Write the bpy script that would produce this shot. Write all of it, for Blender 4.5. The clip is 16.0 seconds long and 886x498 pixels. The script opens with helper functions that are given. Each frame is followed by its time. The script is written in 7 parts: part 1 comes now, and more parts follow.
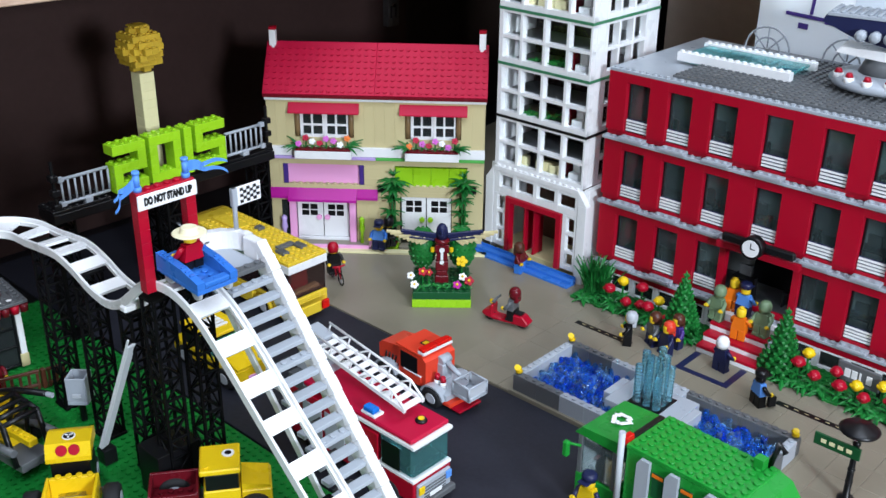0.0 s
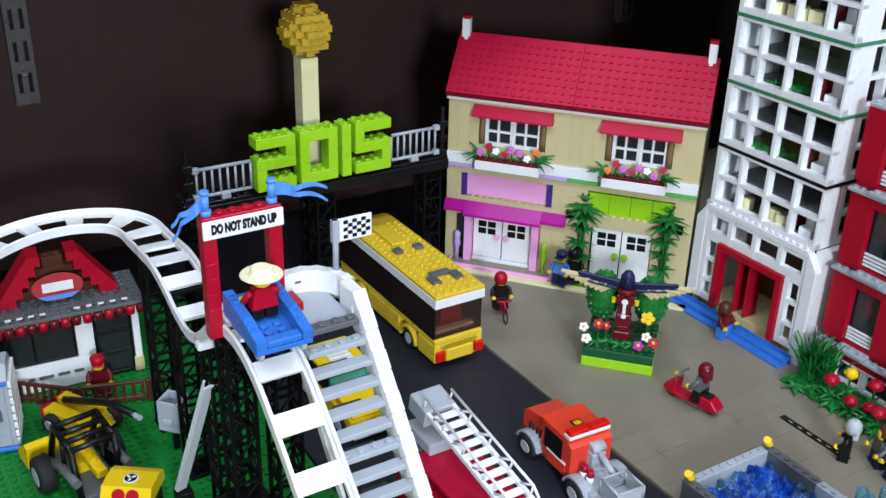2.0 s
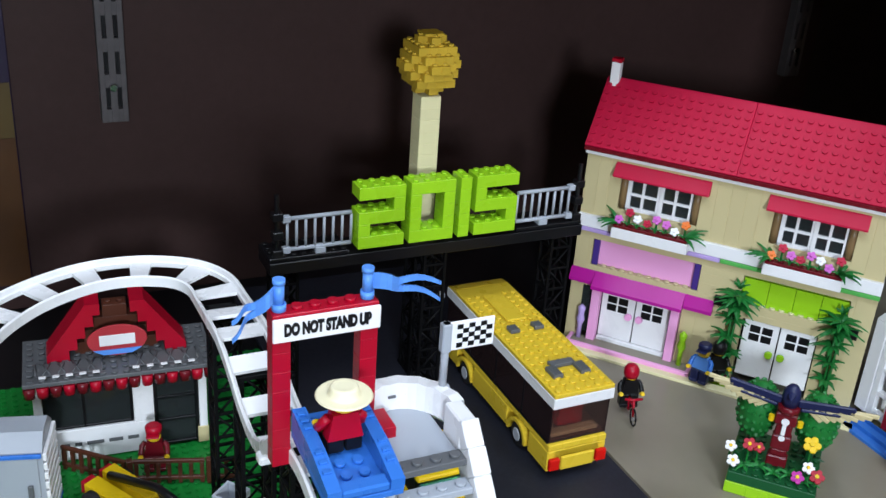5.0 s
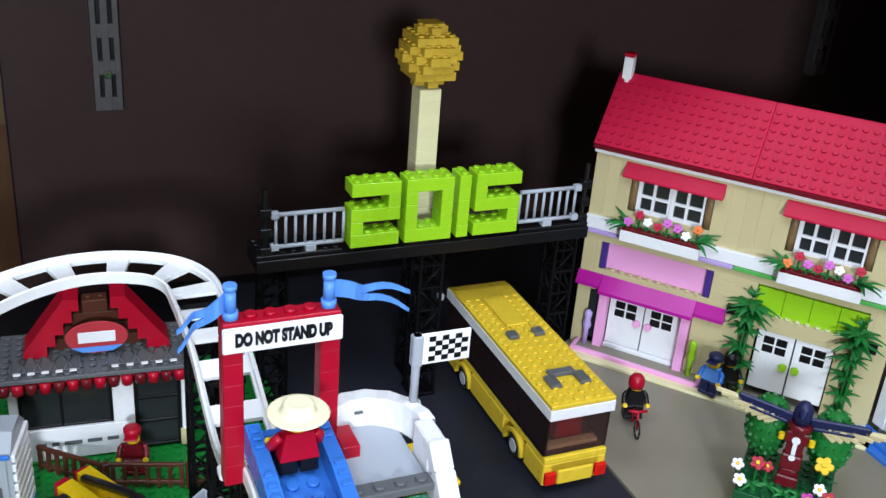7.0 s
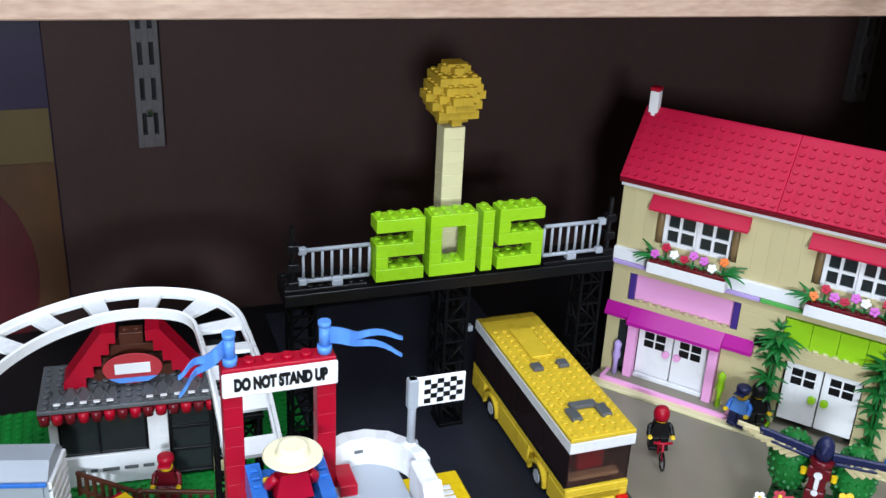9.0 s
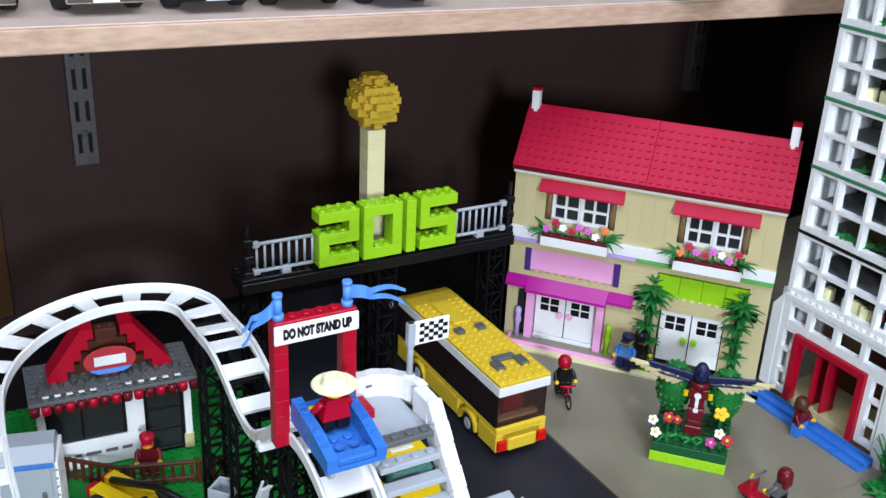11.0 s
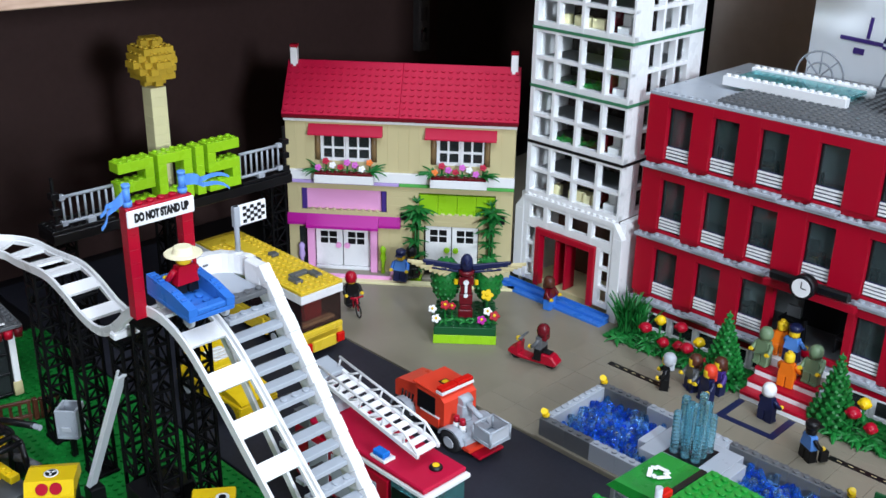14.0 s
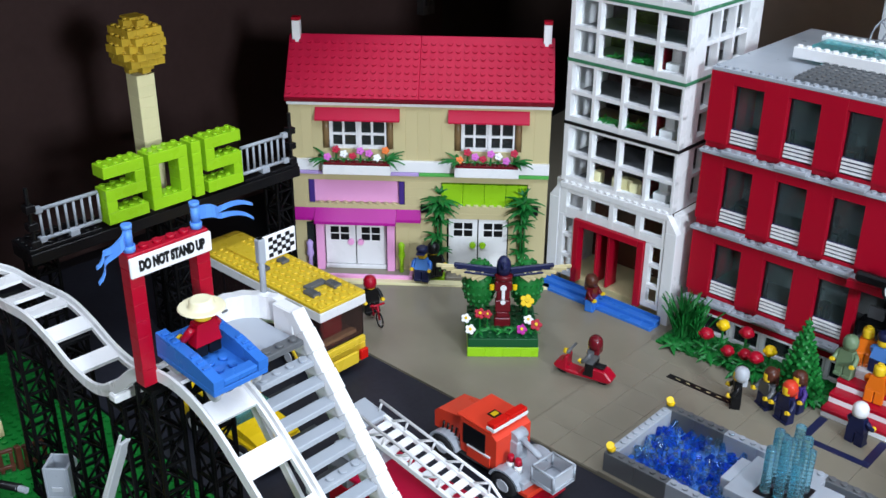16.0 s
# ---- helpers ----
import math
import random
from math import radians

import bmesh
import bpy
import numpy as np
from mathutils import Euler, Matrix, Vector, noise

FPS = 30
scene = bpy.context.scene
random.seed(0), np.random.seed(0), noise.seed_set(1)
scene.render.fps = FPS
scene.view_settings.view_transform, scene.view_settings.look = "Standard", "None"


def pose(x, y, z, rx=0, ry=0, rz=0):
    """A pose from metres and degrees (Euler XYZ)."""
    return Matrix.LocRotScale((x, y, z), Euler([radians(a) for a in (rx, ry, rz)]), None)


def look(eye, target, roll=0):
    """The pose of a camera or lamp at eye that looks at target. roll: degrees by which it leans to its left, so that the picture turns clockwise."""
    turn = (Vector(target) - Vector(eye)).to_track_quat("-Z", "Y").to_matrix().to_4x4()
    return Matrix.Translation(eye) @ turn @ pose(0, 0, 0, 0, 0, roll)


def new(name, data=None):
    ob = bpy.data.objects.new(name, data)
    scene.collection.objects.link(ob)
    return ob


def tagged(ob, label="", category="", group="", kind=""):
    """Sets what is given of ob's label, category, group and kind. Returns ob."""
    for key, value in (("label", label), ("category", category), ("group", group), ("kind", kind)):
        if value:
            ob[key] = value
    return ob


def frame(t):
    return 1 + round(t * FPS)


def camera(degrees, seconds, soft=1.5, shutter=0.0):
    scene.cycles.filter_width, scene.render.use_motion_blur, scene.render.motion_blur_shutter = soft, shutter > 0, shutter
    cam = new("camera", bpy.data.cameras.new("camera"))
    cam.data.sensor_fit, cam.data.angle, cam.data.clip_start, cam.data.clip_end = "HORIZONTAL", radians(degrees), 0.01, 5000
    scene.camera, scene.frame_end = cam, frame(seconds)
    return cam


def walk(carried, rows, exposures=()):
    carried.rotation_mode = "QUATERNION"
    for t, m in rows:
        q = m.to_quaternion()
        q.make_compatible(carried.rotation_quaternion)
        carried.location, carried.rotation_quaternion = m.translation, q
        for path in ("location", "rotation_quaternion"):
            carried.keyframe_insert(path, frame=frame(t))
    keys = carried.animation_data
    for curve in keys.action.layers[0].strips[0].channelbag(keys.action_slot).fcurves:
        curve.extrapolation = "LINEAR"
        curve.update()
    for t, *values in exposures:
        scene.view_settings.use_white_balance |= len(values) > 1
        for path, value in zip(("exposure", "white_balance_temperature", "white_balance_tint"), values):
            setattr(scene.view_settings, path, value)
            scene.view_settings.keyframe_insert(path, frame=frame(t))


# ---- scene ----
cam = camera(46.5, 16.0)
PATH = [
    (0, (0.08, -0.042, 0.537), (-0.037, 1.77, -0.301), 0.6),
    (0.5, (0.108, -0.022, 0.531), (-0.106, 1.79, -0.29), 0.4),
    (1, (0.129, 0.027, 0.523), (-0.225, 1.814, -0.301), -1.4),
    (1.5, (0.122, 0.094, 0.517), (-0.367, 1.834, -0.34), 0.5),
    (2, (0.118, 0.151, 0.511), (-0.457, 1.854, -0.366), 1.6),
    (2.5, (0.11, 0.199, 0.504), (-0.502, 1.874, -0.4), 1.9),
    (3, (0.097, 0.231, 0.496), (-0.538, 1.9, -0.404), 0.8),
    (3.5, (0.08, 0.253, 0.494), (-0.61, 1.915, -0.38), 1.1),
    (4, (0.066, 0.267, 0.49), (-0.667, 1.926, -0.354), 1.9),
    (6.5, (0.038, 0.312, 0.479), (-0.73, 1.949, -0.376), 6.5),
    (7, (0.053, 0.327, 0.475), (-0.757, 1.942, -0.384), 4.7),
    (7.5, (0.07, 0.345, 0.468), (-0.843, 1.908, -0.383), 3.3),
    (8, (0.088, 0.357, 0.469), (-0.888, 1.879, -0.388), 2.8),
    (8.2, (0.093, 0.36, 0.472), (-0.886, 1.883, -0.377), 2.6),
    (10.3, (0.062, 0.235, 0.527), (-0.692, 1.893, -0.3), 3.4),
    (10.5, (0.065, 0.219, 0.527), (-0.666, 1.892, -0.291), 3.0),
    (10.6, (0.078, 0.208, 0.527), (-0.656, 1.884, -0.281), 2.2),
    (11, (0.075, 0.188, 0.529), (-0.577, 1.895, -0.284), 2.7),
    (11.5, (0.087, 0.148, 0.529), (-0.497, 1.891, -0.26), 3.2),
    (12, (0.096, 0.108, 0.532), (-0.432, 1.88, -0.232), 4.0),
    (12.5, (0.104, 0.065, 0.537), (-0.364, 1.858, -0.216), 3.8),
    (13, (0.105, 0.041, 0.528), (-0.29, 1.851, -0.225), 4.2),
    (13.5, (0.1, 0.025, 0.514), (-0.191, 1.851, -0.249), 1.6),
    (14, (0.084, 0.021, 0.502), (-0.099, 1.856, -0.27), 1.1),
    (14.5, (0.068, 0.041, 0.496), (-0.074, 1.878, -0.283), -0.2),
    (15, (0.047, 0.093, 0.492), (-0.113, 1.913, -0.322), -0.6),
    (15.5, (0.027, 0.129, 0.495), (-0.139, 1.926, -0.368), 0.6),
    (16, (0.015, 0.152, 0.497), (-0.11, 1.951, -0.366), 0.4),
]
# the clip's camera settles its own brightness by small steps
EXPOSURES = [(0.0, -0.50), (1.0, -0.50), (3.0, -0.66), (4.0, -0.66), (6.5, -0.50), (8.0, -0.44), (10.5, -0.38), (11.5, -0.52), (12.5, -0.56), (14.5, -0.55), (16.0, -0.56)]
walk(cam, [(t, look(eye, target, roll)) for t, eye, target, roll in PATH],
     exposures=EXPOSURES)

# ---- world and lamps ----
world = bpy.data.worlds.new("room_air")
scene.world = world
world.use_nodes = True
world.node_tree.nodes["Background"].inputs[0].default_value = (0.9, 0.95, 1.0, 1)
world.node_tree.nodes["Background"].inputs[1].default_value = 0.005

TOWN = pose(0, 0, 0, 0, 0, -39)          # streets, red block, coaster and wall run along this grid


def town(u, v, z=0.0, yaw=0.0):
    return TOWN @ pose(u, v, z, 0, 0, yaw)


def lamp(name, eye, target, size, watts, colour):
    d = bpy.data.lights.new(name, "AREA")
    d.shape, d.size, d.size_y, d.energy, d.color = "RECTANGLE", size[0], size[1], watts, colour
    ob = new(name, d)
    ob.matrix_basis = look(eye, target)
    return ob


# tall shop window lamp behind the camera, and strip lights assumed on the ceiling
lamp("window_light", (0.98, -0.90, 0.74), (-0.2, 1.0, 0.1), (0.26, 0.26), 52, (0.84, 0.95, 1.09))
lamp("overhead_fill_light", (-0.15, -0.25, 2.1), (-0.1, 0.75, 0.0), (1.8, 0.35), 30, (0.815, 0.94, 1.13))
lamp("overhead_fill_light", (0.60, -0.95, 2.1), (-0.5, 0.9, 0.1), (1.8, 0.35), 25, (0.815, 0.94, 1.13))
# added without a known source, to brighten the picture board and beige wall
lamp("overhead_fill_light", (0.80, 0.72, 2.2), (0.62, 1.05, 0.0), (0.25, 1.2), 24, (0.815, 0.94, 1.13))

# ---- materials ----
S, B = 0.008, 0.0096


def base_mat(name, rough=0.5):
    m = bpy.data.materials.new(name)
    m.use_nodes = True
    b = m.node_tree.nodes["Principled BSDF"]
    b.inputs["Roughness"].default_value = rough
    b.inputs["Specular IOR Level"].default_value = 0.32
    return m, m.node_tree, b


def plastic(name, col, rough=0.22, vary=0.10, scale=60.0):
    """Moulded plastic: slight tone change from piece to piece, faint smears in the gloss, soft moulding waves."""
    m, t, b = base_mat(name, rough)
    n = t.nodes
    info = n.new("ShaderNodeObjectInfo")
    isl = n.new("ShaderNodeNewGeometry")
    add = n.new("ShaderNodeMath"); add.operation = "ADD"
    t.links.new(info.outputs["Random"], add.inputs[0]); t.links.new(isl.outputs["Random Per Island"], add.inputs[1])
    rng = n.new("ShaderNodeMapRange")
    rng.inputs["From Max"].default_value = 2.0
    rng.inputs["To Min"].default_value, rng.inputs["To Max"].default_value = 1 - vary, 1 + vary * 0.6
    t.links.new(add.outputs[0], rng.inputs["Value"])
    hsv = n.new("ShaderNodeHueSaturation")
    hsv.inputs["Color"].default_value = (*col, 1)
    t.links.new(rng.outputs[0], hsv.inputs["Value"])
    t.links.new(hsv.outputs[0], b.inputs["Base Color"])
    tc = n.new("ShaderNodeTexCoord")
    noi = n.new("ShaderNodeTexNoise")
    noi.inputs["Scale"].default_value, noi.inputs["Detail"].default_value = scale, 4
    t.links.new(tc.outputs["Object"], noi.inputs["Vector"])
    r2 = n.new("ShaderNodeMapRange")
    r2.inputs["To Min"].default_value, r2.inputs["To Max"].default_value = rough * 0.7, rough * 1.6
    t.links.new(noi.outputs["Fac"], r2.inputs["Value"]); t.links.new(r2.outputs[0], b.inputs["Roughness"])
    bump = n.new("ShaderNodeBump")
    bump.inputs["Strength"].default_value, bump.inputs["Distance"].default_value = 0.12, 0.0006
    t.links.new(noi.outputs["Fac"], bump.inputs["Height"]); t.links.new(bump.outputs[0], b.inputs["Normal"])
    return m


def clear(name, col, rough=0.05, weight=0.85):
    m, t, b = base_mat(name, rough)
    b.inputs["Base Color"].default_value = (*col, 1)
    b.inputs["Transmission Weight"].default_value = weight
    b.inputs["IOR"].default_value = 1.3
    return m


def surface(name, c1, c2, scale, rough, bump=0.0005, stretch=(1, 1, 1), detail=6, gloss=0.3):
    """Painted, woven or wooden surface: two tones mixed by noise at two scales, with relief."""
    m, t, b = base_mat(name, rough)
    b.inputs["Specular IOR Level"].default_value = gloss
    n = t.nodes
    tc = n.new("ShaderNodeTexCoord")
    mp = n.new("ShaderNodeMapping"); mp.inputs["Scale"].default_value = stretch
    t.links.new(tc.outputs["Object"], mp.inputs["Vector"])
    a = n.new("ShaderNodeTexNoise"); a.inputs["Scale"].default_value, a.inputs["Detail"].default_value = scale, detail
    c = n.new("ShaderNodeTexNoise"); c.inputs["Scale"].default_value, c.inputs["Detail"].default_value = scale * 0.12, 3
    for q in (a, c):
        t.links.new(mp.outputs[0], q.inputs["Vector"])
    mix = n.new("ShaderNodeMath"); mix.operation = "MULTIPLY_ADD"
    mix.inputs[1].default_value = 0.5
    t.links.new(a.outputs["Fac"], mix.inputs[0])
    half = n.new("ShaderNodeMath"); half.operation = "MULTIPLY"; half.inputs[1].default_value = 0.5
    t.links.new(c.outputs["Fac"], half.inputs[0]); t.links.new(half.outputs[0], mix.inputs[2])
    ramp = n.new("ShaderNodeValToRGB")
    ramp.color_ramp.elements[0].position, ramp.color_ramp.elements[1].position = 0.35, 0.65
    ramp.color_ramp.elements[0].color, ramp.color_ramp.elements[1].color = (*c1, 1), (*c2, 1)
    t.links.new(mix.outputs[0], ramp.inputs[0]); t.links.new(ramp.outputs[0], b.inputs["Base Color"])
    bp = n.new("ShaderNodeBump"); bp.inputs["Strength"].default_value, bp.inputs["Distance"].default_value = 0.4, bump
    t.links.new(a.outputs["Fac"], bp.inputs["Height"]); t.links.new(bp.outputs[0], b.inputs["Normal"])
    return m


RED = plastic("red_plastic", (0.38, 0.002, 0.018), 0.3)
ROOFRED = plastic("crimson_plastic", (0.46, 0.002, 0.036), 0.45)
DKRED = plastic("dark_red_plastic", (0.13, 0.006, 0.012))
WHITE = plastic("white_plastic", (0.80, 0.80, 0.80), 0.25, 0.05)
TAN = plastic("tan_plastic", (0.56, 0.48, 0.26), 0.3, 0.08)
PALE = plastic("pale_yellow_plastic", (0.72, 0.66, 0.38), 0.3)
LIME = plastic("lime_plastic", (0.30, 0.58, 0.015), 0.25, 0.05)
GREEN = plastic("green_plastic", (0.012, 0.25, 0.03), 0.25)
PLATEGREEN = plastic("baseplate_green", (0.008, 0.20, 0.03), 0.35)
LEAF = plastic("leaf_green_plastic", (0.012, 0.17, 0.03), 0.35, 0.3)
DKGREEN = plastic("dark_green_plastic", (0.006, 0.075, 0.022), 0.35, 0.25)
BLUE = plastic("blue_plastic", (0.035, 0.17, 0.58), 0.25)
FLAGBLUE = plastic("medium_blue_plastic", (0.10, 0.28, 0.72), 0.3)
NAVY = plastic("navy_plastic", (0.012, 0.016, 0.06), 0.3)
YELLOW = plastic("yellow_plastic", (0.78, 0.52, 0.010), 0.25)
BUSYELLOW = plastic("bus_yellow_plastic", (0.72, 0.50, 0.035), 0.25)
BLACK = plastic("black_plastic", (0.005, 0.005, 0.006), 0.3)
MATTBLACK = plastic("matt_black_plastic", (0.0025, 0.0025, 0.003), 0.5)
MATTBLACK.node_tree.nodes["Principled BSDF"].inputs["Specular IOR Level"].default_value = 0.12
RUBBER = plastic("black_rubber", (0.014, 0.014, 0.015), 0.65)
DKGREY = plastic("dark_grey_plastic", (0.11, 0.115, 0.12), 0.3)
GREY = plastic("light_grey_plastic", (0.37, 0.40, 0.44), 0.28)
SILVER = plastic("flat_silver_plastic", (0.45, 0.47, 0.5), 0.35)
MAGENTA = plastic("magenta_plastic", (0.42, 0.008, 0.26), 0.28)
PINK = plastic("bright_pink_plastic", (0.84, 0.38, 0.66), 0.3)
LAVENDER = plastic("lavender_plastic", (0.48, 0.35, 0.68), 0.3)
PURPLE = plastic("dark_purple_plastic", (0.06, 0.03, 0.20), 0.3)
ORANGE = plastic("coral_orange_plastic", (0.68, 0.050, 0.022), 0.28)
BRIGHTORANGE = plastic("orange_plastic", (0.78, 0.17, 0.01), 0.3)
BROWN = plastic("reddish_brown_plastic", (0.080, 0.024, 0.013), 0.3)
SKIN = plastic("figure_yellow_plastic", (0.80, 0.53, 0.02), 0.3)
BARREL = plastic("dark_tan_plastic", (0.20, 0.125, 0.055), 0.3)
SAND = plastic("sand_green_plastic", (0.17, 0.25, 0.14), 0.35)
GLASS = clear("smoked_glass", (0.05, 0.06, 0.06), 0.06, 0.6)
TEAL = clear("teal_glass", (0.30, 0.82, 0.84), 0.03, 0.88)
DARKPANE = clear("dark_teal_pane", (0.50, 0.66, 0.66), 0.02, 0.97)
PALEGLASS = clear("clear_window_plastic", (0.96, 0.98, 0.98), 0.01, 1.0)
PALEGLASS.node_tree.nodes["Principled BSDF"].inputs["IOR"].default_value = 1.18
WATER = clear("clear_blue_plastic", (0.10, 0.40, 0.95), 0.04, 0.92)
PALEWATER = clear("pale_clear_blue_plastic", (0.60, 0.86, 1.0), 0.03, 0.95)
DEEPWATER = clear("deep_clear_blue_plastic", (0.03, 0.16, 0.78), 0.05, 0.85)
AQUA = clear("clear_aqua_plastic", (0.42, 0.82, 0.92), 0.04, 0.93)
REDLENS = clear("clear_red_plastic", (0.75, 0.015, 0.01), 0.1, 0.3)
CHROME, _t, _b = base_mat("chrome", 0.12)
_b.inputs["Metallic"].default_value = 1.0
_b.inputs["Base Color"].default_value = (0.75, 0.76, 0.78, 1)
RAIL = surface("dull_grey_steel", (0.075, 0.068, 0.070), (0.105, 0.096, 0.098), 90, 0.5, gloss=0.15)
CREAM = plastic("cream_plastic", (0.80, 0.74, 0.50), 0.35, 0.05)
STEEL = surface("painted_steel", (0.50, 0.51, 0.52), (0.60, 0.61, 0.62), 90, 0.35)
PLAZA = surface("tan_grey_plaza", (0.200, 0.176, 0.128), (0.252, 0.224, 0.168), 18, 0.28, 0.0002)
ROAD = surface("dark_road_sheet", (0.013, 0.014, 0.021), (0.020, 0.021, 0.030), 220, 0.55, 0.0003)
TABLE = surface("black_table", (0.004, 0.004, 0.005), (0.007, 0.007, 0.008), 60, 0.4, 0.0003)
WALLPAINT = surface("brown_wall_paint", (0.038, 0.0210, 0.0190), (0.046, 0.0255, 0.0232), 120, 0.5, 0.0005, gloss=0.12)
DARKPANEL = surface("dark_brown_panel", (0.016, 0.010, 0.008), (0.024, 0.015, 0.012), 50, 0.45, 0.0004)
BEIGE = surface("beige_wall_paint", (0.50, 0.42, 0.35), (0.57, 0.48, 0.41), 60, 0.6, 0.0005)
CEIL = surface("ceiling_paint", (0.6, 0.6, 0.58), (0.66, 0.66, 0.64), 60, 0.8)
CARPET = surface("shop_carpet", (0.06, 0.06, 0.07), (0.09, 0.09, 0.10), 300, 0.9, 0.003)
WOOD = surface("pale_pine", (0.40, 0.255, 0.18), (0.60, 0.42, 0.31), 260, 0.45, 0.0006, (1.0, 0.22, 1.0))
WOODTOP = surface("pale_laminate", (0.58, 0.45, 0.38), (0.64, 0.51, 0.44), 40, 0.4, 0.0003)
STRAW = surface("yellow_straw", (0.55, 0.27, 0.01), (0.75, 0.42, 0.03), 240, 0.7, 0.003)
PAPER = surface("white_card", (0.86, 0.90, 0.92), (0.90, 0.93, 0.95), 20, 0.5, 0.0001)

# ---- mesh helpers ----


def box(bm, x0, x1, y0, y1, z0, z1, c=0.0004, m=None):
    """A box with chamfered edges."""
    if x1 < x0: x0, x1 = x1, x0
    if y1 < y0: y0, y1 = y1, y0
    if z1 < z0: z0, z1 = z1, z0
    c = min(c, 0.3 * (x1 - x0), 0.3 * (y1 - y0), 0.3 * (z1 - z0))
    X, Y, Z = (x0, x1), (y0, y1), (z0, z1)
    v = {}
    for i in (0, 1):
        for j in (0, 1):
            for k in (0, 1):
                sx, sy, sz = (1, -1)[i] * c, (1, -1)[j] * c, (1, -1)[k] * c
                for a, co in enumerate(((X[i], Y[j] + sy, Z[k] + sz), (X[i] + sx, Y[j], Z[k] + sz), (X[i] + sx, Y[j] + sy, Z[k]))):
                    v[i, j, k, a] = bm.verts.new((m @ Vector(co)) if m else co)
    def f(*q):
        bm.faces.new([v[k] for k in q])
    for i in (0, 1):
        o = [(i, 0, 0, 0), (i, 1, 0, 0), (i, 1, 1, 0), (i, 0, 1, 0)]
        f(*(o if i else o[::-1]))
        o = [(0, i, 0, 1), (0, i, 1, 1), (1, i, 1, 1), (1, i, 0, 1)]
        f(*(o if i else o[::-1]))
        o = [(0, 0, i, 2), (1, 0, i, 2), (1, 1, i, 2), (0, 1, i, 2)]
        f(*(o if i else o[::-1]))
    for i in (0, 1):
        for j in (0, 1):
            q = [(i, j, 0, 0), (i, j, 1, 0), (i, j, 1, 1), (i, j, 0, 1)]
            f(*(q if i != j else q[::-1]))
            q = [(i, 0, j, 0), (i, 1, j, 0), (i, 1, j, 2), (i, 0, j, 2)]
            f(*(q[::-1] if i != j else q))
            q = [(0, i, j, 1), (1, i, j, 1), (1, i, j, 2), (0, i, j, 2)]
            f(*(q if i != j else q[::-1]))
            for k in (0, 1):
                q = [(i, j, k, 0), (i, j, k, 1), (i, j, k, 2)]
                f(*(q if (i + j + k) % 2 else q[::-1]))
    return bm


def cyl(bm, x, y, z0, z1, r0, r1=None, n=12, m=None, caps=True):
    """A tapered cylinder along z."""
    r1 = r0 if r1 is None else r1
    rings = []
    for z, r in ((z0, r0), (z1, r1)):
        ring = []
        for i in range(n):
            co = Vector((x + r * math.cos(math.tau * i / n), y + r * math.sin(math.tau * i / n), z))
            ring.append(bm.verts.new((m @ co) if m else co))
        rings.append(ring)
    for i in range(n):
        fc = bm.faces.new((rings[0][i], rings[0][(i + 1) % n], rings[1][(i + 1) % n], rings[1][i]))
        fc.smooth = n > 8
    if caps:
        bm.faces.new(rings[0][::-1]); bm.faces.new(rings[1])
    return bm


def lathe(bm, prof, n=16, m=None):
    """Turn a profile of (radius, z) round the z axis."""
    prev = None
    for r, z in prof:
        ring = []
        for i in range(n):
            co = Vector((r * math.cos(math.tau * i / n), r * math.sin(math.tau * i / n), z))
            ring.append(bm.verts.new((m @ co) if m else co))
        if prev:
            for i in range(n):
                bm.faces.new((prev[i], prev[(i + 1) % n], ring[(i + 1) % n], ring[i])).smooth = True
        else:
            bm.faces.new(ring[::-1])
        prev = ring
    bm.faces.new(prev)
    return bm


def stud(bm, x, y, z, m=None, n=10):
    cyl(bm, x, y, z - 0.0002, z + 0.0017, 0.0024, 0.0024, n, m)


def studs(bm, x0, x1, y0, y1, z, m=None, n=10, step=S):
    nx, ny = max(1, round((x1 - x0) / step)), max(1, round((y1 - y0) / step))
    for i in range(nx):
        for j in range(ny):
            stud(bm, x0 + (i + 0.5) * (x1 - x0) / nx, y0 + (j + 0.5) * (y1 - y0) / ny, z, m, n)


def prism(bm, pts, y0, y1, m=None):
    """A profile of (x, z) pushed along y."""
    a = [bm.verts.new((m @ Vector((x, y0, z))) if m else (x, y0, z)) for x, z in pts]
    b = [bm.verts.new((m @ Vector((x, y1, z))) if m else (x, y1, z)) for x, z in pts]
    k = len(pts)
    bm.faces.new(a); bm.faces.new(b[::-1])
    for i in range(k):
        bm.faces.new((a[i], b[i], b[(i + 1) % k], a[(i + 1) % k]))
    bmesh.ops.recalc_face_normals(bm, faces=bm.faces[:])
    return bm


def tube(bm, pts, r, n=8):
    """A round bar along points."""
    pts = [Vector(p) for p in pts]
    prev = None
    for i, p in enumerate(pts):
        d = (pts[min(i + 1, len(pts) - 1)] - pts[max(i - 1, 0)]).normalized()
        side = d.orthogonal().normalized() if abs(d.z) > 0.95 else d.cross(Vector((0, 0, 1))).normalized()
        up = side.cross(d)
        ring = [bm.verts.new(p + r * (math.cos(math.tau * k / n) * side + math.sin(math.tau * k / n) * up)) for k in range(n)]
        if prev:
            for k in range(n):
                bm.faces.new((prev[k], prev[(k + 1) % n], ring[(k + 1) % n], ring[k])).smooth = True
        else:
            bm.faces.new(ring)
        prev = ring
    bm.faces.new(prev[::-1])
    bmesh.ops.recalc_face_normals(bm, faces=bm.faces[:])
    return bm


def nb():
    return bmesh.new()


def finish(name, bm, mat):
    me = bpy.data.meshes.new(name)
    bm.to_mesh(me); bm.free()
    for q in (mat if isinstance(mat, (list, tuple)) else (mat,)):
        me.materials.append(q)
    return new(name, me)


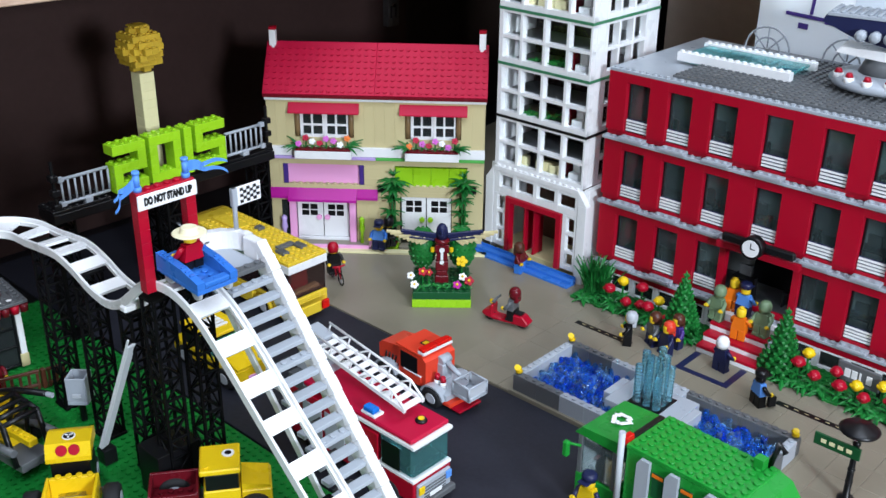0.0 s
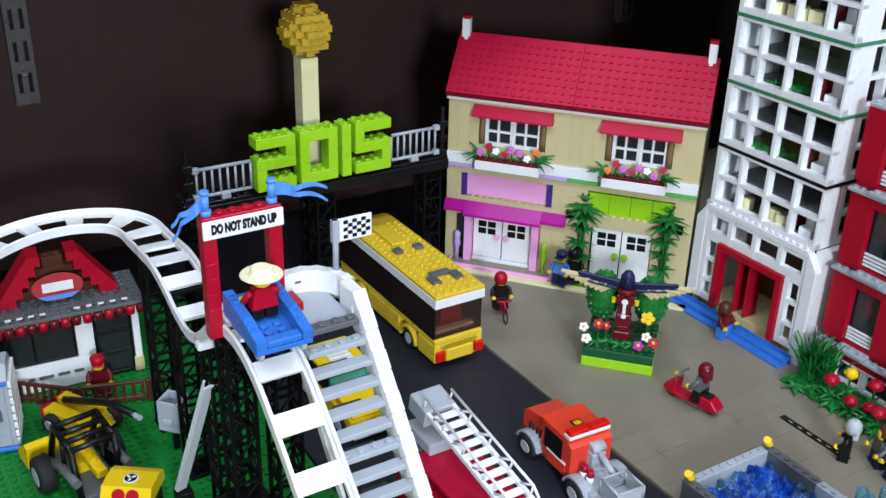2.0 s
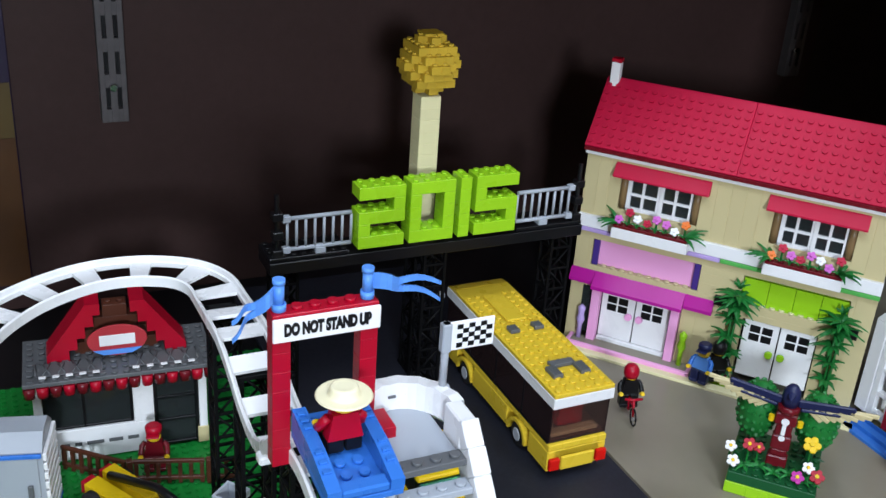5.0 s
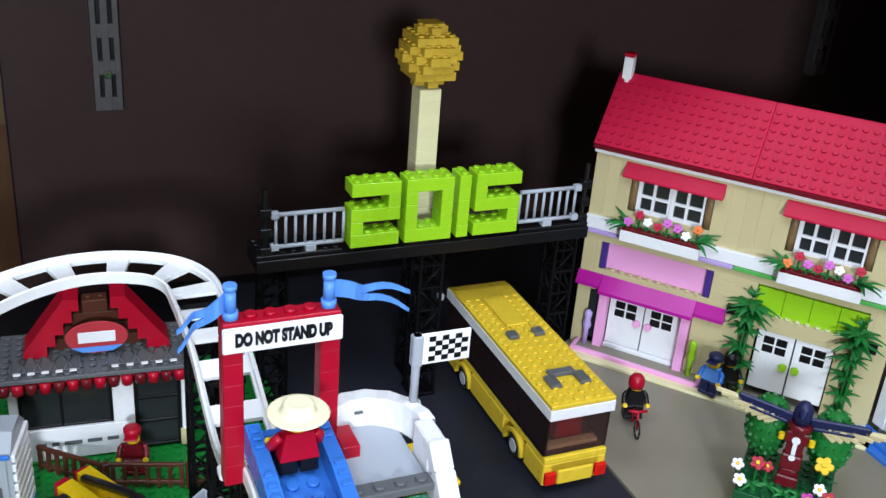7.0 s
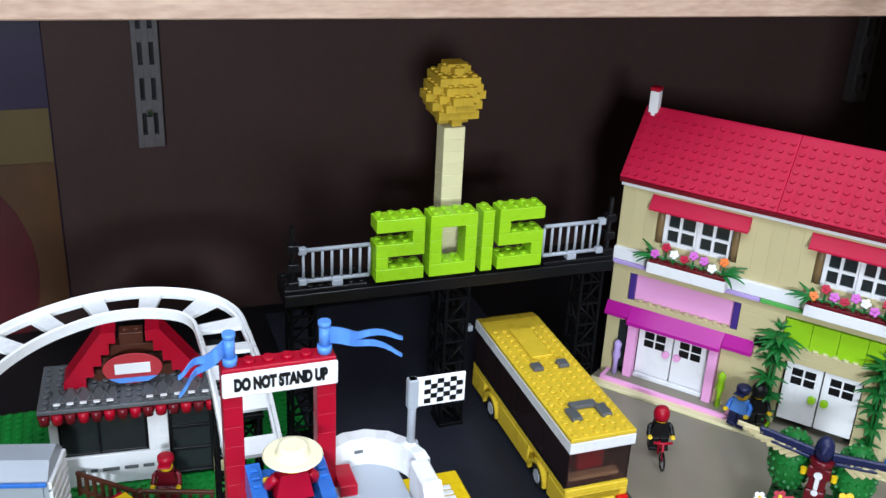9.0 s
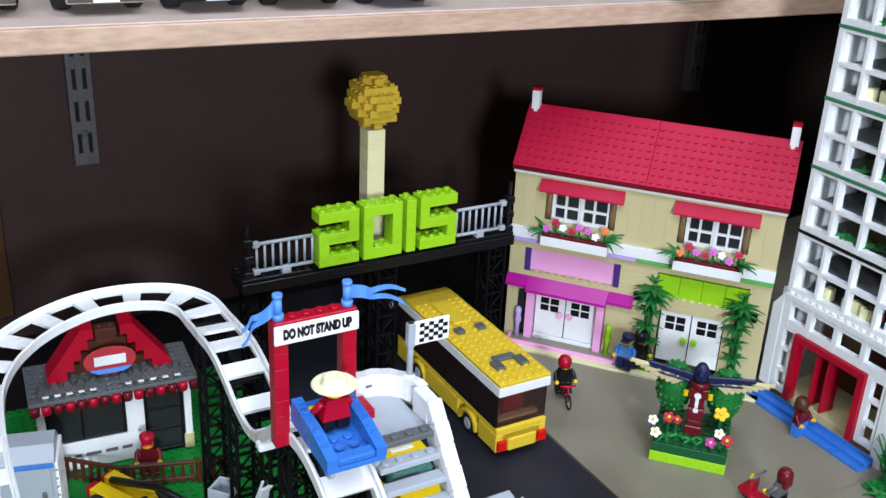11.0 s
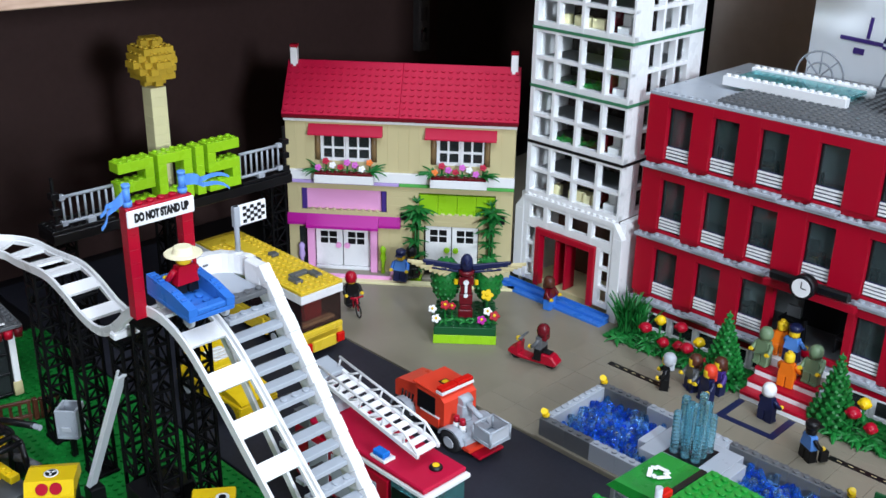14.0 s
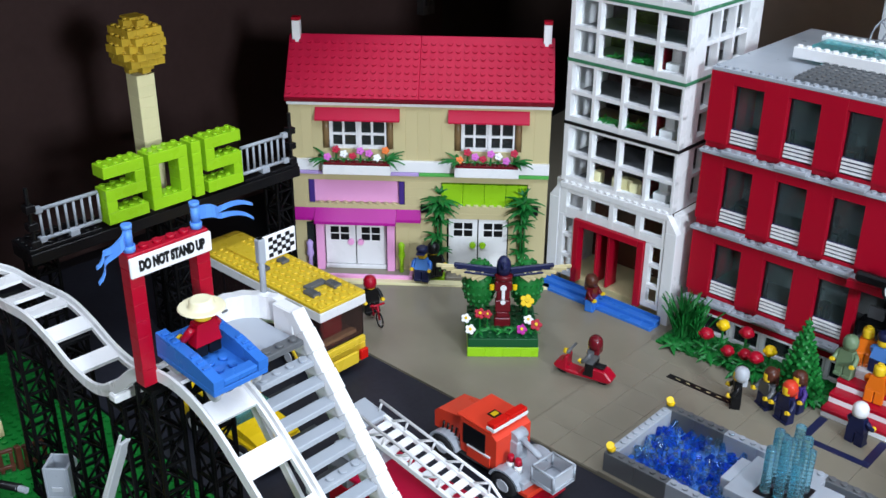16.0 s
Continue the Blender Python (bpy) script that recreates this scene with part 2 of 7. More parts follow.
def part(name, bm, mat, parent, label=""):
    ob = finish(name, bm, mat)
    ob.parent = parent
    if name == "pane":
        ob.visible_shadow = False
    return tagged(ob, label)


def thing(name, m, label, cat, group="", kind=""):
    e = new(name)
    e.empty_display_size = 0.01
    e.matrix_basis = m
    return tagged(e, label, cat, group, kind)


def solid(name, bm, mat, m, label, cat="", group="", kind=""):
    ob = finish(name, bm, mat)
    ob.matrix_basis = m
    return tagged(ob, label, cat, group, kind)


def words(name, text, size, mat, parent, m, label="", bold=0.022):
    """Lettering as a flat mesh, centred, in the xz plane of m."""
    cu = bpy.data.curves.new(name, "FONT")
    cu.body, cu.size, cu.extrude, cu.offset, cu.align_x, cu.align_y = text, size, 0.0002, size * bold, "CENTER", "CENTER"
    tmp = new("lettering_source", cu)
    me = bpy.data.meshes.new_from_object(tmp.evaluated_get(bpy.context.evaluated_depsgraph_get()))
    bpy.data.objects.remove(tmp)
    me.materials.clear(); me.materials.append(mat)
    ob = new(name, me)
    ob.parent = parent
    ob.matrix_basis = m @ pose(0, 0, 0, 90, 0, 0)
    return tagged(ob, label)


# ---- setting ----
I = Matrix.Identity(4)
solid("floor", box(nb(), -3, 3, -3, 3.5, -0.80, -0.75), CARPET, I, "dark grey shop carpet under the display table", "floor", kind="structure")
solid("ceiling", box(nb(), -3, 3, -3, 3.5, 2.4, 2.45), CEIL, I, "plain white shop ceiling", "ceiling", kind="structure")
solid("ground", box(nb(), -1.075, 0.75, -0.1, 1.75, -0.03, -0.003, 0.002), TABLE, TOWN, "black display table top under the toy town", "table top", kind="structure")
solid("wall_north", box(nb(), -1.14, -1.078, -1.6, 1.19, -0.75, 2.4), WALLPAINT, TOWN, "brown-grey painted wall behind the display", "wall", kind="structure")
solid("wall_recess", box(nb(), -1.14, -1.082, 1.19, 2.2, -0.75, 2.4), DARKPANEL, TOWN, "dark brown panel beside the painted wall", "wall", kind="structure")
solid("wall_far", box(nb(), -1.14, 2.2, 1.75, 1.80, -0.75, 2.4), DARKPANEL, TOWN, "dark panelled far wall of the shop", "wall", kind="structure")
solid("wall_east", box(nb(), -0.70, 2.2, 1.35, 1.40, -0.75, 2.4), BEIGE, TOWN, "beige painted side wall of the shop", "wall", kind="structure")
solid("wall_south", box(nb(), 2.2, 2.26, -1.6, 1.8, -0.75, 2.4), BEIGE, TOWN, "beige painted wall at the far side of the shop", "wall", kind="structure")
solid("wall_west", box(nb(), -1.14, 2.26, -1.66, -1.6, -0.75, 2.4), BEIGE, TOWN, "beige painted wall of the shop", "wall", kind="structure")
solid("road", box(nb(), -1.05, 0.30, 0.462, 0.6765, -0.003, 0.0, 0.0005), ROAD, TOWN, "dark matt road sheet with a seam", "road", kind="structure")
bm = nb()
rim = ((0.30, 0.678), (0.30, 1.40), (-1.00, 1.40), (-0.920, 0.810), (-0.855, 0.722), (-0.790, 0.678))
low, top = [bm.verts.new((x, y, -0.003)) for x, y in rim], [bm.verts.new((x, y, 0.0005)) for x, y in rim]
bm.faces.new(low[::-1]); bm.faces.new(top)
for i in range(6):
    bm.faces.new((low[i], low[(i + 1) % 6], top[(i + 1) % 6], top[i]))
bmesh.ops.recalc_face_normals(bm, faces=bm.faces[:])
plaza = solid("pavement", bm, PLAZA, TOWN, "tan-grey smooth plaza of flat tiles", "pavement", kind="structure")
bm = nb(); box(bm, -0.93, -0.22, 0.12, 0.460, -0.003, 0.0, 0.0005)
studs(bm, -0.93, -0.22, 0.12, 0.460, 0.0, None, 8)
solid("baseplate", bm, PLATEGREEN, TOWN, "green studded baseplate under the funfair", "baseplate", kind="structure")

# ---- wall fittings ----


def shelf_standard(v):
    t = thing("shelf_standard", town(-1.078, v, 0), "grey slotted steel shelf standard screwed to the brown wall", "shelf bracket", "shelf standards")
    bm = nb(); z = 0.176
    for a, b in ((-0.0115, -0.0068), (-0.0030, 0.0030), (0.0068, 0.0115)):
        box(bm, 0.0, 0.012, a, b, z, 0.60, 0.0003)
    k = z
    while k < 0.60:
        box(bm, 0.0, 0.0115, -0.0105, 0.0105, k, k + 0.012, 0.0003)
        k += 0.032
    part("channel", bm, RAIL, t)
    # black strip that paints the shade inside the slots
    bm = nb(); box(bm, 0, 0.004, -0.0095, 0.0095, z + 0.002, 0.598)
    part("slot_backing", bm, BLACK, t)
    bm = nb(); cyl(bm, 0, 0, 0, 0.002, 0.004, 0.003, 12, pose(0.0118, 0, 0.208, 0, 90, 0))
    part("screw", bm, CHROME, t)
    return t


for v in (0.367, 1.150):
    shelf_standard(v)

SHELF = town(-0.78, 0.25, 0.357) @ pose(0, 0, 0, -1.25, 0, 0)
sh = thing("wall_shelf", SHELF, "pale pine shelf board carrying a row of toy cars", "shelf")
part("board", box(nb(), -0.298, 0.0, -1.2, 1.6, 0.0, 0.0175, 0.001), WOOD, sh)
part("laminate_top", box(nb(), -0.298, -0.002, -1.2, 1.6, 0.0176, 0.0190, 0.0004), WOODTOP, sh)
for vv in (0.117, 0.9):
    part("bracket", box(nb(), -0.295, -0.06, vv - 0.004, vv + 0.004, -0.009, -0.0005), STEEL, sh, "grey steel bracket arm")

# picture on the wall
pic = thing("poster", town(-1.0775, 0.283, 0.0), "poster of a desert under a purple sky", "poster")
part("sheet", box(nb(), 0.0, 0.002, -0.60, 0.0, 0.02, 0.60), surface("poster_sky", (0.004, 0.002, 0.009), (0.020, 0.007, 0.042), 9, 0.4, 0.0001, (1, 0.3, 2)), pic)
part("horizon_band", box(nb(), 0.0022, 0.0026, -0.60, -0.001, 0.165, 0.215), surface("poster_gold", (0.065, 0.042, 0.012), (0.10, 0.065, 0.018), 12, 0.4, 0.0001), pic)
part("dune", box(nb(), 0.0028, 0.0032, -0.60, -0.001, 0.022, 0.165), surface("poster_dune", (0.045, 0.018, 0.006), (0.085, 0.036, 0.010), 16, 0.4, 0.0001), pic)
bm = nb(); cyl(bm, -0.125, 0, 0.0034, 0.0038, 0.10, 0.10, 24, Matrix.Translation((0, 0, 0.06)) @ Matrix(((0, 0, 1, 0), (1, 0, 0, 0), (0, 1.2, 0, 0), (0, 0, 0, 1))))
part("red_shape", bm, surface("poster_red", (0.040, 0.002, 0.004), (0.070, 0.004, 0.006), 20, 0.4, 0.0001), pic)

# ---- house ----


def flower(bm, x, y, z, r, idx_petal=0, idx_mid=1, tilt=0.0, m=None):
    k0 = len(bm.faces)
    bm.faces.ensure_lookup_table()
    mm = (m or I) @ pose(x, y, z, tilt, 0, 0)
    for i in range(5):
        a = math.tau * i / 5
        cyl(bm, 0.62 * r * math.cos(a), 0.62 * r * math.sin(a), 0, 0.0012, r * 0.46, r * 0.40, 7, mm)
    bm.faces.ensure_lookup_table()
    for f in bm.faces[k0:]:
        f.material_index = idx_petal
    k1 = len(bm.faces)
    cyl(bm, 0, 0, 0.0008, 0.0024, r * 0.33, r * 0.28, 7, mm)
    bm.faces.ensure_lookup_table()
    for f in bm.faces[k1:]:
        f.material_index = idx_mid


def frond(bm, m, length, width, droop=0.6, n=5):
    """A tapering leaf that bends down."""
    prev = None
    for i in range(n + 1):
        s = i / n
        w = width * (0.35 + 1.3 * s * (1 - s) * 2) * (1 - 0.75 * s * s)
        x, z = length * s, length * droop * (0.5 * s - s * s)
        row = [bm.verts.new(m @ Vector((x, -w / 2, z - 0.0006))), bm.verts.new(m @ Vector((x, 0, z + 0.0006))), bm.verts.new(m @ Vector((x, w / 2, z - 0.0006)))]
        if prev:
            for a in (0, 1):
                bm.faces.new((prev[a], prev[a + 1], row[a + 1], row[a]))
        prev = row


def leafy(bm, m, count, length, width, rng, lift=25, droop=0.6):
    for i in range(count):
        frond(bm, m @ pose(0, 0, 0, 0, 0, 360 * i / count + rng.uniform(-12, 12)) @ pose(0, 0, 0, 0, -lift + rng.uniform(-14, 14), 0), length * rng.uniform(0.8, 1.15), width, droop)


def paned(t, x0, x1, z0, z1, y, cols, rows, name="window", bar=0.0016, mat=None, glass=None):
    """A glazed frame with glazing bars, facing -y."""
    w = part(name, nb_frame(x0, x1, z0, z1, y, cols, rows, bar), mat or WHITE, t)
    part("pane", box(nb(), x0 + 0.001, x1 - 0.001, y + 0.0024, y + 0.0030, z0 + 0.001, z1 - 0.001), glass or GLASS, w)
    return w


def nb_frame(x0, x1, z0, z1, y, cols, rows, bar, depth=0.004):
    bm = nb()
    for i in range(cols + 1):
        x = x0 + (x1 - x0) * i / cols
        b = bar if 0 < i < cols else bar * 1.5
        box(bm, max(x0, x - b / 2), min(x1, x + b / 2) if i else x0 + b, y, y + depth, z0, z1, 0.0002)
    for j in range(rows + 1):
        z = z0 + (z1 - z0) * j / rows
        b = bar if 0 < j < rows else bar * 1.5
        box(bm, x0, x1, y + 0.0003, y + depth - 0.0003, max(z0, z - b / 2), min(z1, z + b / 2) if j else z0 + b, 0.0002)
    return bm


def house():
    h = thing("toy_house", pose(-0.207, 1.120, 0.0, 0, 0, 1.0), "two-storey tan brick toy house with crimson studded roof", "toy house")
    W, D = 0.260, 0.085
    # facade round its openings, in bricks
    front = part("front_wall", box(nb(), 0.0125, W - 0.0165, 0.0081, 0.0095, 0.1065, 0.1130), TAN, h)
    def wall(x0, x1, z0, z1, y=0.0, t=0.008):
        if z1 - z0 > 0.035 and x1 - x0 > 0.010:
            n = max(1, round((x1 - x0) / 0.012))
            for i in range(n):
                part("panel", box(nb(), x0 + (x1 - x0) * i / n, x0 + (x1 - x0) * (i + 1) / n, y, y + t, z0, z1, 0.0003), TAN, front)
            return
        z = z0
        while z < z1 - 0.0004:
            zz = min(z + B, z1)
            part("brick", box(nb(), x0, x1, y, y + t, z, zz, 0.00025), TAN, front)
            z = zz
    wall(0, 0.012, 0.0, 0.186); wall(W - 0.016, W, 0.0, 0.186)
    wall(0.105, 0.158, 0.0, 0.072); wall(0.222, W - 0.016, 0.0, 0.072)
    wall(0.012, 0.105, 0.0585, 0.072); wall(0.158, 0.222, 0.066, 0.072)
    wall(0.012, W - 0.016, 0.072, 0.080); wall(0.012, W - 0.016, 0.106, 0.1135)
    wall(0.012, 0.016, 0.080, 0.106); wall(0.115, 0.152, 0.080, 0.106); wall(0.240, W - 0.016, 0.080, 0.106)
    wall(0.012, 0.033, 0.129, 0.186); wall(0.104, 0.165, 0.129, 0.186); wall(0.232, W - 0.016, 0.129, 0.186)
    wall(0.033, 0.104, 0.1710, 0.186); wall(0.165, 0.232, 0.1710, 0.186)
    wall(0.033, 0.104, 0.129, 0.140); wall(0.165, 0.232, 0.129, 0.140)
    for n, x in (("side_wall", 0.0), ("side_wall", W - 0.008)):
        bm = nb(); z = 0
        while z < 0.186:
            box(bm, x, x + 0.008, 0.0081, D, z, min(z + B, 0.186), 0.00025); z += B
        part(n, bm, TAN, h)
    part("back_wall", box(nb(), 0.008, W - 0.008, D - 0.008, D - 0.0005, 0, 0.186), TAN, h)
    part("upper_floor", box(nb(), 0.008, W - 0.008, 0.0085, D - 0.008, 0.108, 0.112), DKGREY, h)
    # black sheet standing in for the unlit rooms behind the windows
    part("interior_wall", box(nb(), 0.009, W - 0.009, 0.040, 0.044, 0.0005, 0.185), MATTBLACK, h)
    # string course and eaves band
    part("white_band", box(nb(), -0.0005, W + 0.0005, -0.0035, 0.006, 0.1175, 0.129), WHITE, h)
    part("lavender_band", box(nb(), -0.0005, 0.1295, -0.0042, 0.006, 0.1135, 0.1172), LAVENDER, h, "lavender plate strip")
    part("green_band", box(nb(), 0.130, W + 0.0005, -0.0042, 0.006, 0.1135, 0.1172), plastic("mid_green_plastic", (0.10, 0.42, 0.09)), h, "green plate strip")
    part("eaves_band", box(nb(), -0.001, W + 0.001, -0.004, 0.006, 0.1862, 0.1900), WHITE, h)
    # roof: overlapping studded sloped plates
    slope = math.degrees(math.atan2(0.051, 0.046))
    L = math.hypot(0.051, 0.046)
    roof = part("roof", box(nb(), -0.002, W + 0.002, -0.007, 0.004, 0.190, 0.1935), DKRED, h)
    for side in (0, 1):
        m = pose(0, -0.006, 0.1935, slope, 0, 0) if not side else pose(W, 0.086, 0.1935, slope, 0, 180)
        for i in range(2):
            bm = nb()
            x0, x1 = -0.002 + i * 0.132, 0.1298 + i * 0.1322
            box(bm, x0, x1, 0, L, -0.002, 0.0022, 0.0004, m)
            studs(bm, x0, x1, 0.001, L - 0.004, 0.0022, m, 8)
            part("roof_panel", bm, ROOFRED, roof)
    bm = nb()
    for x in (0.0, W - 0.008):
        prism(bm, [(0.0, 0.186), (0.040, 0.238), (D - 0.004, 0.186)], x, x + 0.008, Matrix(((0, 1, 0, 0), (1, 0, 0, 0), (0, 0, 1, 0), (0, 0, 0, 1))))
    part("gable", bm, TAN, h)
    for x in (0.0015, W - 0.0095):
        c = part("chimney", box(nb(), x, x + 0.008, 0.0325, 0.0405, 0.215, 0.2605), WHITE, h, "white chimney with red cap")
        part("chimney_cap", box(nb(), x - 0.0003, x + 0.0083, 0.0322, 0.0408, 0.2607, 0.2640), RED, c)
    # upper windows, awnings and flower boxes
    rng = random.Random(3)
    petals = [WHITE, plastic("orchid_plastic", (0.56, 0.10, 0.48), 0.3), PINK, BRIGHTORANGE, ROOFRED]
    for k, (x0, x1) in enumerate(((0.033, 0.104), (0.165, 0.232))):
        for i in range(2):
            xm = x0 + 0.0068 + i * (x1 - x0 - 0.0136) / 2
            paned(h, xm, xm + (x1 - x0 - 0.0142) / 2, 0.140, 0.1708, 0.0005, 2, 2, bar=0.0024)
        for xs in (x0 + 0.0012, x1 - 0.0052):
            part("shutter_post", lathe(nb(), [(0.0028, 0.1405), (0.0036, 0.1505), (0.0036, 0.1600), (0.0028, 0.1705)], 10, pose(xs + 0.002, 0.003, 0)), BARREL, h, "brown barrel post")
        bm = nb(); prism(bm, [(0.0, 0.1715), (-0.0085, 0.1715), (-0.0085, 0.1730), (0.0, 0.1830)], x0 - 0.006, x1 + 0.007, Matrix(((0, 1, 0, 0), (1, 0, 0, 0), (0, 0, 1, 0), (0, 0, 0, 1))))
        part("awning", bm, ROOFRED, h, "red sloped awning")
        fb = part("flower_box", box(nb(), x0 + 0.001, x1 - 0.002, -0.0145, -0.0045, 0.1175, 0.1272), WHITE, h)
        bm = nb(); box(bm, x0 + 0.002, x1 - 0.003, -0.0140, -0.005, 0.1273, 0.1300); studs(bm, x0 + 0.003, x1 - 0.003, -0.0140, -0.005, 0.13)
        part("soil", bm, DKRED, fb)
        bm = nb()
        for sx, yaw in ((x0 + 0.006, 180), (x1 - 0.006, 0)):
            for i in range(12):
                frond(bm, pose(sx, -0.010, 0.131, 0, 0, yaw + rng.uniform(-75, 75)) @ pose(0, 0, 0, 0, -28 + rng.uniform(-20, 30), 0), rng.uniform(0.012, 0.021), 0.005)
        for i in range(8):
            sx = x0 + 0.006 + i * (x1 - x0 - 0.013) / 7
            cyl(bm, sx, -0.0110 + 0.003 * (i % 2), 0.129, 0.135 + 0.0035 * ((i * 2) % 3), 0.0013, 0.0008, 6)
            for a in (200, 320):
                frond(bm, pose(sx, -0.011, 0.131, 0, 0, a) @ pose(0, 0, 0, 0, -50, 0), 0.006, 0.003)
        part("foliage", bm, LEAF, fb)
        order = [1, 4, 0, 4, 1, 1, 0, 3] if k == 0 else [3, 4, 1, 4, 1, 0, 1, 4]
        for i, q in enumerate(order):
            bm = nb()
            flower(bm, x0 + 0.006 + i * (x1 - x0 - 0.013) / 7, -0.0115 + 0.003 * (i % 2), 0.1350 + 0.0035 * ((i * 2) % 3), 0.0040, 0, 1, 50)
            part("flower", bm, [petals[q], petals[q]], fb)
    # shop signs
    part("pink_sign", box(nb(), 0.0165, 0.1145, 0.004, 0.0078, 0.0805, 0.1055), PINK, h, "bright pink sign panel")
    for xs in (0.0165, 0.109):
        part("sign_end", box(nb(), xs, xs + 0.0055, 0.0005, 0.0039, 0.0805, 0.1055), PURPLE, h)
    bm = nb(); studs(bm, 0.024, 0.108, 0.000, 0.004, 0.0800)
    part("sign_ledge", bm, TAN, h)
    bm = nb()
    for i in range(4):
        box(bm, 0.1525 + i * 0.0219, 0.1741 + i * 0.0219, 0.002, 0.0075, 0.0775, 0.1035, 0.0003)
    part("lime_sign", bm, LIME, h, "lime green sign panel of four pieces")
    bm = nb(); studs(bm, 0.160, 0.232, -0.0005, 0.004, 0.0800)
    part("sign_ledge", bm, PALE, h)
    for xs in (0.1315, 0.2405):
        part("lamp_bracket", box(nb(), xs, xs + 0.011, -0.003, 0.0, 0.073, 0.082), BLACK, h)
    # magenta awning
    turn = Matrix(((0, 1, 0, 0), (1, 0, 0, 0), (0, 0, 1, 0), (0, 0, 0, 1)))
    for a, b, dp, zl in ((-0.001, 0.0218, -0.0055, 0.0625), (0.0220, 0.1060, -0.0105, 0.0605), (0.1062, 0.1315, -0.0055, 0.0625)):
        bm = nb(); prism(bm, [(0.0, zl), (dp, zl), (dp, zl + 0.0030), (0.0, 0.0750)], a, b, turn)
        part("shop_awning", bm, MAGENTA, h, "magenta shop awning piece")
    # doors
    for k, (x0, x1, z0, z1, knob, kc) in enumerate(((0.0305, 0.0955, 0.010, 0.0575, PINK, 0), (0.1595, 0.2215, 0.010, 0.0655, LIME, 1))):
        for i in range(2):
            a, b = x0 + i * (x1 - x0) / 2 + 0.0006, x0 + (i + 1) * (x1 - x0) / 2 - 0.0006
            d = part("door", box(nb(), a, b, 0.0025, 0.0065, z0, z1), WHITE, h, "white double door leaf")
            for r in range(2):
                for c in range(2):
                    w0 = a + 0.0055 + c * 0.0105
                    zz = z1 - 0.0115 - r * 0.0082
                    part("pane", box(nb(), w0, w0 + 0.0088, 0.0021, 0.0030, zz, zz + 0.0068), BLACK, d)
            kx = b - 0.0045 if i == 0 else a + 0.0045
            bm = nb(); cyl(bm, 0, 0, 0, 0.003, 0.0036, 0.0030, 12, pose(kx, 0.0023, z0 + 0.026, 90, 0, 0))
            part("knob", bm, knob, d)
    for xs in (0.0225, 0.0965):
        part("door_post", box(nb(), xs, xs + 0.0078, -0.0055, 0.003, 0.0, 0.0584), PINK, h, "bright pink door post")
    for xs in (0.0065, 0.1050):
        part("shop_bay", box(nb(), xs, xs + 0.014, 0.0012, 0.0022, 0.010, 0.058), GLASS, h)
    # doorstep and pavement
    part("doorstep", box(nb(), 0.010, 0.124, -0.0142, -0.0005, 0.0, 0.0064), PLAZA, h, "tan-grey tiled door step")
    part("threshold", box(nb(), 0.0310, 0.0955, -0.0004, 0.0036, 0.0, 0.0096), WHITE, h)
    part("step_edge", box(nb(), 0.010, 0.124, -0.0180, -0.0144, 0.0, 0.0068), PINK, h, "bright pink step edge")
    for xs in (0.0062, 0.1202):
        part("step_edge", box(nb(), xs, xs + 0.0036, -0.0180, -0.0005, 0.0, 0.0070), PINK, h, "bright pink step edge")
    part("shop_step", box(nb(), 0.158, 0.245, -0.013, -0.0005, 0.0, 0.005), PLAZA, h, "tan-grey tiled step")
    part("shop_step", box(nb(), 0.135, 0.157, -0.013, -0.0005, 0.0, 0.005), LIME, h, "lime step edge")
    part("kerb", box(nb(), -0.002, W + 0.006, -0.026, -0.0162, 0.0, 0.0032), PALE, h)
    # shop dolls in the two bays
    for xs, q in ((0.0155, LAVENDER), (0.1115, LIME)):
        bm = nb()
        lathe(bm, [(0.0025, 0), (0.0022, 0.014), (0.0042, 0.019), (0.0028, 0.025), (0.0038, 0.031), (0.0012, 0.034)], 8)
        part("shop_mannequin", bm, q, h).matrix_basis = pose(xs, -0.006, 0.0065)
    # climbing palms beside the second door
    for xs in (0.151, 0.2365):
        bm = nb()
        for i in range(5):
            leafy(bm, pose(xs + rng.uniform(-0.003, 0.003), -0.006, 0.014 + i * 0.0165), 9 + i, 0.011 + 0.0014 * i, 0.0070, rng, 30, 0.9)
        for i in range(4):
            tube(bm, [(xs + 0.002 * math.cos(i * 1.6), -0.006 + 0.002 * math.sin(i * 1.6), 0.006), (xs + 0.003 * math.cos(i * 1.6 + 1), -0.006 + 0.002 * math.sin(i * 1.6 + 1), 0.085)], 0.0011, 6)
        leafy(bm, pose(xs, -0.007, 0.086), 13, 0.019, 0.0080, rng, 30, 1.0)
        leafy(bm, pose(xs, -0.007, 0.078), 11, 0.017, 0.0080, rng, 10, 1.0)
        leafy(bm, pose(xs, -0.007, 0.096), 6, 0.009, 0.0045, rng, 60, 0.5)
        part("palm", bm, LEAF, h, "climbing green palm leaves")
        bm = nb(); cyl(bm, xs, -0.006, 0.0052, 0.012, 0.0042, 0.0052, 10)
        part("plant_pot", bm, DKRED, h)
    return h


house()

# ---- white tower ----


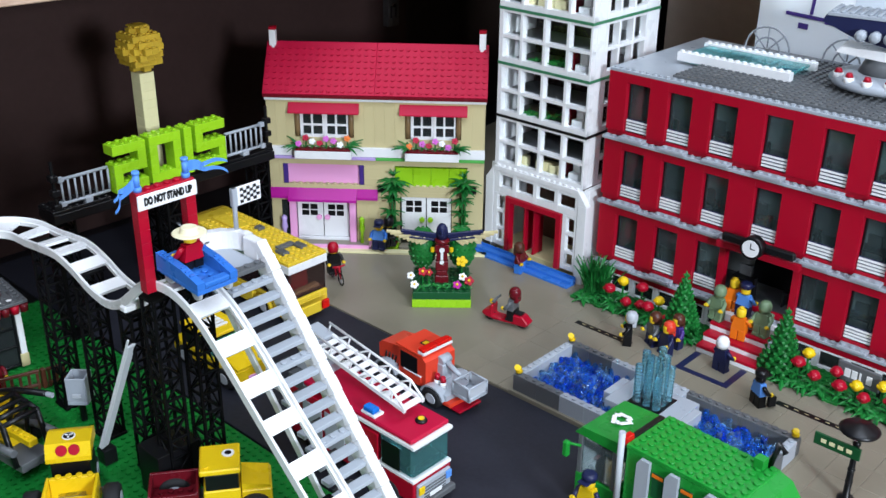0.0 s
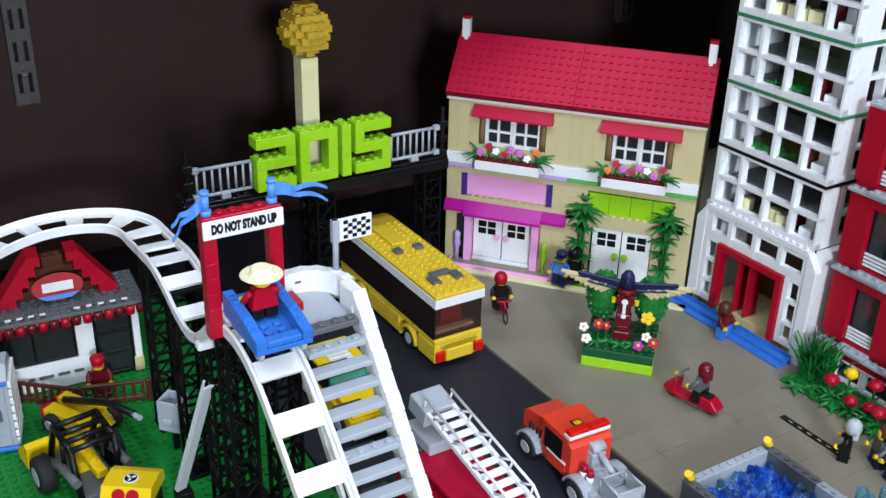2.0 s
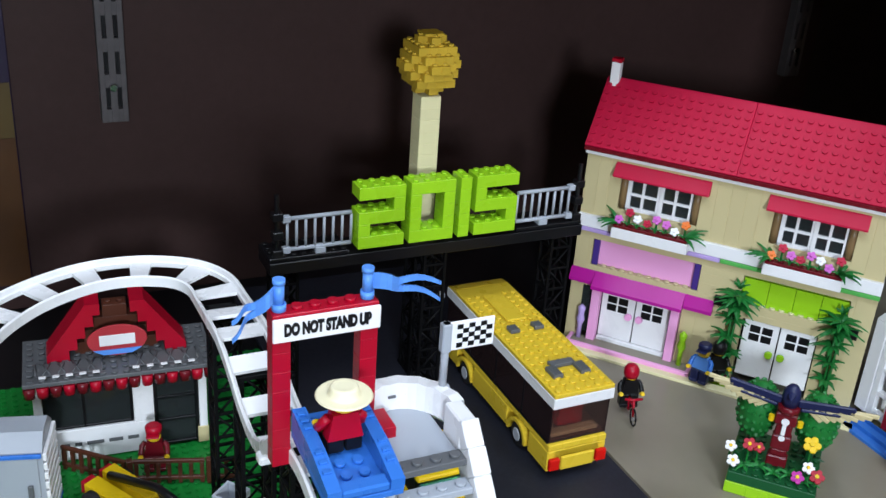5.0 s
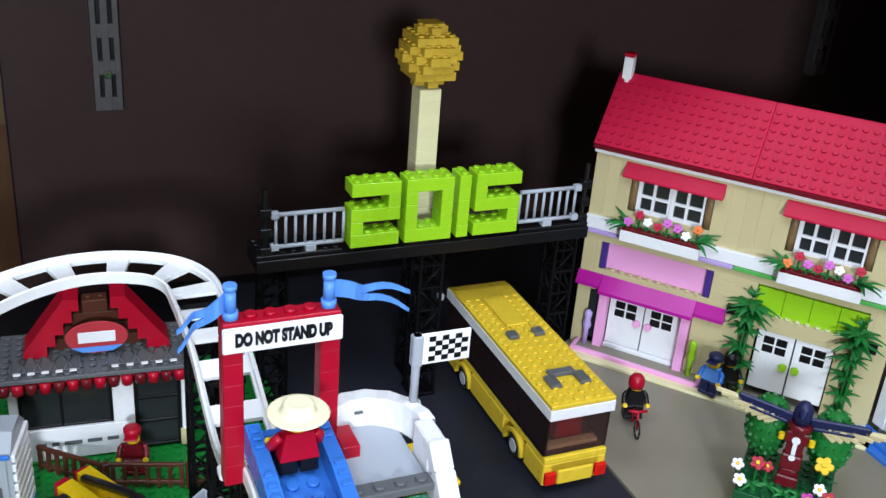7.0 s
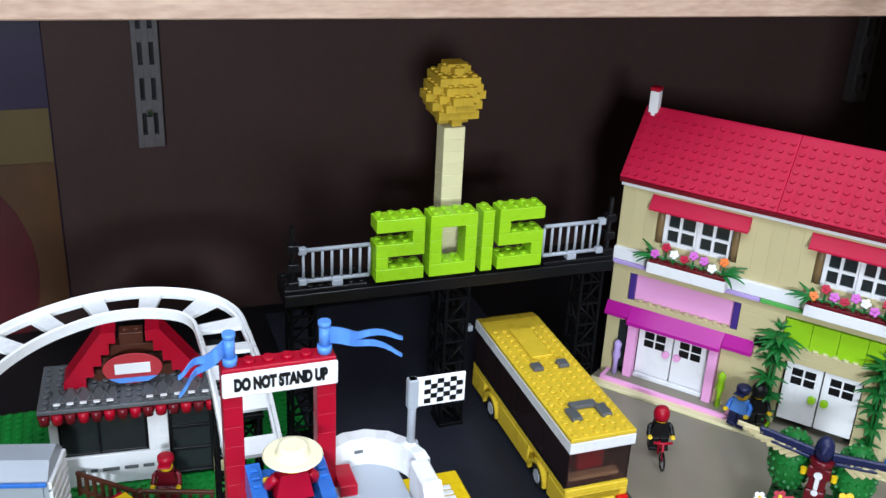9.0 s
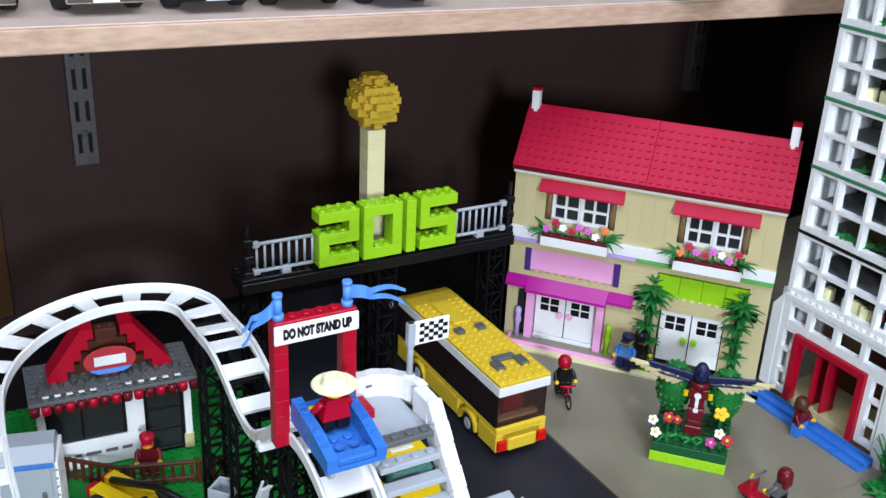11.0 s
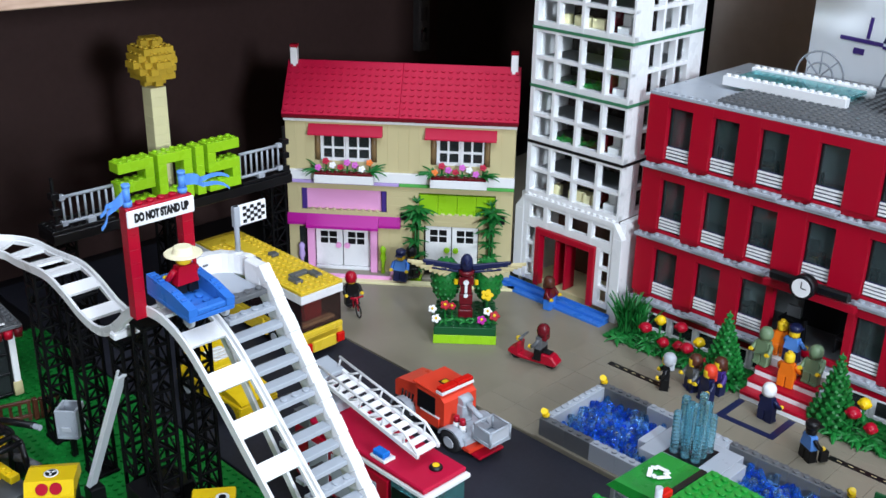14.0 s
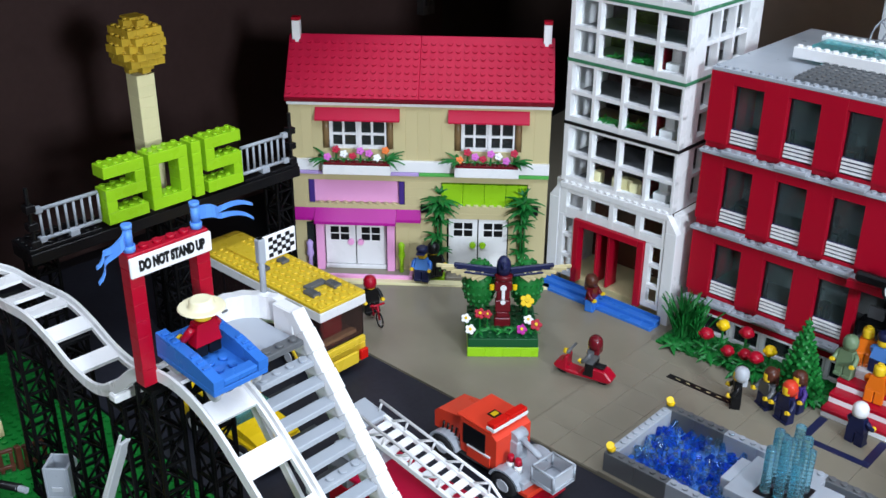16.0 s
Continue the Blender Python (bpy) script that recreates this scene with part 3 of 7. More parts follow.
def tower():
    TW, TD = 0.128, 0.128
    t = thing("toy_tower", pose(0.066, 1.1225, 0.0, 0, 0, -39), "white toy office tower with square windows and a red entrance", "toy tower")
    zb = 0.114
    def grid(x0, x1, z0, z1, cols, rows, m, parent, bar=0.0037):
        w = part("window_grid", nb_frame(x0, x1, z0, z1, 0, cols, rows, bar, 0.0085), WHITE, parent)
        for ob in (w,):
            ob.matrix_basis = m
        for i in range(cols):
            for j in range(rows):
                cx, cz = (x1 - x0) / cols, (z1 - z0) / rows
                bm = nb(); box(bm, x0 + i * cx + 0.003, x0 + (i + 1) * cx - 0.003, 0.0052, 0.0058, z0 + j * cz + 0.003, z0 + (j + 1) * cz - 0.003)
                part("pane", bm, PALEGLASS, w)
    rng = random.Random(5)
    for k in range(6):
        z0 = zb + 0.0625 * k
        mod = part("storey", box(nb(), 0.009, TW - 0.009, 0.009, TD - 0.009, z0, z0 + 0.0022), DKGREY, t)
        grid(0, TW, z0, z0 + 0.0593, 4, 2, I, mod)
        grid(0.0240, TD - 0.0235, z0, z0 + 0.0593, 3, 2, pose(TW, 0, 0, 0, 0, 90), mod)
        part("corner_pier", box(nb(), TW - 0.0084, TW, 0.0087, 0.0238, z0, z0 + 0.0593), WHITE, mod)
        part("corner_pier", box(nb(), TW - 0.0084, TW, TD - 0.0233, TD, z0, z0 + 0.0593), WHITE, mod)
        part("back_wall", box(nb(), 0.0, TW - 0.0087, TD - 0.006, TD, z0, z0 + 0.0593), WHITE, mod)
        part("side_wall", box(nb(), 0.0, 0.006, 0.0088, TD - 0.0062, z0, z0 + 0.0593), WHITE, mod)
        sep = BLACK if k == 0 else plastic("pine_green_plate", (0.05, 0.20, 0.10)) if k == 1 else bpy.data.materials["pine_green_plate"]
        part("floor_plate", box(nb(), -0.0008, TW + 0.0008, -0.0008, TD + 0.0008, z0 + 0.0594, z0 + 0.0624), sep, mod, "thin floor plate between storeys")
        part("middle_floor", box(nb(), 0.009, TW - 0.009, 0.009, TD - 0.008, z0 + 0.0285, z0 + 0.0305), DKGREY, mod)
        # furnishing seen through the panes
        bm = nb(); box(bm, 0.086 + 0.002 * (k % 3), 0.092 + 0.002 * (k % 3), 0.012, 0.050, z0 + 0.0024, z0 + 0.026)
        part("partition", bm, DKRED, mod)
        bm = nb()
        for i in range(7):
            q = pose(rng.uniform(0.034, 0.085), rng.uniform(0.011, 0.018), z0 + 0.003)
            if k % 3 == 1 or k % 3 == 2:
                leafy(bm, q, 6, 0.012, 0.006, rng, 45, 0.8)
            else:
                box(bm, -0.004, 0.004, -0.004, 0.004, 0.0, 0.012, 0.0004, q)
        part("room_plants" if k % 3 else "room_chairs", bm, LEAF if k % 3 else PALE, mod)
        bm = nb(); box(bm, 0.099, 0.113, 0.012, 0.028, z0 + 0.0024, z0 + 0.011); box(bm, 0.101, 0.111, 0.018, 0.026, z0 + 0.011, z0 + 0.023)
        part("machine", bm, WHITE, mod)
        # near-black sheet: the dimness of the room is put into its colour
        part("inner_wall", box(nb(), 0.010, TW - 0.010, 0.055, 0.0575, z0 + 0.0024, z0 + 0.059), plastic("room_shade_%s" % "abcdef"[k], (0.030 + 0.012 * (k % 2), 0.026, 0.025)), mod)
    # wider entrance storey
    base = part("entrance_storey", box(nb(), -0.010, 0.002, -0.004, 0.004, 0.012, 0.0965), WHITE, t)
    part("corner_pier", box(nb(), TW - 0.002, TW + 0.010, -0.004, 0.004, 0.0, 0.0965), WHITE, base)
    for sx, sg in ((-0.010, 1), (TW + 0.010, -1)):
        bm = nb(); prism(bm, [(sx, 0.0967), (sx + sg * 0.0118, 0.0967), (sx + sg * 0.0118, 0.1130)], -0.004, 0.004)
        part("sloped_shoulder", bm, WHITE, base)
    part("lintel", box(nb(), 0.0022, TW - 0.0022, -0.0040, 0.0040, 0.1080, 0.1138), WHITE, base)
    bm = nb(); studs(bm, 0.0022, TW - 0.0022, -0.004, 0.004, 0.1138); part("ledge_studs", bm, WHITE, base)
    part("upper_window", nb_frame(0.0022, TW - 0.0022, 0.080, 0.1078, -0.003, 4, 1, 0.0055, 0.007), WHITE, base)
    for i in range(4):
        w = (TW - 0.0044) / 4
        part("pane", box(nb(), 0.0022 + i * w + 0.004, 0.0022 + (i + 1) * w - 0.004, 0.0015, 0.0021, 0.084, 0.104), PALEGLASS, base)
    for x0 in (0.0025, 0.1055):
        part("side_window", nb_frame(x0, x0 + 0.0195, 0.012, 0.0797, -0.003, 1, 3, 0.0036, 0.0065), WHITE, base)
        for j in range(3):
            part("pane", box(nb(), x0 + 0.003, x0 + 0.0165, 0.001, 0.0016, 0.0150 + j * 0.0226, 0.0325 + j * 0.0226), PALEGLASS, base)
    # red entrance frame with open door leaves
    bm = nb()
    box(bm, 0.0226, 0.0290, -0.0060, 0.004, 0.010, 0.0795); box(bm, 0.0980, 0.1050, -0.0060, 0.004, 0.010, 0.0795); box(bm, 0.0291, 0.0979, -0.0060, 0.004, 0.0725, 0.0795)
    part("door_frame", bm, RED, t)
    for a in (0.044, 0.058):
        bm = nb(); box(bm, a, a + 0.0025, 0.004, 0.022, 0.011, 0.0720); part("door_leaf", bm, RED, t)
    part("entrance_floor", box(nb(), 0.003, TW - 0.003, 0.0045, TD, 0.0, 0.0100), TAN, t)
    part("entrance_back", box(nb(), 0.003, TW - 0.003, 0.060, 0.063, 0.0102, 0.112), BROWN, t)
    part("entrance_side", box(nb(), -0.008, 0.0, 0.0042, TD, 0.0, 0.1135), WHITE, t)
    part("entrance_side", box(nb(), TW, TW + 0.008, 0.0042, TD, 0.0, 0.1135), WHITE, t)
    # blue steps
    for i in range(3):
        part("step", box(nb(), -0.016, TW + 0.004, -0.0240 + i * 0.0085, -0.0062 if i == 2 else -0.0157 + i * 0.0085, 0.0, 0.0032 * (i + 1)), BLUE, t, "blue entrance step")
    return t


tower()

# ---- red block ----


def red_block():
    r = thing("red_brick_block", town(-0.508, 0.922, 0), "red four-storey toy office block with grey stud ledges", "toy building")
    W, D = 0.62, 0.19
    starts = [0.022, 0.072, 0.122, 0.179, 0.238, 0.288, 0.352, 0.402, 0.452, 0.51, 0.56]
    ww = 0.0285
    levels = [(0.036, 0.105), (0.109, 0.180), (0.184, 0.254)]
    for li, (z0, z1) in enumerate(levels):
        f = part("storey", box(nb(), 0.0, W, 0.0035, 0.008, z0, z0 + 0.006), RED, r)
        bm = nb(); box(bm, -0.001, W, -0.0045, 0.0034, z0 - 0.0036, z0 - 0.0004); studs(bm, 0, W, -0.0050, 0.003, z0 - 0.0004, None, 8)
        part("ledge", bm, GREY, f, "light grey ledge with studs")
        zb, zt = z0 + 0.0065, z1 - 0.0095
        opens = [s for s in starts if not (li == 0 and 0.150 < s < 0.215)]
        edges = sorted(opens)
        x = 0.0
        for s in edges + [W]:
            hi = min(s, W)
            if li == 0 and x < 0.160 < hi:
                part("pier", box(nb(), x, 0.158, 0, 0.008, zb, z1, 0.00012), RED, f); part("pier", box(nb(), 0.231, hi, 0, 0.008, zb, z1, 0.00012), RED, f)
            elif hi > x:
                part("pier", box(nb(), x, hi, 0, 0.008, zb, z1, 0.00012), RED, f)
            x = s + ww
        for s in opens:
            part("lintel", box(nb(), s, s + ww, 0.0001, 0.0078, zt, z1, 0.00012), RED, f)
            bm = nb()
            for a in (s, s + ww - 0.0022):
                box(bm, a, a + 0.0022, 0.0062, 0.0098, zb, zt, 0.0003)
            box(bm, s + 0.0022, s + ww - 0.0022, 0.0062, 0.0098, zt - 0.0022, zt, 0.0003)
            w = part("window", bm, BLACK, f)
            part("pane", box(nb(), s + 0.0023, s + ww - 0.0023, 0.0072, 0.0080, zb, zt - 0.0023), DARKPANE, w)
            bm = nb()
            for q in range(4):
                box(bm, s + 0.001, s + ww - 0.001, 0.0030, 0.0050, zb + 0.0015 + q * 0.0034, zb + 0.0034 + q * 0.0034, 0.0002)
            part("balcony_rail", bm, WHITE, w, "white four-bar balcony grille")
            part("sill_panel", box(nb(), s + 0.0005, s + ww - 0.0005, 0.0052, 0.0060, zb, zb + 0.0145), NAVY, w)
            bm = nb(); studs(bm, s + 0.0005, s + ww - 0.0005, -0.0075, -0.0005, z0 + 0.0035); box(bm, s, s + ww, -0.008, 0.0028, z0 + 0.0001, z0 + 0.0035)
            part("sill", bm, GREY, w)
        part("room_floor", box(nb(), 0.002, W, 0.0085, D - 0.01, z0 - 0.003, z0 + 0.001), DKGREY, f)
        part("room_back", box(nb(), 0.002, W, 0.075, 0.078, z0 + 0.0012, z1), plastic("office_wall_%s" % "abc"[li], (0.30, 0.32, 0.32), 0.5), f)
        rng = random.Random(li)
        for q in range(9):
            x = 0.03 + q * 0.062 + rng.uniform(-0.01, 0.01)
            bm = nb(); box(bm, x, x + 0.024, 0.030, 0.046, z0 + 0.0155, z0 + 0.018)
            for a in (x, x + 0.022):
                box(bm, a, a + 0.002, 0.030, 0.046, z0 + 0.001, z0 + 0.0155)
            part("desk", bm, BLACK if li != 2 else BROWN, f)
            part("screen", box(nb(), x + 0.004, x + 0.018, 0.040, 0.043, z0 + 0.0182, z0 + 0.030), DKGREY, f)
            part("lamp_post", cyl(nb(), x + 0.030, 0.026, z0 + 0.001, z0 + 0.026, 0.0030, 0.0020, 8), BLACK, f)
        part("side_wall", box(nb(), 0.0, 0.008, 0.0082, D, z0, z1, 0.0006), RED, f)
    # basement with white-framed windows
    b = part("basement", box(nb(), 0.0, W, 0.0085, D, 0.0, 0.0318), DKRED, r)
    part("basement_band", box(nb(), 0.0, W, 0.001, 0.0084, 0.0235, 0.0318), RED, b)
    x = 0.018
    while x < W - 0.03:
        if not 0.145 < x < 0.235:
            part("basement_window", nb_frame(x, x + 0.0305, 0.001, 0.0232, 0.001, 1, 1, 0.0028, 0.006), WHITE, b)
            part("pane", box(nb(), x + 0.003, x + 0.0275, 0.0045, 0.0051, 0.004, 0.0205), GLASS, b)
        x += 0.031
    part("basement_wall", box(nb(), 0.0, 0.0178, 0.001, 0.0083, 0.0, 0.0234), RED, b)
    # entrance: canopy, clock and a black sheet that paints the hall's shade
    e = part("entrance_hall", box(nb(), 0.160, 0.229, 0.068, 0.071, 0.034, 0.104), BLACK, r, "black sheet for the shade of the entrance hall")
    part("canopy", box(nb(), 0.150, 0.240, -0.009, -0.0012, 0.1005, 0.1075), RED, e)
    part("clock_bracket", box(nb(), 0.158, 0.236, -0.016, -0.0095, 0.1115, 0.1205, 0.002), BLACK, r, "black clock bracket")
    ck = part("clock", cyl(nb(), 0, 0, 0, 0.010, 0.0115, 0.0115, 24, pose(0.196, -0.0165, 0.1175, 90, 0, 0)), BLACK, r, "round black clock with a white face")
    part("clock_face", cyl(nb(), 0, 0, 0, 0.0006, 0.0088, 0.0088, 24, pose(0.196, -0.0266, 0.1175, 90, 0, 0)), WHITE, ck)
    bm = nb(); box(bm, -0.0005, 0.0005, 0, 0.0003, 0, 0.006, 0.0001, pose(0.196, -0.0275, 0.1175)); box(bm, 0, 0.005, 0, 0.0003, -0.0005, 0.0005, 0.0001, pose(0.196, -0.0275, 0.1175))
    part("clock_pointer", bm, BLACK, ck)
    # roof
    rf = part("roof", box(nb(), 0.0, W, 0.0, D, 0.2542, 0.2574), GREY, r, "light grey roof with dark studded plates")
    bm = nb(); studs(bm, 0.0, W, 0.0, 0.008, 0.2574, None, 8); part("roof_edge", bm, GREY, rf)
    bm = nb(); box(bm, 0.070, W, 0.0085, D - 0.01, 0.2576, 0.2606); studs(bm, 0.070, W, 0.0085, 0.0085 + 0.016 * 10, 0.2606, None, 8)
    part("roof_plate", bm, DKGREY, rf, "dark grey studded roof plate")
    for y in (0.062, 0.118):
        bm = nb(); box(bm, 0.042, 0.170, y, y + 0.008, 0.2609, 0.2705); studs(bm, 0.042, 0.170, y, y + 0.008, 0.2705)
        part("parapet", bm, WHITE, rf, "white parapet of bricks")
    part("skylight", box(nb(), 0.048, 0.165, 0.0705, 0.1175, 0.2655, 0.2685), TEAL, rf, "teal glazed skylight")
    # wheel-shaped openwork grilles on the roof
    for x, y in ((0.0955, 0.160), (0.184, 0.163)):
        bm = nb()
        c = Vector((x, y, 0.2635))
        for rr in (0.026, 0.0145):
            tube(bm, [c + Vector((rr * math.cos(a * math.tau / 24), 0, rr * math.sin(a * math.tau / 24))) for a in range(25)], 0.0011, 6)
        for a in range(8):
            d = Vector((math.cos(a * math.pi / 4), 0, math.sin(a * math.pi / 4)))
            tube(bm, [c + 0.003 * d, c + 0.026 * d], 0.0009, 5)
        part("spoked_grille", bm, GREY, rf, "grey spoked wheel grille")
    return r


red_block()

# ---- welcome gantry with the year sign ----


def lattice(parent, x, y, z0, z1, w=0.014, name="lattice_leg", mat=None):
    """An open square lattice column."""
    bm = nb()
    h = w / 2
    for a in (-h, h):
        for b in (-h, h):
            box(bm, x + a - 0.0012, x + a + 0.0012, y + b - 0.0012, y + b + 0.0012, z0, z1, 0.0002)
    z, k = z0, 0
    while z < z1 - 0.004:
        zz = min(z + w * 1.1, z1)
        s = 1 if k % 2 else -1
        for q in (-h, h):
            tube(bm, [(x - s * h, y + q, z), (x + s * h, y + q, zz)], 0.0009, 5)
            tube(bm, [(x + q, y - s * h, z), (x + q, y + s * h, zz)], 0.0009, 5)
            box(bm, x - h, x + h, y + q - 0.001, y + q + 0.001, z, z + 0.002, 0.0002)
            box(bm, x + q - 0.001, x + q + 0.001, y - h, y + h, z, z + 0.002, 0.0002)
        z, k = zz, k + 1
    box(bm, x - h - 0.002, x + h + 0.002, y - h - 0.002, y + h + 0.002, z1 - 0.003, z1)
    box(bm, x - h - 0.002, x + h + 0.002, y - h - 0.002, y + h + 0.002, z0, z0 + 0.003)
    return part(name, bm, mat or MATTBLACK, parent)


def gantry():
    g = thing("year_gantry", town(-0.817, 0.0, 0), "black lattice gantry carrying the lime year 2015 and grey fences", "toy gantry")
    for y in (0.452, 0.576, 0.694):
        lattice(g, -0.012, y, 0.0, 0.133, 0.018)
    bm = nb(); box(bm, -0.026, 0.006, 0.437, 0.707, 0.1335, 0.1430)
    part("beam", bm, BLACK, g)
    bm = nb(); box(bm, -0.026, 0.004, 0.437, 0.500, 0.1432, 0.1462); studs(bm, -0.026, 0.004, 0.437, 0.500, 0.1462)
    part("deck_plate", bm, BLACK, g)
    part("deck_plate", box(nb(), -0.026, 0.004, 0.645, 0.707, 0.1432, 0.1462), BLACK, g)
    part("rear_deck", box(nb(), -0.054, -0.0262, 0.563, 0.591, 0.1335, 0.1462), BLACK, g)
    lattice(g, -0.044, 0.580, 0.0, 0.133, 0.016)
    # grey fences
    for y0, y1 in ((0.452, 0.502), (0.645, 0.694)):
        bm = tube(nb(), [(0, y0, 0.176), (0, y1, 0.176)], 0.0017, 8)
        n = round((y1 - y0) / 0.0068)
        bars = []
        for i in range(n + 1):
            y = y0 + (y1 - y0) * i / n
            bars.append(tube(nb(), [(0, y, 0.1525), (0, y, 0.1745)], 0.0012, 6))
        bars.append(box(nb(), -0.004, 0.004, (y0 + y1) / 2 - 0.004, (y0 + y1) / 2 + 0.004, 0.1463, 0.1515))
        fe = part("fence", bm, GREY, g, "light grey bar fence")
        bars.append(tube(nb(), [(0, y0, 0.151), (0, y1, 0.151)], 0.0017, 8))
        for q in bars:
            part("bar", q, GREY, fe)
    for y, q in ((0.444, -1), (0.702, 1)):
        bm = nb(); cyl(bm, 0, y, 0.1463, 0.196, 0.0018, 0.0018, 8)
        for z in (0.1463, 0.161, 0.176):
            box(bm, -0.004, 0.004, y - 0.004, y + 0.004, z, z + 0.006)
        part("antenna", bm, BLACK, g)
        for z in (0.151, 0.176):
            part("clip", box(nb(), -0.0025, 0.0025, y - q * 0.004, y - q * 0.010, z - 0.0025, z + 0.0025), GREY, g)
    # digits of lime bricks
    z0, r = 0.1475, 0.0100
    w, gap, b4 = 0.0375, 0.0044, 0.009375
    glyphs = {"2": ["1111", "0001", "1111", "1000", "1111"], "0": ["1111", "1001", "1001", "1001", "1111"], "1": ["1", "1", "1", "1", "1"], "5": ["1111", "1000", "1111", "0001", "1111"]}
    y = 0.505
    for ch in "2015":
        rows = glyphs[ch]
        d = part("digit", box(nb(), -0.0090, -0.0085, y + 0.001, y + 0.002, z0, z0 + 0.001), LIME, g, "lime brick digit " + ch)
        for i, row in enumerate(rows):
            z = z0 + (4 - i) * r
            runs, j = [], 0
            while j < len(row):
                if row[j] == "1":
                    k = j
                    while k < len(row) and row[k] == "1": k += 1
                    runs.append((j, k)); j = k
                else:
                    j += 1
            for a, c in runs:
                bm = nb(); box(bm, -0.0085, 0.0085, y + a * b4, y + c * b4, z, z + r, 0.0003)
                above = rows[i - 1] if i else "0000"
                for q in range(a, c):
                    if i == 0 or above[q] == "0":
                        for xx in (-0.0045, 0.0045):
                            stud(bm, xx, y + (q + 0.5) * b4, z + r)
                part("brick", bm, LIME, d)
        y += len(rows[0]) * b4 + gap


gantry()


def dandelion():
    p = thing("yellow_ball_tower", town(-0.8560, 0.5765, 0), "pale brick pillar topped by a stepped yellow brick ball", "toy landmark")
    z = 0.1465
    while z < 0.246:
        part("brick", box(nb(), -0.0085, 0.0085, -0.0085, 0.0085, z, z + B, 0.0003), PALE, p); z += B
    R, c, s, hb = 0.0215, 0.2765, 0.0080, 0.0064
    gold = plastic("gold_yellow_plastic", (0.55, 0.36, 0.03), 0.4, 0.25)
    for k in range(-3, 4):
        shift = 0.004 if k % 2 else 0.0
        zz = c - hb / 2 + k * hb
        h = abs(zz + hb / 2 - c)
        bm = nb()
        for i in range(-4, 4):
            for j in range(-4, 4):
                if math.hypot(i * s + s / 2 - shift, j * s + s / 2 - shift) < math.sqrt(max(0, R * R - h * h)) + 0.0002:
                    box(bm, i * s - shift, (i + 1) * s - shift, j * s - shift, (j + 1) * s - shift, zz, zz + hb, 0.0003); stud(bm, (i + 0.5) * s - shift, (j + 0.5) * s - shift, zz + hb)
        if k == 3:
            box(bm, -s, s, -s, s, zz + hb, zz + hb * 1.35, 0.0003)
        part("ball_layer", bm, gold, p)


dandelion()

# ---- coaster ----


def smooth_path(keys, step=0.004):
    out = []
    P = [Vector(k) for k in keys]
    for i in range(len(P) - 1):
        a, b, c, d = P[max(i - 1, 0)], P[i], P[i + 1], P[min(i + 2, len(P) - 1)]
        n = max(2, int((c - b).length / step))
        for k in range(n):
            s = k / n
            out.append(0.5 * ((2 * b) + (c - a) * s + (2 * a - 5 * b + 4 * c - d) * s * s + (3 * b - a - 3 * c + d) * s ** 3))
    out.append(P[-1])
    return out


TV = 0.3760
keys = [(-0.27, TV, 0.028), (-0.31, TV, 0.063), (-0.353, TV, 0.103), (-0.399, TV, 0.1445), (-0.428, TV, 0.171), (-0.458, TV, 0.1945), (-0.485, TV, 0.2045), (-0.512, TV, 0.2025),
        (-0.530, TV, 0.1925), (-0.548, 0.3770, 0.1775), (-0.568, 0.3785, 0.1640), (-0.590, 0.3795, 0.1575), (-0.615, 0.3800, 0.1600), (-0.640, 0.3800, 0.1690), (-0.665, 0.3800, 0.1740), (-0.692, 0.3800, 0.1720)]
keys += [(-0.718, 0.3805, 0.1685), (-0.7460, 0.3785, 0.1680), (-0.7650, 0.3670, 0.1680), (-0.7765, 0.3450, 0.1680), (-0.7795, 0.3210, 0.1680), (-0.7745, 0.2970, 0.1680), (-0.7590, 0.2690, 0.1680), (-0.7390, 0.2480, 0.1680),
         (-0.7150, 0.2320, 0.1680), (-0.6850, 0.2205, 0.1680), (-0.650, 0.2150, 0.1680), (-0.605, 0.2120, 0.1675), (-0.560, 0.2110, 0.1660), (-0.520, 0.2100, 0.1640)]
path = smooth_path(keys)


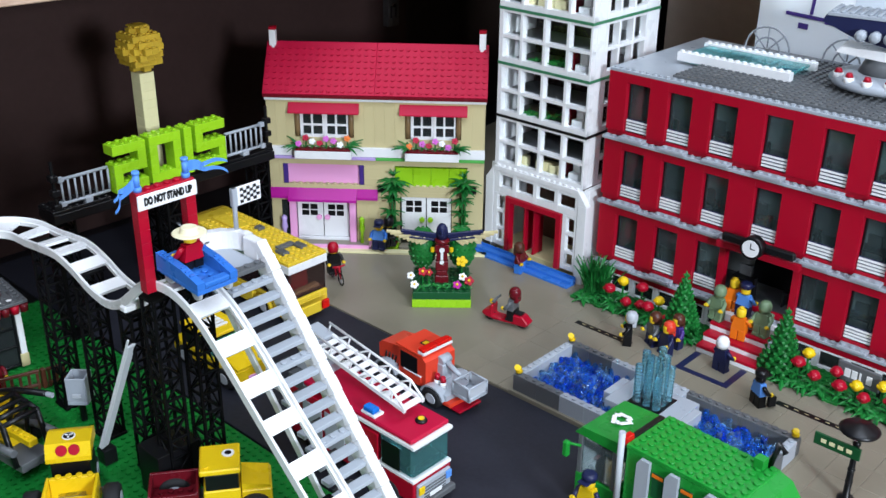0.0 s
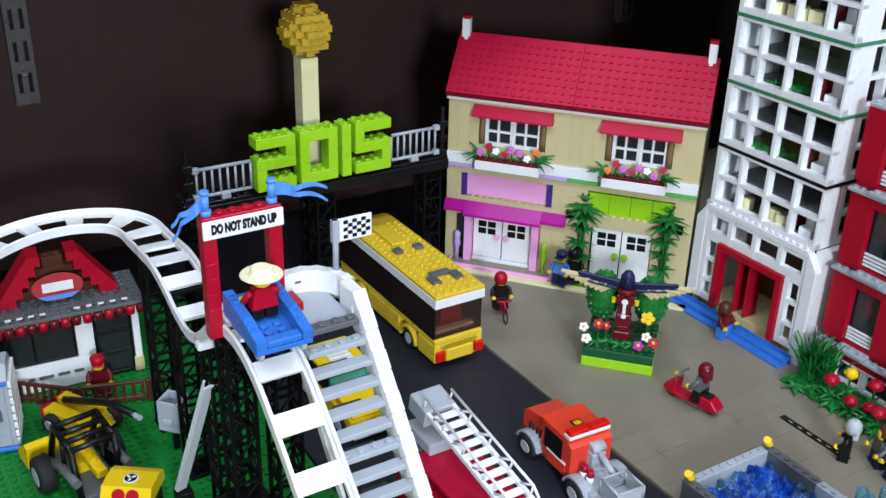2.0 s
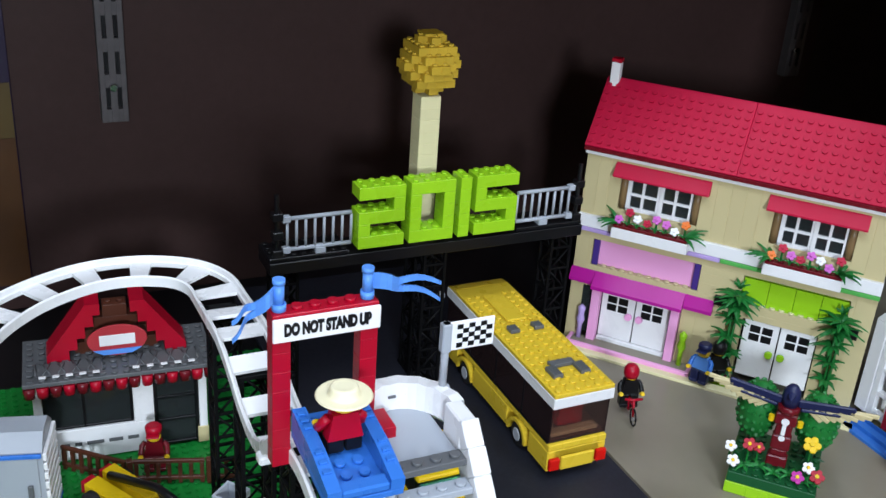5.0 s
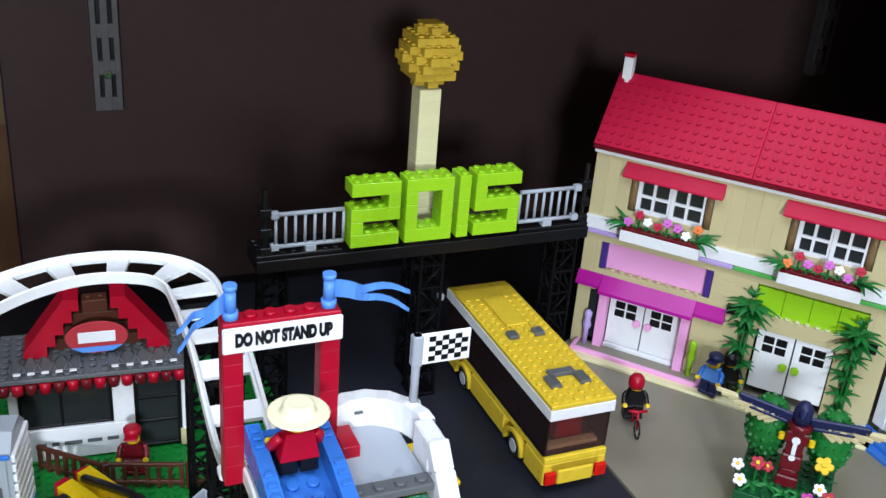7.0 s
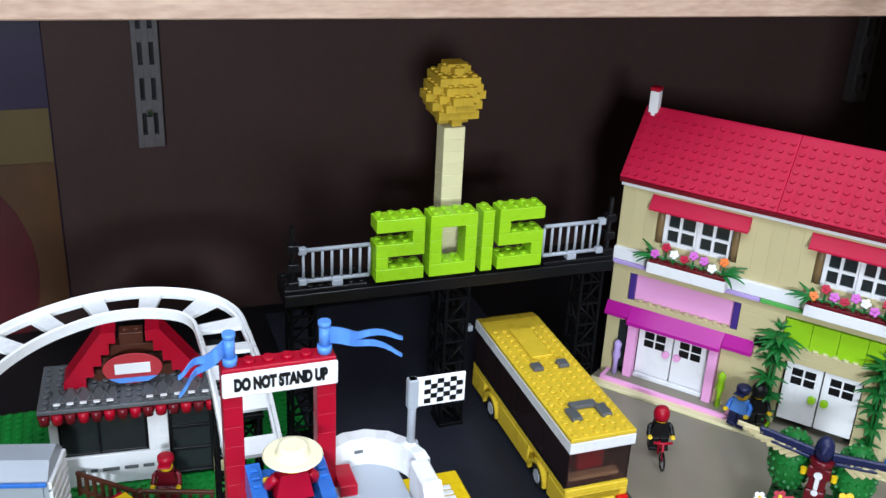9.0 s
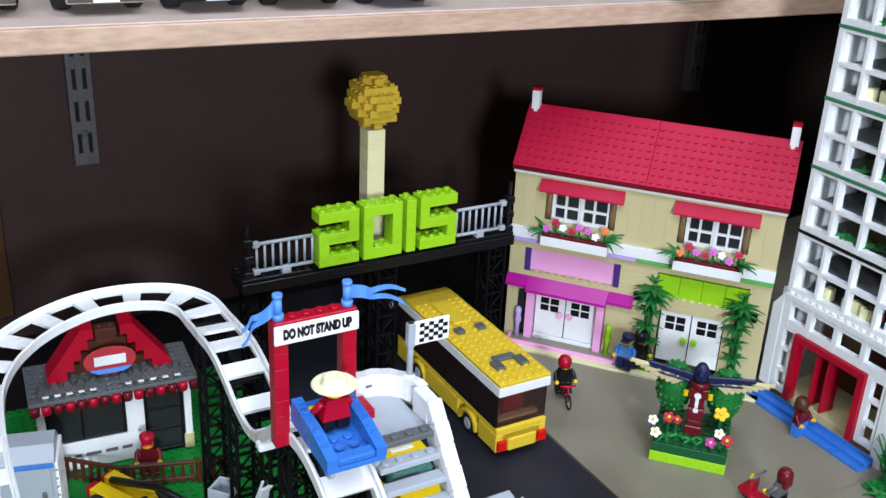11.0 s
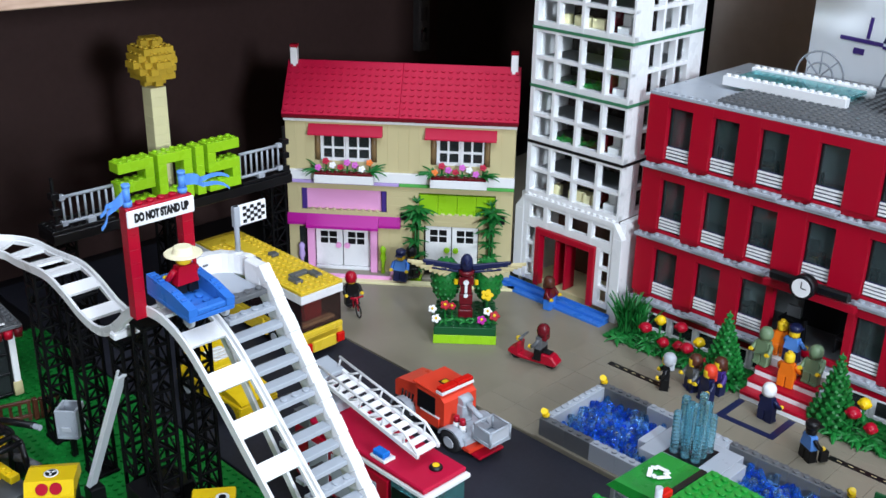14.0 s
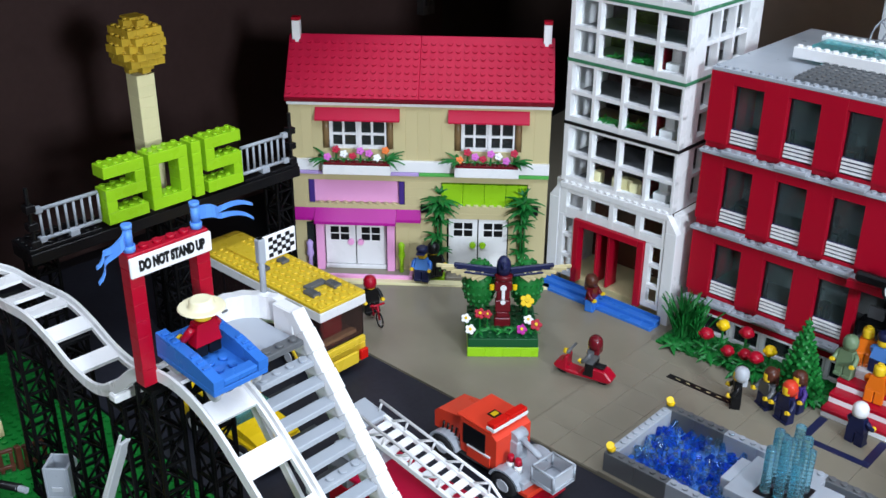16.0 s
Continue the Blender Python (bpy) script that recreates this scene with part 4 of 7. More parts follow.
def coaster():
    c = thing("roller_coaster", TOWN.copy(), "white toy roller coaster track on black lattice legs", "roller coaster")
    n = len(path)
    frames = []
    for i, p in enumerate(path):
        d = (path[min(i + 1, n - 1)] - path[max(i - 1, 0)]).normalized()
        side = Vector((d.x, d.y, 0)).cross(Vector((0, 0, 1))).normalized()
        frames.append((p, side, side.cross(d)))
    for sgn in (-1, 1):
        bm = nb()
        prev = None
        prof = [(0.0126, -0.0035), (0.0162, -0.0035), (0.0162, 0.0032), (0.0151, 0.0040), (0.0141, 0.0032), (0.0139, 0.0), (0.0126, -0.0003)]
        for p, s, u in frames:
            ring = [bm.verts.new(p + s * (sgn * a) + u * b) for a, b in prof]
            if prev:
                for k in range(len(prof)):
                    bm.faces.new((prev[k], prev[(k + 1) % len(prof)], ring[(k + 1) % len(prof)], ring[k]))
            prev = ring
        bmesh.ops.recalc_face_normals(bm, faces=bm.faces[:])
        part("rail", bm, WHITE, c)
    acc = 0.0
    for i in range(1, n):
        acc += (path[i] - path[i - 1]).length
        if acc >= 0.0300:
            acc = 0.0
            j0, j1 = max(0, i - 3), i
            bm = nb()
            a = frames[j0]; b = frames[j1]
            vs = []
            for p, s, u in (a, b):
                for zz in (-0.0028, -0.0004):
                    for q in (-0.0128, 0.0128):
                        vs.append(bm.verts.new(p + s * q + u * zz))
            for f in ((2, 3, 7, 6), (0, 4, 5, 1), (0, 1, 3, 2), (4, 6, 7, 5), (0, 2, 6, 4), (1, 5, 7, 3)):
                bm.faces.new([vs[q] for q in f])
            bmesh.ops.recalc_face_normals(bm, faces=bm.faces[:])
            part("tie", bm, WHITE, c)
    for x, y, z in ((-0.345, TV, 0.088), (-0.533, TV, 0.182), (-0.575, 0.379, 0.153), (-0.645, 0.380, 0.164), (-0.715, 0.380, 0.164)):
        lattice(c, x, y, 0.0005, z, 0.0165, "support")
    part("pad", box(nb(), -0.556, -0.526, TV - 0.020, TV + 0.020, 0.0005, 0.045), BLACK, c)
    # connector under the arch
    part("connector", box(nb(), -0.561, -0.553, TV - 0.0165, TV + 0.0205, 0.1630, 0.1680, 0.001), WHITE, c)
    # arch with notice board
    a = thing("notice_arch", town(-0.508, TV, 0.0050), "red brick arch with a white notice board and blue flags", "toy arch")
    for q in (-0.0235, 0.0155):
        z = 0.1950
        p = part("post", box(nb(), -0.0041, 0.0041, q - 0.0001, q + 0.0081, z, z + B, 0.0002), RED, a)
        while z < 0.2525:
            z += B
            part("brick", box(nb(), -0.004, 0.004, q, q + 0.008, z, min(z + B, 0.262), 0.0002), RED, p)
    bm = nb(); box(bm, -0.0045, 0.0045, -0.0235, 0.0235, 0.2622, 0.2710); studs(bm, -0.004, 0.004, -0.0235, 0.0235, 0.2710)
    part("crossbar", bm, RED, a)
    part("foot", box(nb(), -0.004, 0.012, 0.0237, 0.0315, 0.2000, 0.2096), RED, a)
    sg = part("notice_board", box(nb(), 0.0047, 0.0065, -0.0238, 0.0238, 0.2588, 0.2698, 0.0006), WHITE, a)
    words("notice_text", "DO NOT STAND UP", 0.0056, BLACK, sg, pose(0.0067, 0, 0.2645, 0, 0, 90) @ Matrix.Diagonal((0.75, 1, 1.30, 1)), "heavy black capital lettering", 0.070)
    for y, dirn, lift in ((-0.0195, -1, -0.55), (0.0195, 1, -0.30)):
        fl = part("flag_pole", cyl(cyl(cyl(nb(), 0, y, 0.2712, 0.2745, 0.0031, 0.0031, 14), 0, y, 0.2745, 0.2835, 0.0023, 0.0023, 14), 0, y, 0.2835, 0.2857, 0.0027, 0.0027, 14), FLAGBLUE, a)
        bm = nb()
        for tail in (-1, 1):
            prev = None
            for i in range(13):
                s = i / 12
                spread = max(0.0, s - 0.4) * 0.0055 * tail
                y1 = y + dirn * (0.002 + (0.030 if dirn > 0 else 0.019) * s)
                x1 = 0.0035 * math.sin(s * 9) + 0.004 * s
                zc = 0.2790 + lift * 0.020 * s + 0.0018 * math.sin(s * 10) + spread
                hh = 0.0036 * (1 - 0.72 * max(0, s - 0.25))
                z1, z2 = (zc, zc + hh) if tail > 0 else (zc - hh, zc)
                ring = [bm.verts.new((x1 - 0.0006, y1, z1)), bm.verts.new((x1 + 0.0006, y1, z1)), bm.verts.new((x1 + 0.0006, y1, z2)), bm.verts.new((x1 - 0.0006, y1, z2))]
                if prev:
                    for k in range(4):
                        bm.faces.new((prev[k], prev[(k + 1) % 4], ring[(k + 1) % 4], ring[k]))
                else:
                    bm.faces.new(ring)
                prev = ring
            bm.faces.new(prev[::-1])
        bmesh.ops.recalc_face_normals(bm, faces=bm.faces[:])
        part("pennant", bm, FLAGBLUE, fl)


coaster()


def stairs():
    s = thing("coaster_stairs", TOWN.copy(), "grey toy stairs with a white stepped side beside the coaster", "toy stairs")
    y0, y1 = 0.3945, 0.4305
    N = 20
    for i in range(N):
        u, z = -0.4693 + 0.0080 * i, 0.2098 - 0.0096 * i
        bm = nb(); box(bm, u - 0.0085, u, y0, y1, z - 0.0036, z)
        if i in (0, 1, 6, 11, 16):
            studs(bm, u - 0.0080, u, y0, y1, z)
        part("tread", bm, DKGREY if i == 0 else GREY, s)
        if i % 2 == 0 and i > 0:
            part("riser_block", box(nb(), u - 0.0155, u - 0.0088, y0 + 0.009, y1 - 0.009, z - 0.0075, z - 0.0038), DKGREY, s)
    # white sides in overlapping tiles
    slope = math.degrees(math.atan2(0.0096, 0.0080))
    L = math.hypot(0.0096, 0.0080)
    for i in range(N + 1):
        u, z = -0.4790 + 0.0080 * i, 0.2235 - 0.0096 * i
        bm = nb(); m = pose(u, 0, z, 0, slope, 0)
        box(bm, 0.0, L, y1 + 0.0001, y1 + 0.0088, -0.006, 0.0016 if i % 2 else 0.0009, 0.0006, m)
        part("side_tile", bm, WHITE, s)
    bm = nb(); prism(bm, [(-0.480, 0.2185), (-0.480, 0.2000), (-0.315, 0.0020), (-0.302, 0.0020)], y1 + 0.0008, y1 + 0.0080)
    part("side_panel", bm, WHITE, s)
    bm = nb(); prism(bm, [(-0.478, 0.2040), (-0.478, 0.1950), (-0.318, 0.0030), (-0.310, 0.0030)], y0 - 0.0025, y0 - 0.0004)
    part("inner_stringer", bm, WHITE, s)
    # landing with a rounded white wall
    part("landing", box(nb(), -0.524, -0.4782, y0 - 0.001, y1 - 0.001, 0.2040, 0.2090), GREY, s, "light grey landing")
    cx, cy, R = -0.494, 0.4130, 0.0265
    bm = nb()
    prev = None
    for i in range(15):
        a = math.radians(-70 + i * 160 / 14)
        # rounded wall from the arch foot over the far end to the stair side
        ax, ay = cx - R * math.cos(a) * 1.1, cy + R * math.sin(a)
        bx, by = cx - (R - 0.006) * math.cos(a) * 1.1, cy + (R - 0.006) * math.sin(a)
        top = 0.2232 + (0.0006 if i % 2 else 0)
        ring = [bm.verts.new((ax, ay, 0.203)), bm.verts.new((ax, ay, top)), bm.verts.new((bx, by, top)), bm.verts.new((bx, by, 0.2091))]
        if prev:
            for k in range(4):
                bm.faces.new((prev[k], prev[(k + 1) % 4], ring[(k + 1) % 4], ring[k]))
        prev = ring
    bmesh.ops.recalc_face_normals(bm, faces=bm.faces[:])
    part("landing_wall", bm, WHITE, s)
    part("landing_side", box(nb(), -0.496, -0.4785, y1 + 0.0002, y1 + 0.0085, 0.2030, 0.2228, 0.0008), WHITE, s)
    for k in range(3):
        bm = nb(); bx = cx - 0.0205 * 1.1; box(bm, bx + 0.0002, bx + 0.0012, cy - 0.010 + k * 0.008, cy - 0.006 + k * 0.008, 0.2160, 0.2174)
        part("slit", bm, DKGREY, s)
    for x, y, z in ((-0.522, 0.402, 0.203),):
        lattice(s, x, y, 0.0, z, 0.0165, "support")
    # chequered flag
    f = thing("chequered_flag", town(-0.5085, 0.4350, 0.2200), "black and white chequered flag on a grey pole", "toy flag")
    bm = nb(); cyl(bm, 0, 0, 0, 0.003, 0.0038, 0.0035, 12); cyl(bm, 0, 0, 0.003, 0.0365, 0.0019, 0.0019, 10)
    part("pole", bm, GREY, f)
    fl = part("cloth", box(nb(), -0.0006, 0.0006, 0.0005, 0.0245, 0.0215, 0.0365, 0.0005), WHITE, f, "white flag tile with black checks")
    part("clip", box(nb(), -0.0022, 0.0022, -0.0025, 0.0022, 0.0215, 0.0365, 0.0006), GREY, f)
    k = 0
    for i in range(6):
        for j in range(5):
            if (i + j) % 2 == 0:
                w, h = 0.0030, 0.0024
                bm = nb(); box(bm, 0.00062, 0.00085, 0.0052 + i * w, 0.0052 + (i + 1) * w, 0.0230 + j * h, 0.0230 + (j + 1) * h, 0.00002)
                part("check", bm, BLACK, fl)


stairs()


def wheel(parent, x, y, z, r, w, rim=SILVER, hub=0.55, axis="y"):
    """A treaded tyre with a dished rim; the axle runs along y."""
    m = pose(x, y, z, 90, 0, 0)
    bm = nb(); lathe(bm, [(r * 0.62, -w / 2), (r * 0.90, -w / 2), (r, -w * 0.36), (r, w * 0.36), (r * 0.90, w / 2), (r * 0.62, w / 2)], 20, m)
    t = part("wheel", bm, RUBBER, parent)
    bm = nb(); lathe(bm, [(r * hub, -w / 2 - 0.0004), (r * hub * 0.8, -w / 2 - 0.0008), (r * 0.2, -w * 0.45), (r * 0.2, w * 0.45), (r * hub * 0.8, w / 2 + 0.0008), (r * hub, w / 2 + 0.0004)], 16, m)
    part("rim", bm, rim, t)
    return t


def bus():
    # x along the road, tail at the positive end
    b = thing("toy_bus", town(-0.6755, 0.6370, 0), "yellow toy bus with white band and dark windows on the road", "bus")
    X0, X1, Y0, Y1 = -0.190, 0.0, -0.0255, 0.0255
    bm = nb()
    for a, c in ((X0 + 0.002, X0 + 0.030), (X0 + 0.062, X1 - 0.066), (X1 - 0.030, X1)):
        box(bm, a, c, Y0, Y1, 0.008, 0.026, 0.0008)
    box(bm, X0 + 0.002, X1, Y0 + 0.006, Y1 - 0.006, 0.008, 0.026); box(bm, X0 + 0.002, X1, Y0, Y1, 0.0262, 0.0315, 0.0006)
    part("body", bm, BUSYELLOW, b)
    part("chassis", box(nb(), X0 + 0.006, X1 - 0.004, Y0 + 0.007, Y1 - 0.007, 0.0040, 0.0078), BLACK, b)
    part("stripe", box(nb(), X0 + 0.004, X1 - 0.003, Y0 - 0.0004, Y1 + 0.0004, 0.0316, 0.0330), BLACK, b)
    smoked = clear("bus_smoked_glass", (0.035, 0.02, 0.02), 0.05, 0.45)
    for y in (Y0 + 0.0005, Y1 - 0.0017):
        part("side_window", box(nb(), X0 + 0.004, X1 - 0.002, y, y + 0.0012, 0.0332, 0.0640), smoked, b, "dark smoked side window")
    part("front_window", box(nb(), X0 + 0.004, X0 + 0.0052, Y0 + 0.0018, Y1 - 0.0018, 0.0332, 0.0640), smoked, b, "dark smoked front window")
    pane = part("rear_window", box(nb(), X1 - 0.0032, X1 - 0.002, Y0 + 0.0018, Y1 - 0.0018, 0.0332, 0.0640), clear("bus_brown_glass", (0.24, 0.15, 0.13), 0.03, 0.92), b, "clear brownish rear window")
    pane.visible_shadow = False
    part("cabin_floor", box(nb(), X0 + 0.006, X1 - 0.004, Y0 + 0.002, Y1 - 0.002, 0.0332, 0.0345), BROWN, b)
    part("rear_bench", box(nb(), X1 - 0.013, X1 - 0.0060, Y0 + 0.003, Y1 - 0.006, 0.0346, 0.0380), TAN, b)
    part("seat", box(nb(), X1 - 0.024, X1 - 0.016, -0.010, 0.012, 0.0346, 0.0560, 0.001), RED, b, "red seat back")
    for xs in (X1 - 0.046, X1 - 0.092, X1 - 0.138):
        for y in (Y0 + 0.0002, Y1 - 0.0012):
            part("pillar", box(nb(), xs, xs + 0.0014, y, y + 0.001, 0.0334, 0.0638), BLACK, b)
    part("white_band", box(nb(), X0 + 0.002, X1 + 0.0008, Y0 - 0.0006, Y1 + 0.0006, 0.0642, 0.0730), WHITE, b)
    bm = nb(); box(bm, X0 + 0.016, X1 + 0.0004, Y0 - 0.0004, Y1 + 0.0004, 0.0732, 0.0765)
    studs(bm, X0 + 0.030, X1, Y0, Y1, 0.0765)
    prism(bm, [(X0 + 0.0158, 0.0734), (X0 + 0.0158, 0.0765), (X0 + 0.006, 0.0750), (X0 + 0.002, 0.0734)], Y0, Y1)
    rf = part("roof", bm, BUSYELLOW, b)
    part("roof_panel", box(nb(), X0 + 0.036, X0 + 0.082, -0.009, 0.009, 0.0768, 0.0790), BUSYELLOW, rf, "flat roof hatch panel")
    for xs, y in ((X0 + 0.096, -0.011), (X0 + 0.096, 0.011), (X1 - 0.026, -0.012), (X1 - 0.026, 0.012)):
        bm = nb(); q = 0.009 if xs < X1 - 0.05 else 0.014
        box(bm, xs - q / 2, xs + q / 2, y - 0.0042, y + 0.0042, 0.0768, 0.0800)
        for k in range(4):
            box(bm, xs - q / 2 + 0.0005, xs + q / 2 - 0.0005, y - 0.0038 + k * 0.002, y - 0.0028 + k * 0.002, 0.0800, 0.0806, 0.0001)
        part("roof_vent", bm, DKGREY, rf, "dark grey ribbed roof vent")
    part("roof_vent", box(nb(), X1 - 0.040, X1 - 0.033, -0.0105, 0.0105, 0.0768, 0.0800), DKGREY, rf, "dark grey ribbed roof vent")
    for x in (X0 + 0.046, X1 - 0.048):
        for y, s in ((Y0 - 0.0002, -1), (Y1 + 0.0002, 1)):
            bm = nb()
            prev = None
            for i in range(11):
                a = math.radians(i * 18)
                ring = []
                for rr in (0.0125, 0.0152):
                    for yy in (y - s * 0.006, y + s * 0.0012):
                        ring.append(bm.verts.new((x + rr * math.cos(a), yy, 0.0095 + rr * math.sin(a))))
                if prev:
                    for p0, p1 in ((0, 1), (1, 3), (3, 2), (2, 0)):
                        bm.faces.new((prev[p0], prev[p1], ring[p1], ring[p0]))
                prev = ring
            bmesh.ops.recalc_face_normals(bm, faces=bm.faces[:])
            part("wheel_arch", bm, BUSYELLOW, b)
            wheel(b, x, y - s * 0.0045, 0.0105, 0.0105, 0.008)
    for y in (Y0 + 0.005, Y1 - 0.005):
        part("tail_light", box(nb(), X1 + 0.0002, X1 + 0.004, y - 0.0045, y + 0.0045, 0.0105, 0.0205, 0.0008), REDLENS, b, "clear red tail light")
    part("bumper", box(nb(), X1 + 0.0002, X1 + 0.003, Y0 + 0.011, Y1 - 0.011, 0.009, 0.021, 0.001), BUSYELLOW, b)
    part("mirror", box(nb(), X0 - 0.002, X0 + 0.004, Y0 - 0.009, Y0 - 0.003, 0.062, 0.068, 0.001), GREY, b)


bus()

# ---- fountain pool ----


def pool():
    p = thing("fountain_pool", town(-0.4310, 0.6810, 0.0006), "grey brick fountain pool with clear blue pieces and aqua columns", "toy fountain")
    W, D, H = 0.246, 0.092, 0.0192
    rng = random.Random(2)
    def course(x0, x1, y0, y1, along):
        n = round(((x1 - x0) if along == "x" else (y1 - y0)) / 0.026)
        for i in range(n):
            q = GREY if rng.random() < 0.45 else DKGREY
            bm = nb()
            if along == "x":
                a, b = x0 + (x1 - x0) * i / n, x0 + (x1 - x0) * (i + 1) / n
                box(bm, a, b, y0, y1, 0.0, H); studs(bm, a, b, y0, y1, H)
            else:
                a, b = y0 + (y1 - y0) * i / n, y0 + (y1 - y0) * (i + 1) / n
                box(bm, x0, x1, a, b, 0.0, H); studs(bm, x0, x1, a, b, H)
            part("brick", bm, q, p)
    course(0, W, 0, 0.008, "x"); course(0, W, D - 0.008, D, "x")
    course(0, 0.008, 0.008, D - 0.008, "y"); course(W - 0.008, W, 0.008, D - 0.008, "y")
    part("bottom", box(nb(), 0.008, W - 0.008, 0.008, D - 0.008, 0.0, 0.004), FLAGBLUE, p)
    bm = nb()
    for i in range(46):
        for j in range(14):
            x, y = 0.0105 + i * 0.0053 + rng.uniform(-0.001, 0.001), 0.0110 + j * 0.0057 + rng.uniform(-0.001, 0.001)
            if x < W - 0.010 and y < D - 0.010:
                cyl(bm, 0, 0, 0, rng.uniform(0.006, 0.0105), 0.0027, 0.0024, 7, pose(x, y, 0.0045, rng.uniform(-50, 50), rng.uniform(-50, 50), 0))
    bm.faces.ensure_lookup_table()
    for i in range(0, len(bm.faces), 9):
        k = rng.choice((0, 0, 1, 1, 2))
        for f in bm.faces[i:i + 9]:
            f.material_index = k
    w = part("water", bm, [WATER, PALEWATER, DEEPWATER], p, "heap of clear blue round pieces")
    w["kind"] = "stuff"
    # stepped centre
    cx, cy = 0.122, 0.050
    c = part("centre_base", box(nb(), cx - 0.034, cx + 0.034, cy - 0.026, cy + 0.026, 0.0042, 0.0200), GREY, p, "light grey stepped fountain base")
    for a0, a1, b0, b1 in ((-0.042, -0.0342, -0.016, 0.016), (0.0342, 0.042, -0.016, 0.016), (-0.016, 0.016, 0.0262, 0.034), (-0.016, 0.016, -0.034, -0.0262)):
        part("base_step", box(nb(), cx + a0, cx + a1, cy + b0, cy + b1, 0.0042, 0.0200), GREY, c)
    part("well", box(nb(), cx - 0.0165, cx + 0.0165, cy - 0.0165, cy + 0.0165, 0.0202, 0.0206), BLACK, c)
    for i in range(3):
        for j in range(3):
            x, y = cx - 0.0102 + i * 0.0102, cy - 0.0102 + j * 0.0102
            hgt = 0.047 - 0.009 * ((i in (0, 2)) and (j in (0, 2))) + 0.004 * math.sin(i * 2.3 + j * 3.1)
            prof = []
            z = 0.0
            while z < hgt:
                prof += [(0.0034, z), (0.0039, z + 0.0006), (0.0039, z + 0.0024), (0.0034, z + 0.0030)]
                z += 0.0032
            bm = nb(); lathe(bm, prof, 8, pose(x, y, 0.0207))
            part("water_column", bm, AQUA, c)
    for x, y in ((0.004, 0.004), (0.004, D - 0.004), (W - 0.004, D - 0.004), (W - 0.004, 0.004)):
        bm = nb(); cyl(bm, x, y, H + 0.0018, H + 0.004, 0.0034, 0.0034, 10)
        cyl(bm, 0, 0, 0, 0.007, 0.0022, 0.0030, 10, pose(x - 0.002, y - 0.001, H + 0.006, 50, 30, 20)); cyl(bm, x, y, H + 0.003, H + 0.0075, 0.0022, 0.0022, 8)
        part("spout", bm, YELLOW, p, "yellow tap-shaped spout")
    part("plinth", box(nb(), -0.003, W + 0.003, -0.003, D + 0.003, -0.0005, 0.0022), PLAZA, p)


pool()

# ---- toy figures: each one plain moulded shape ----


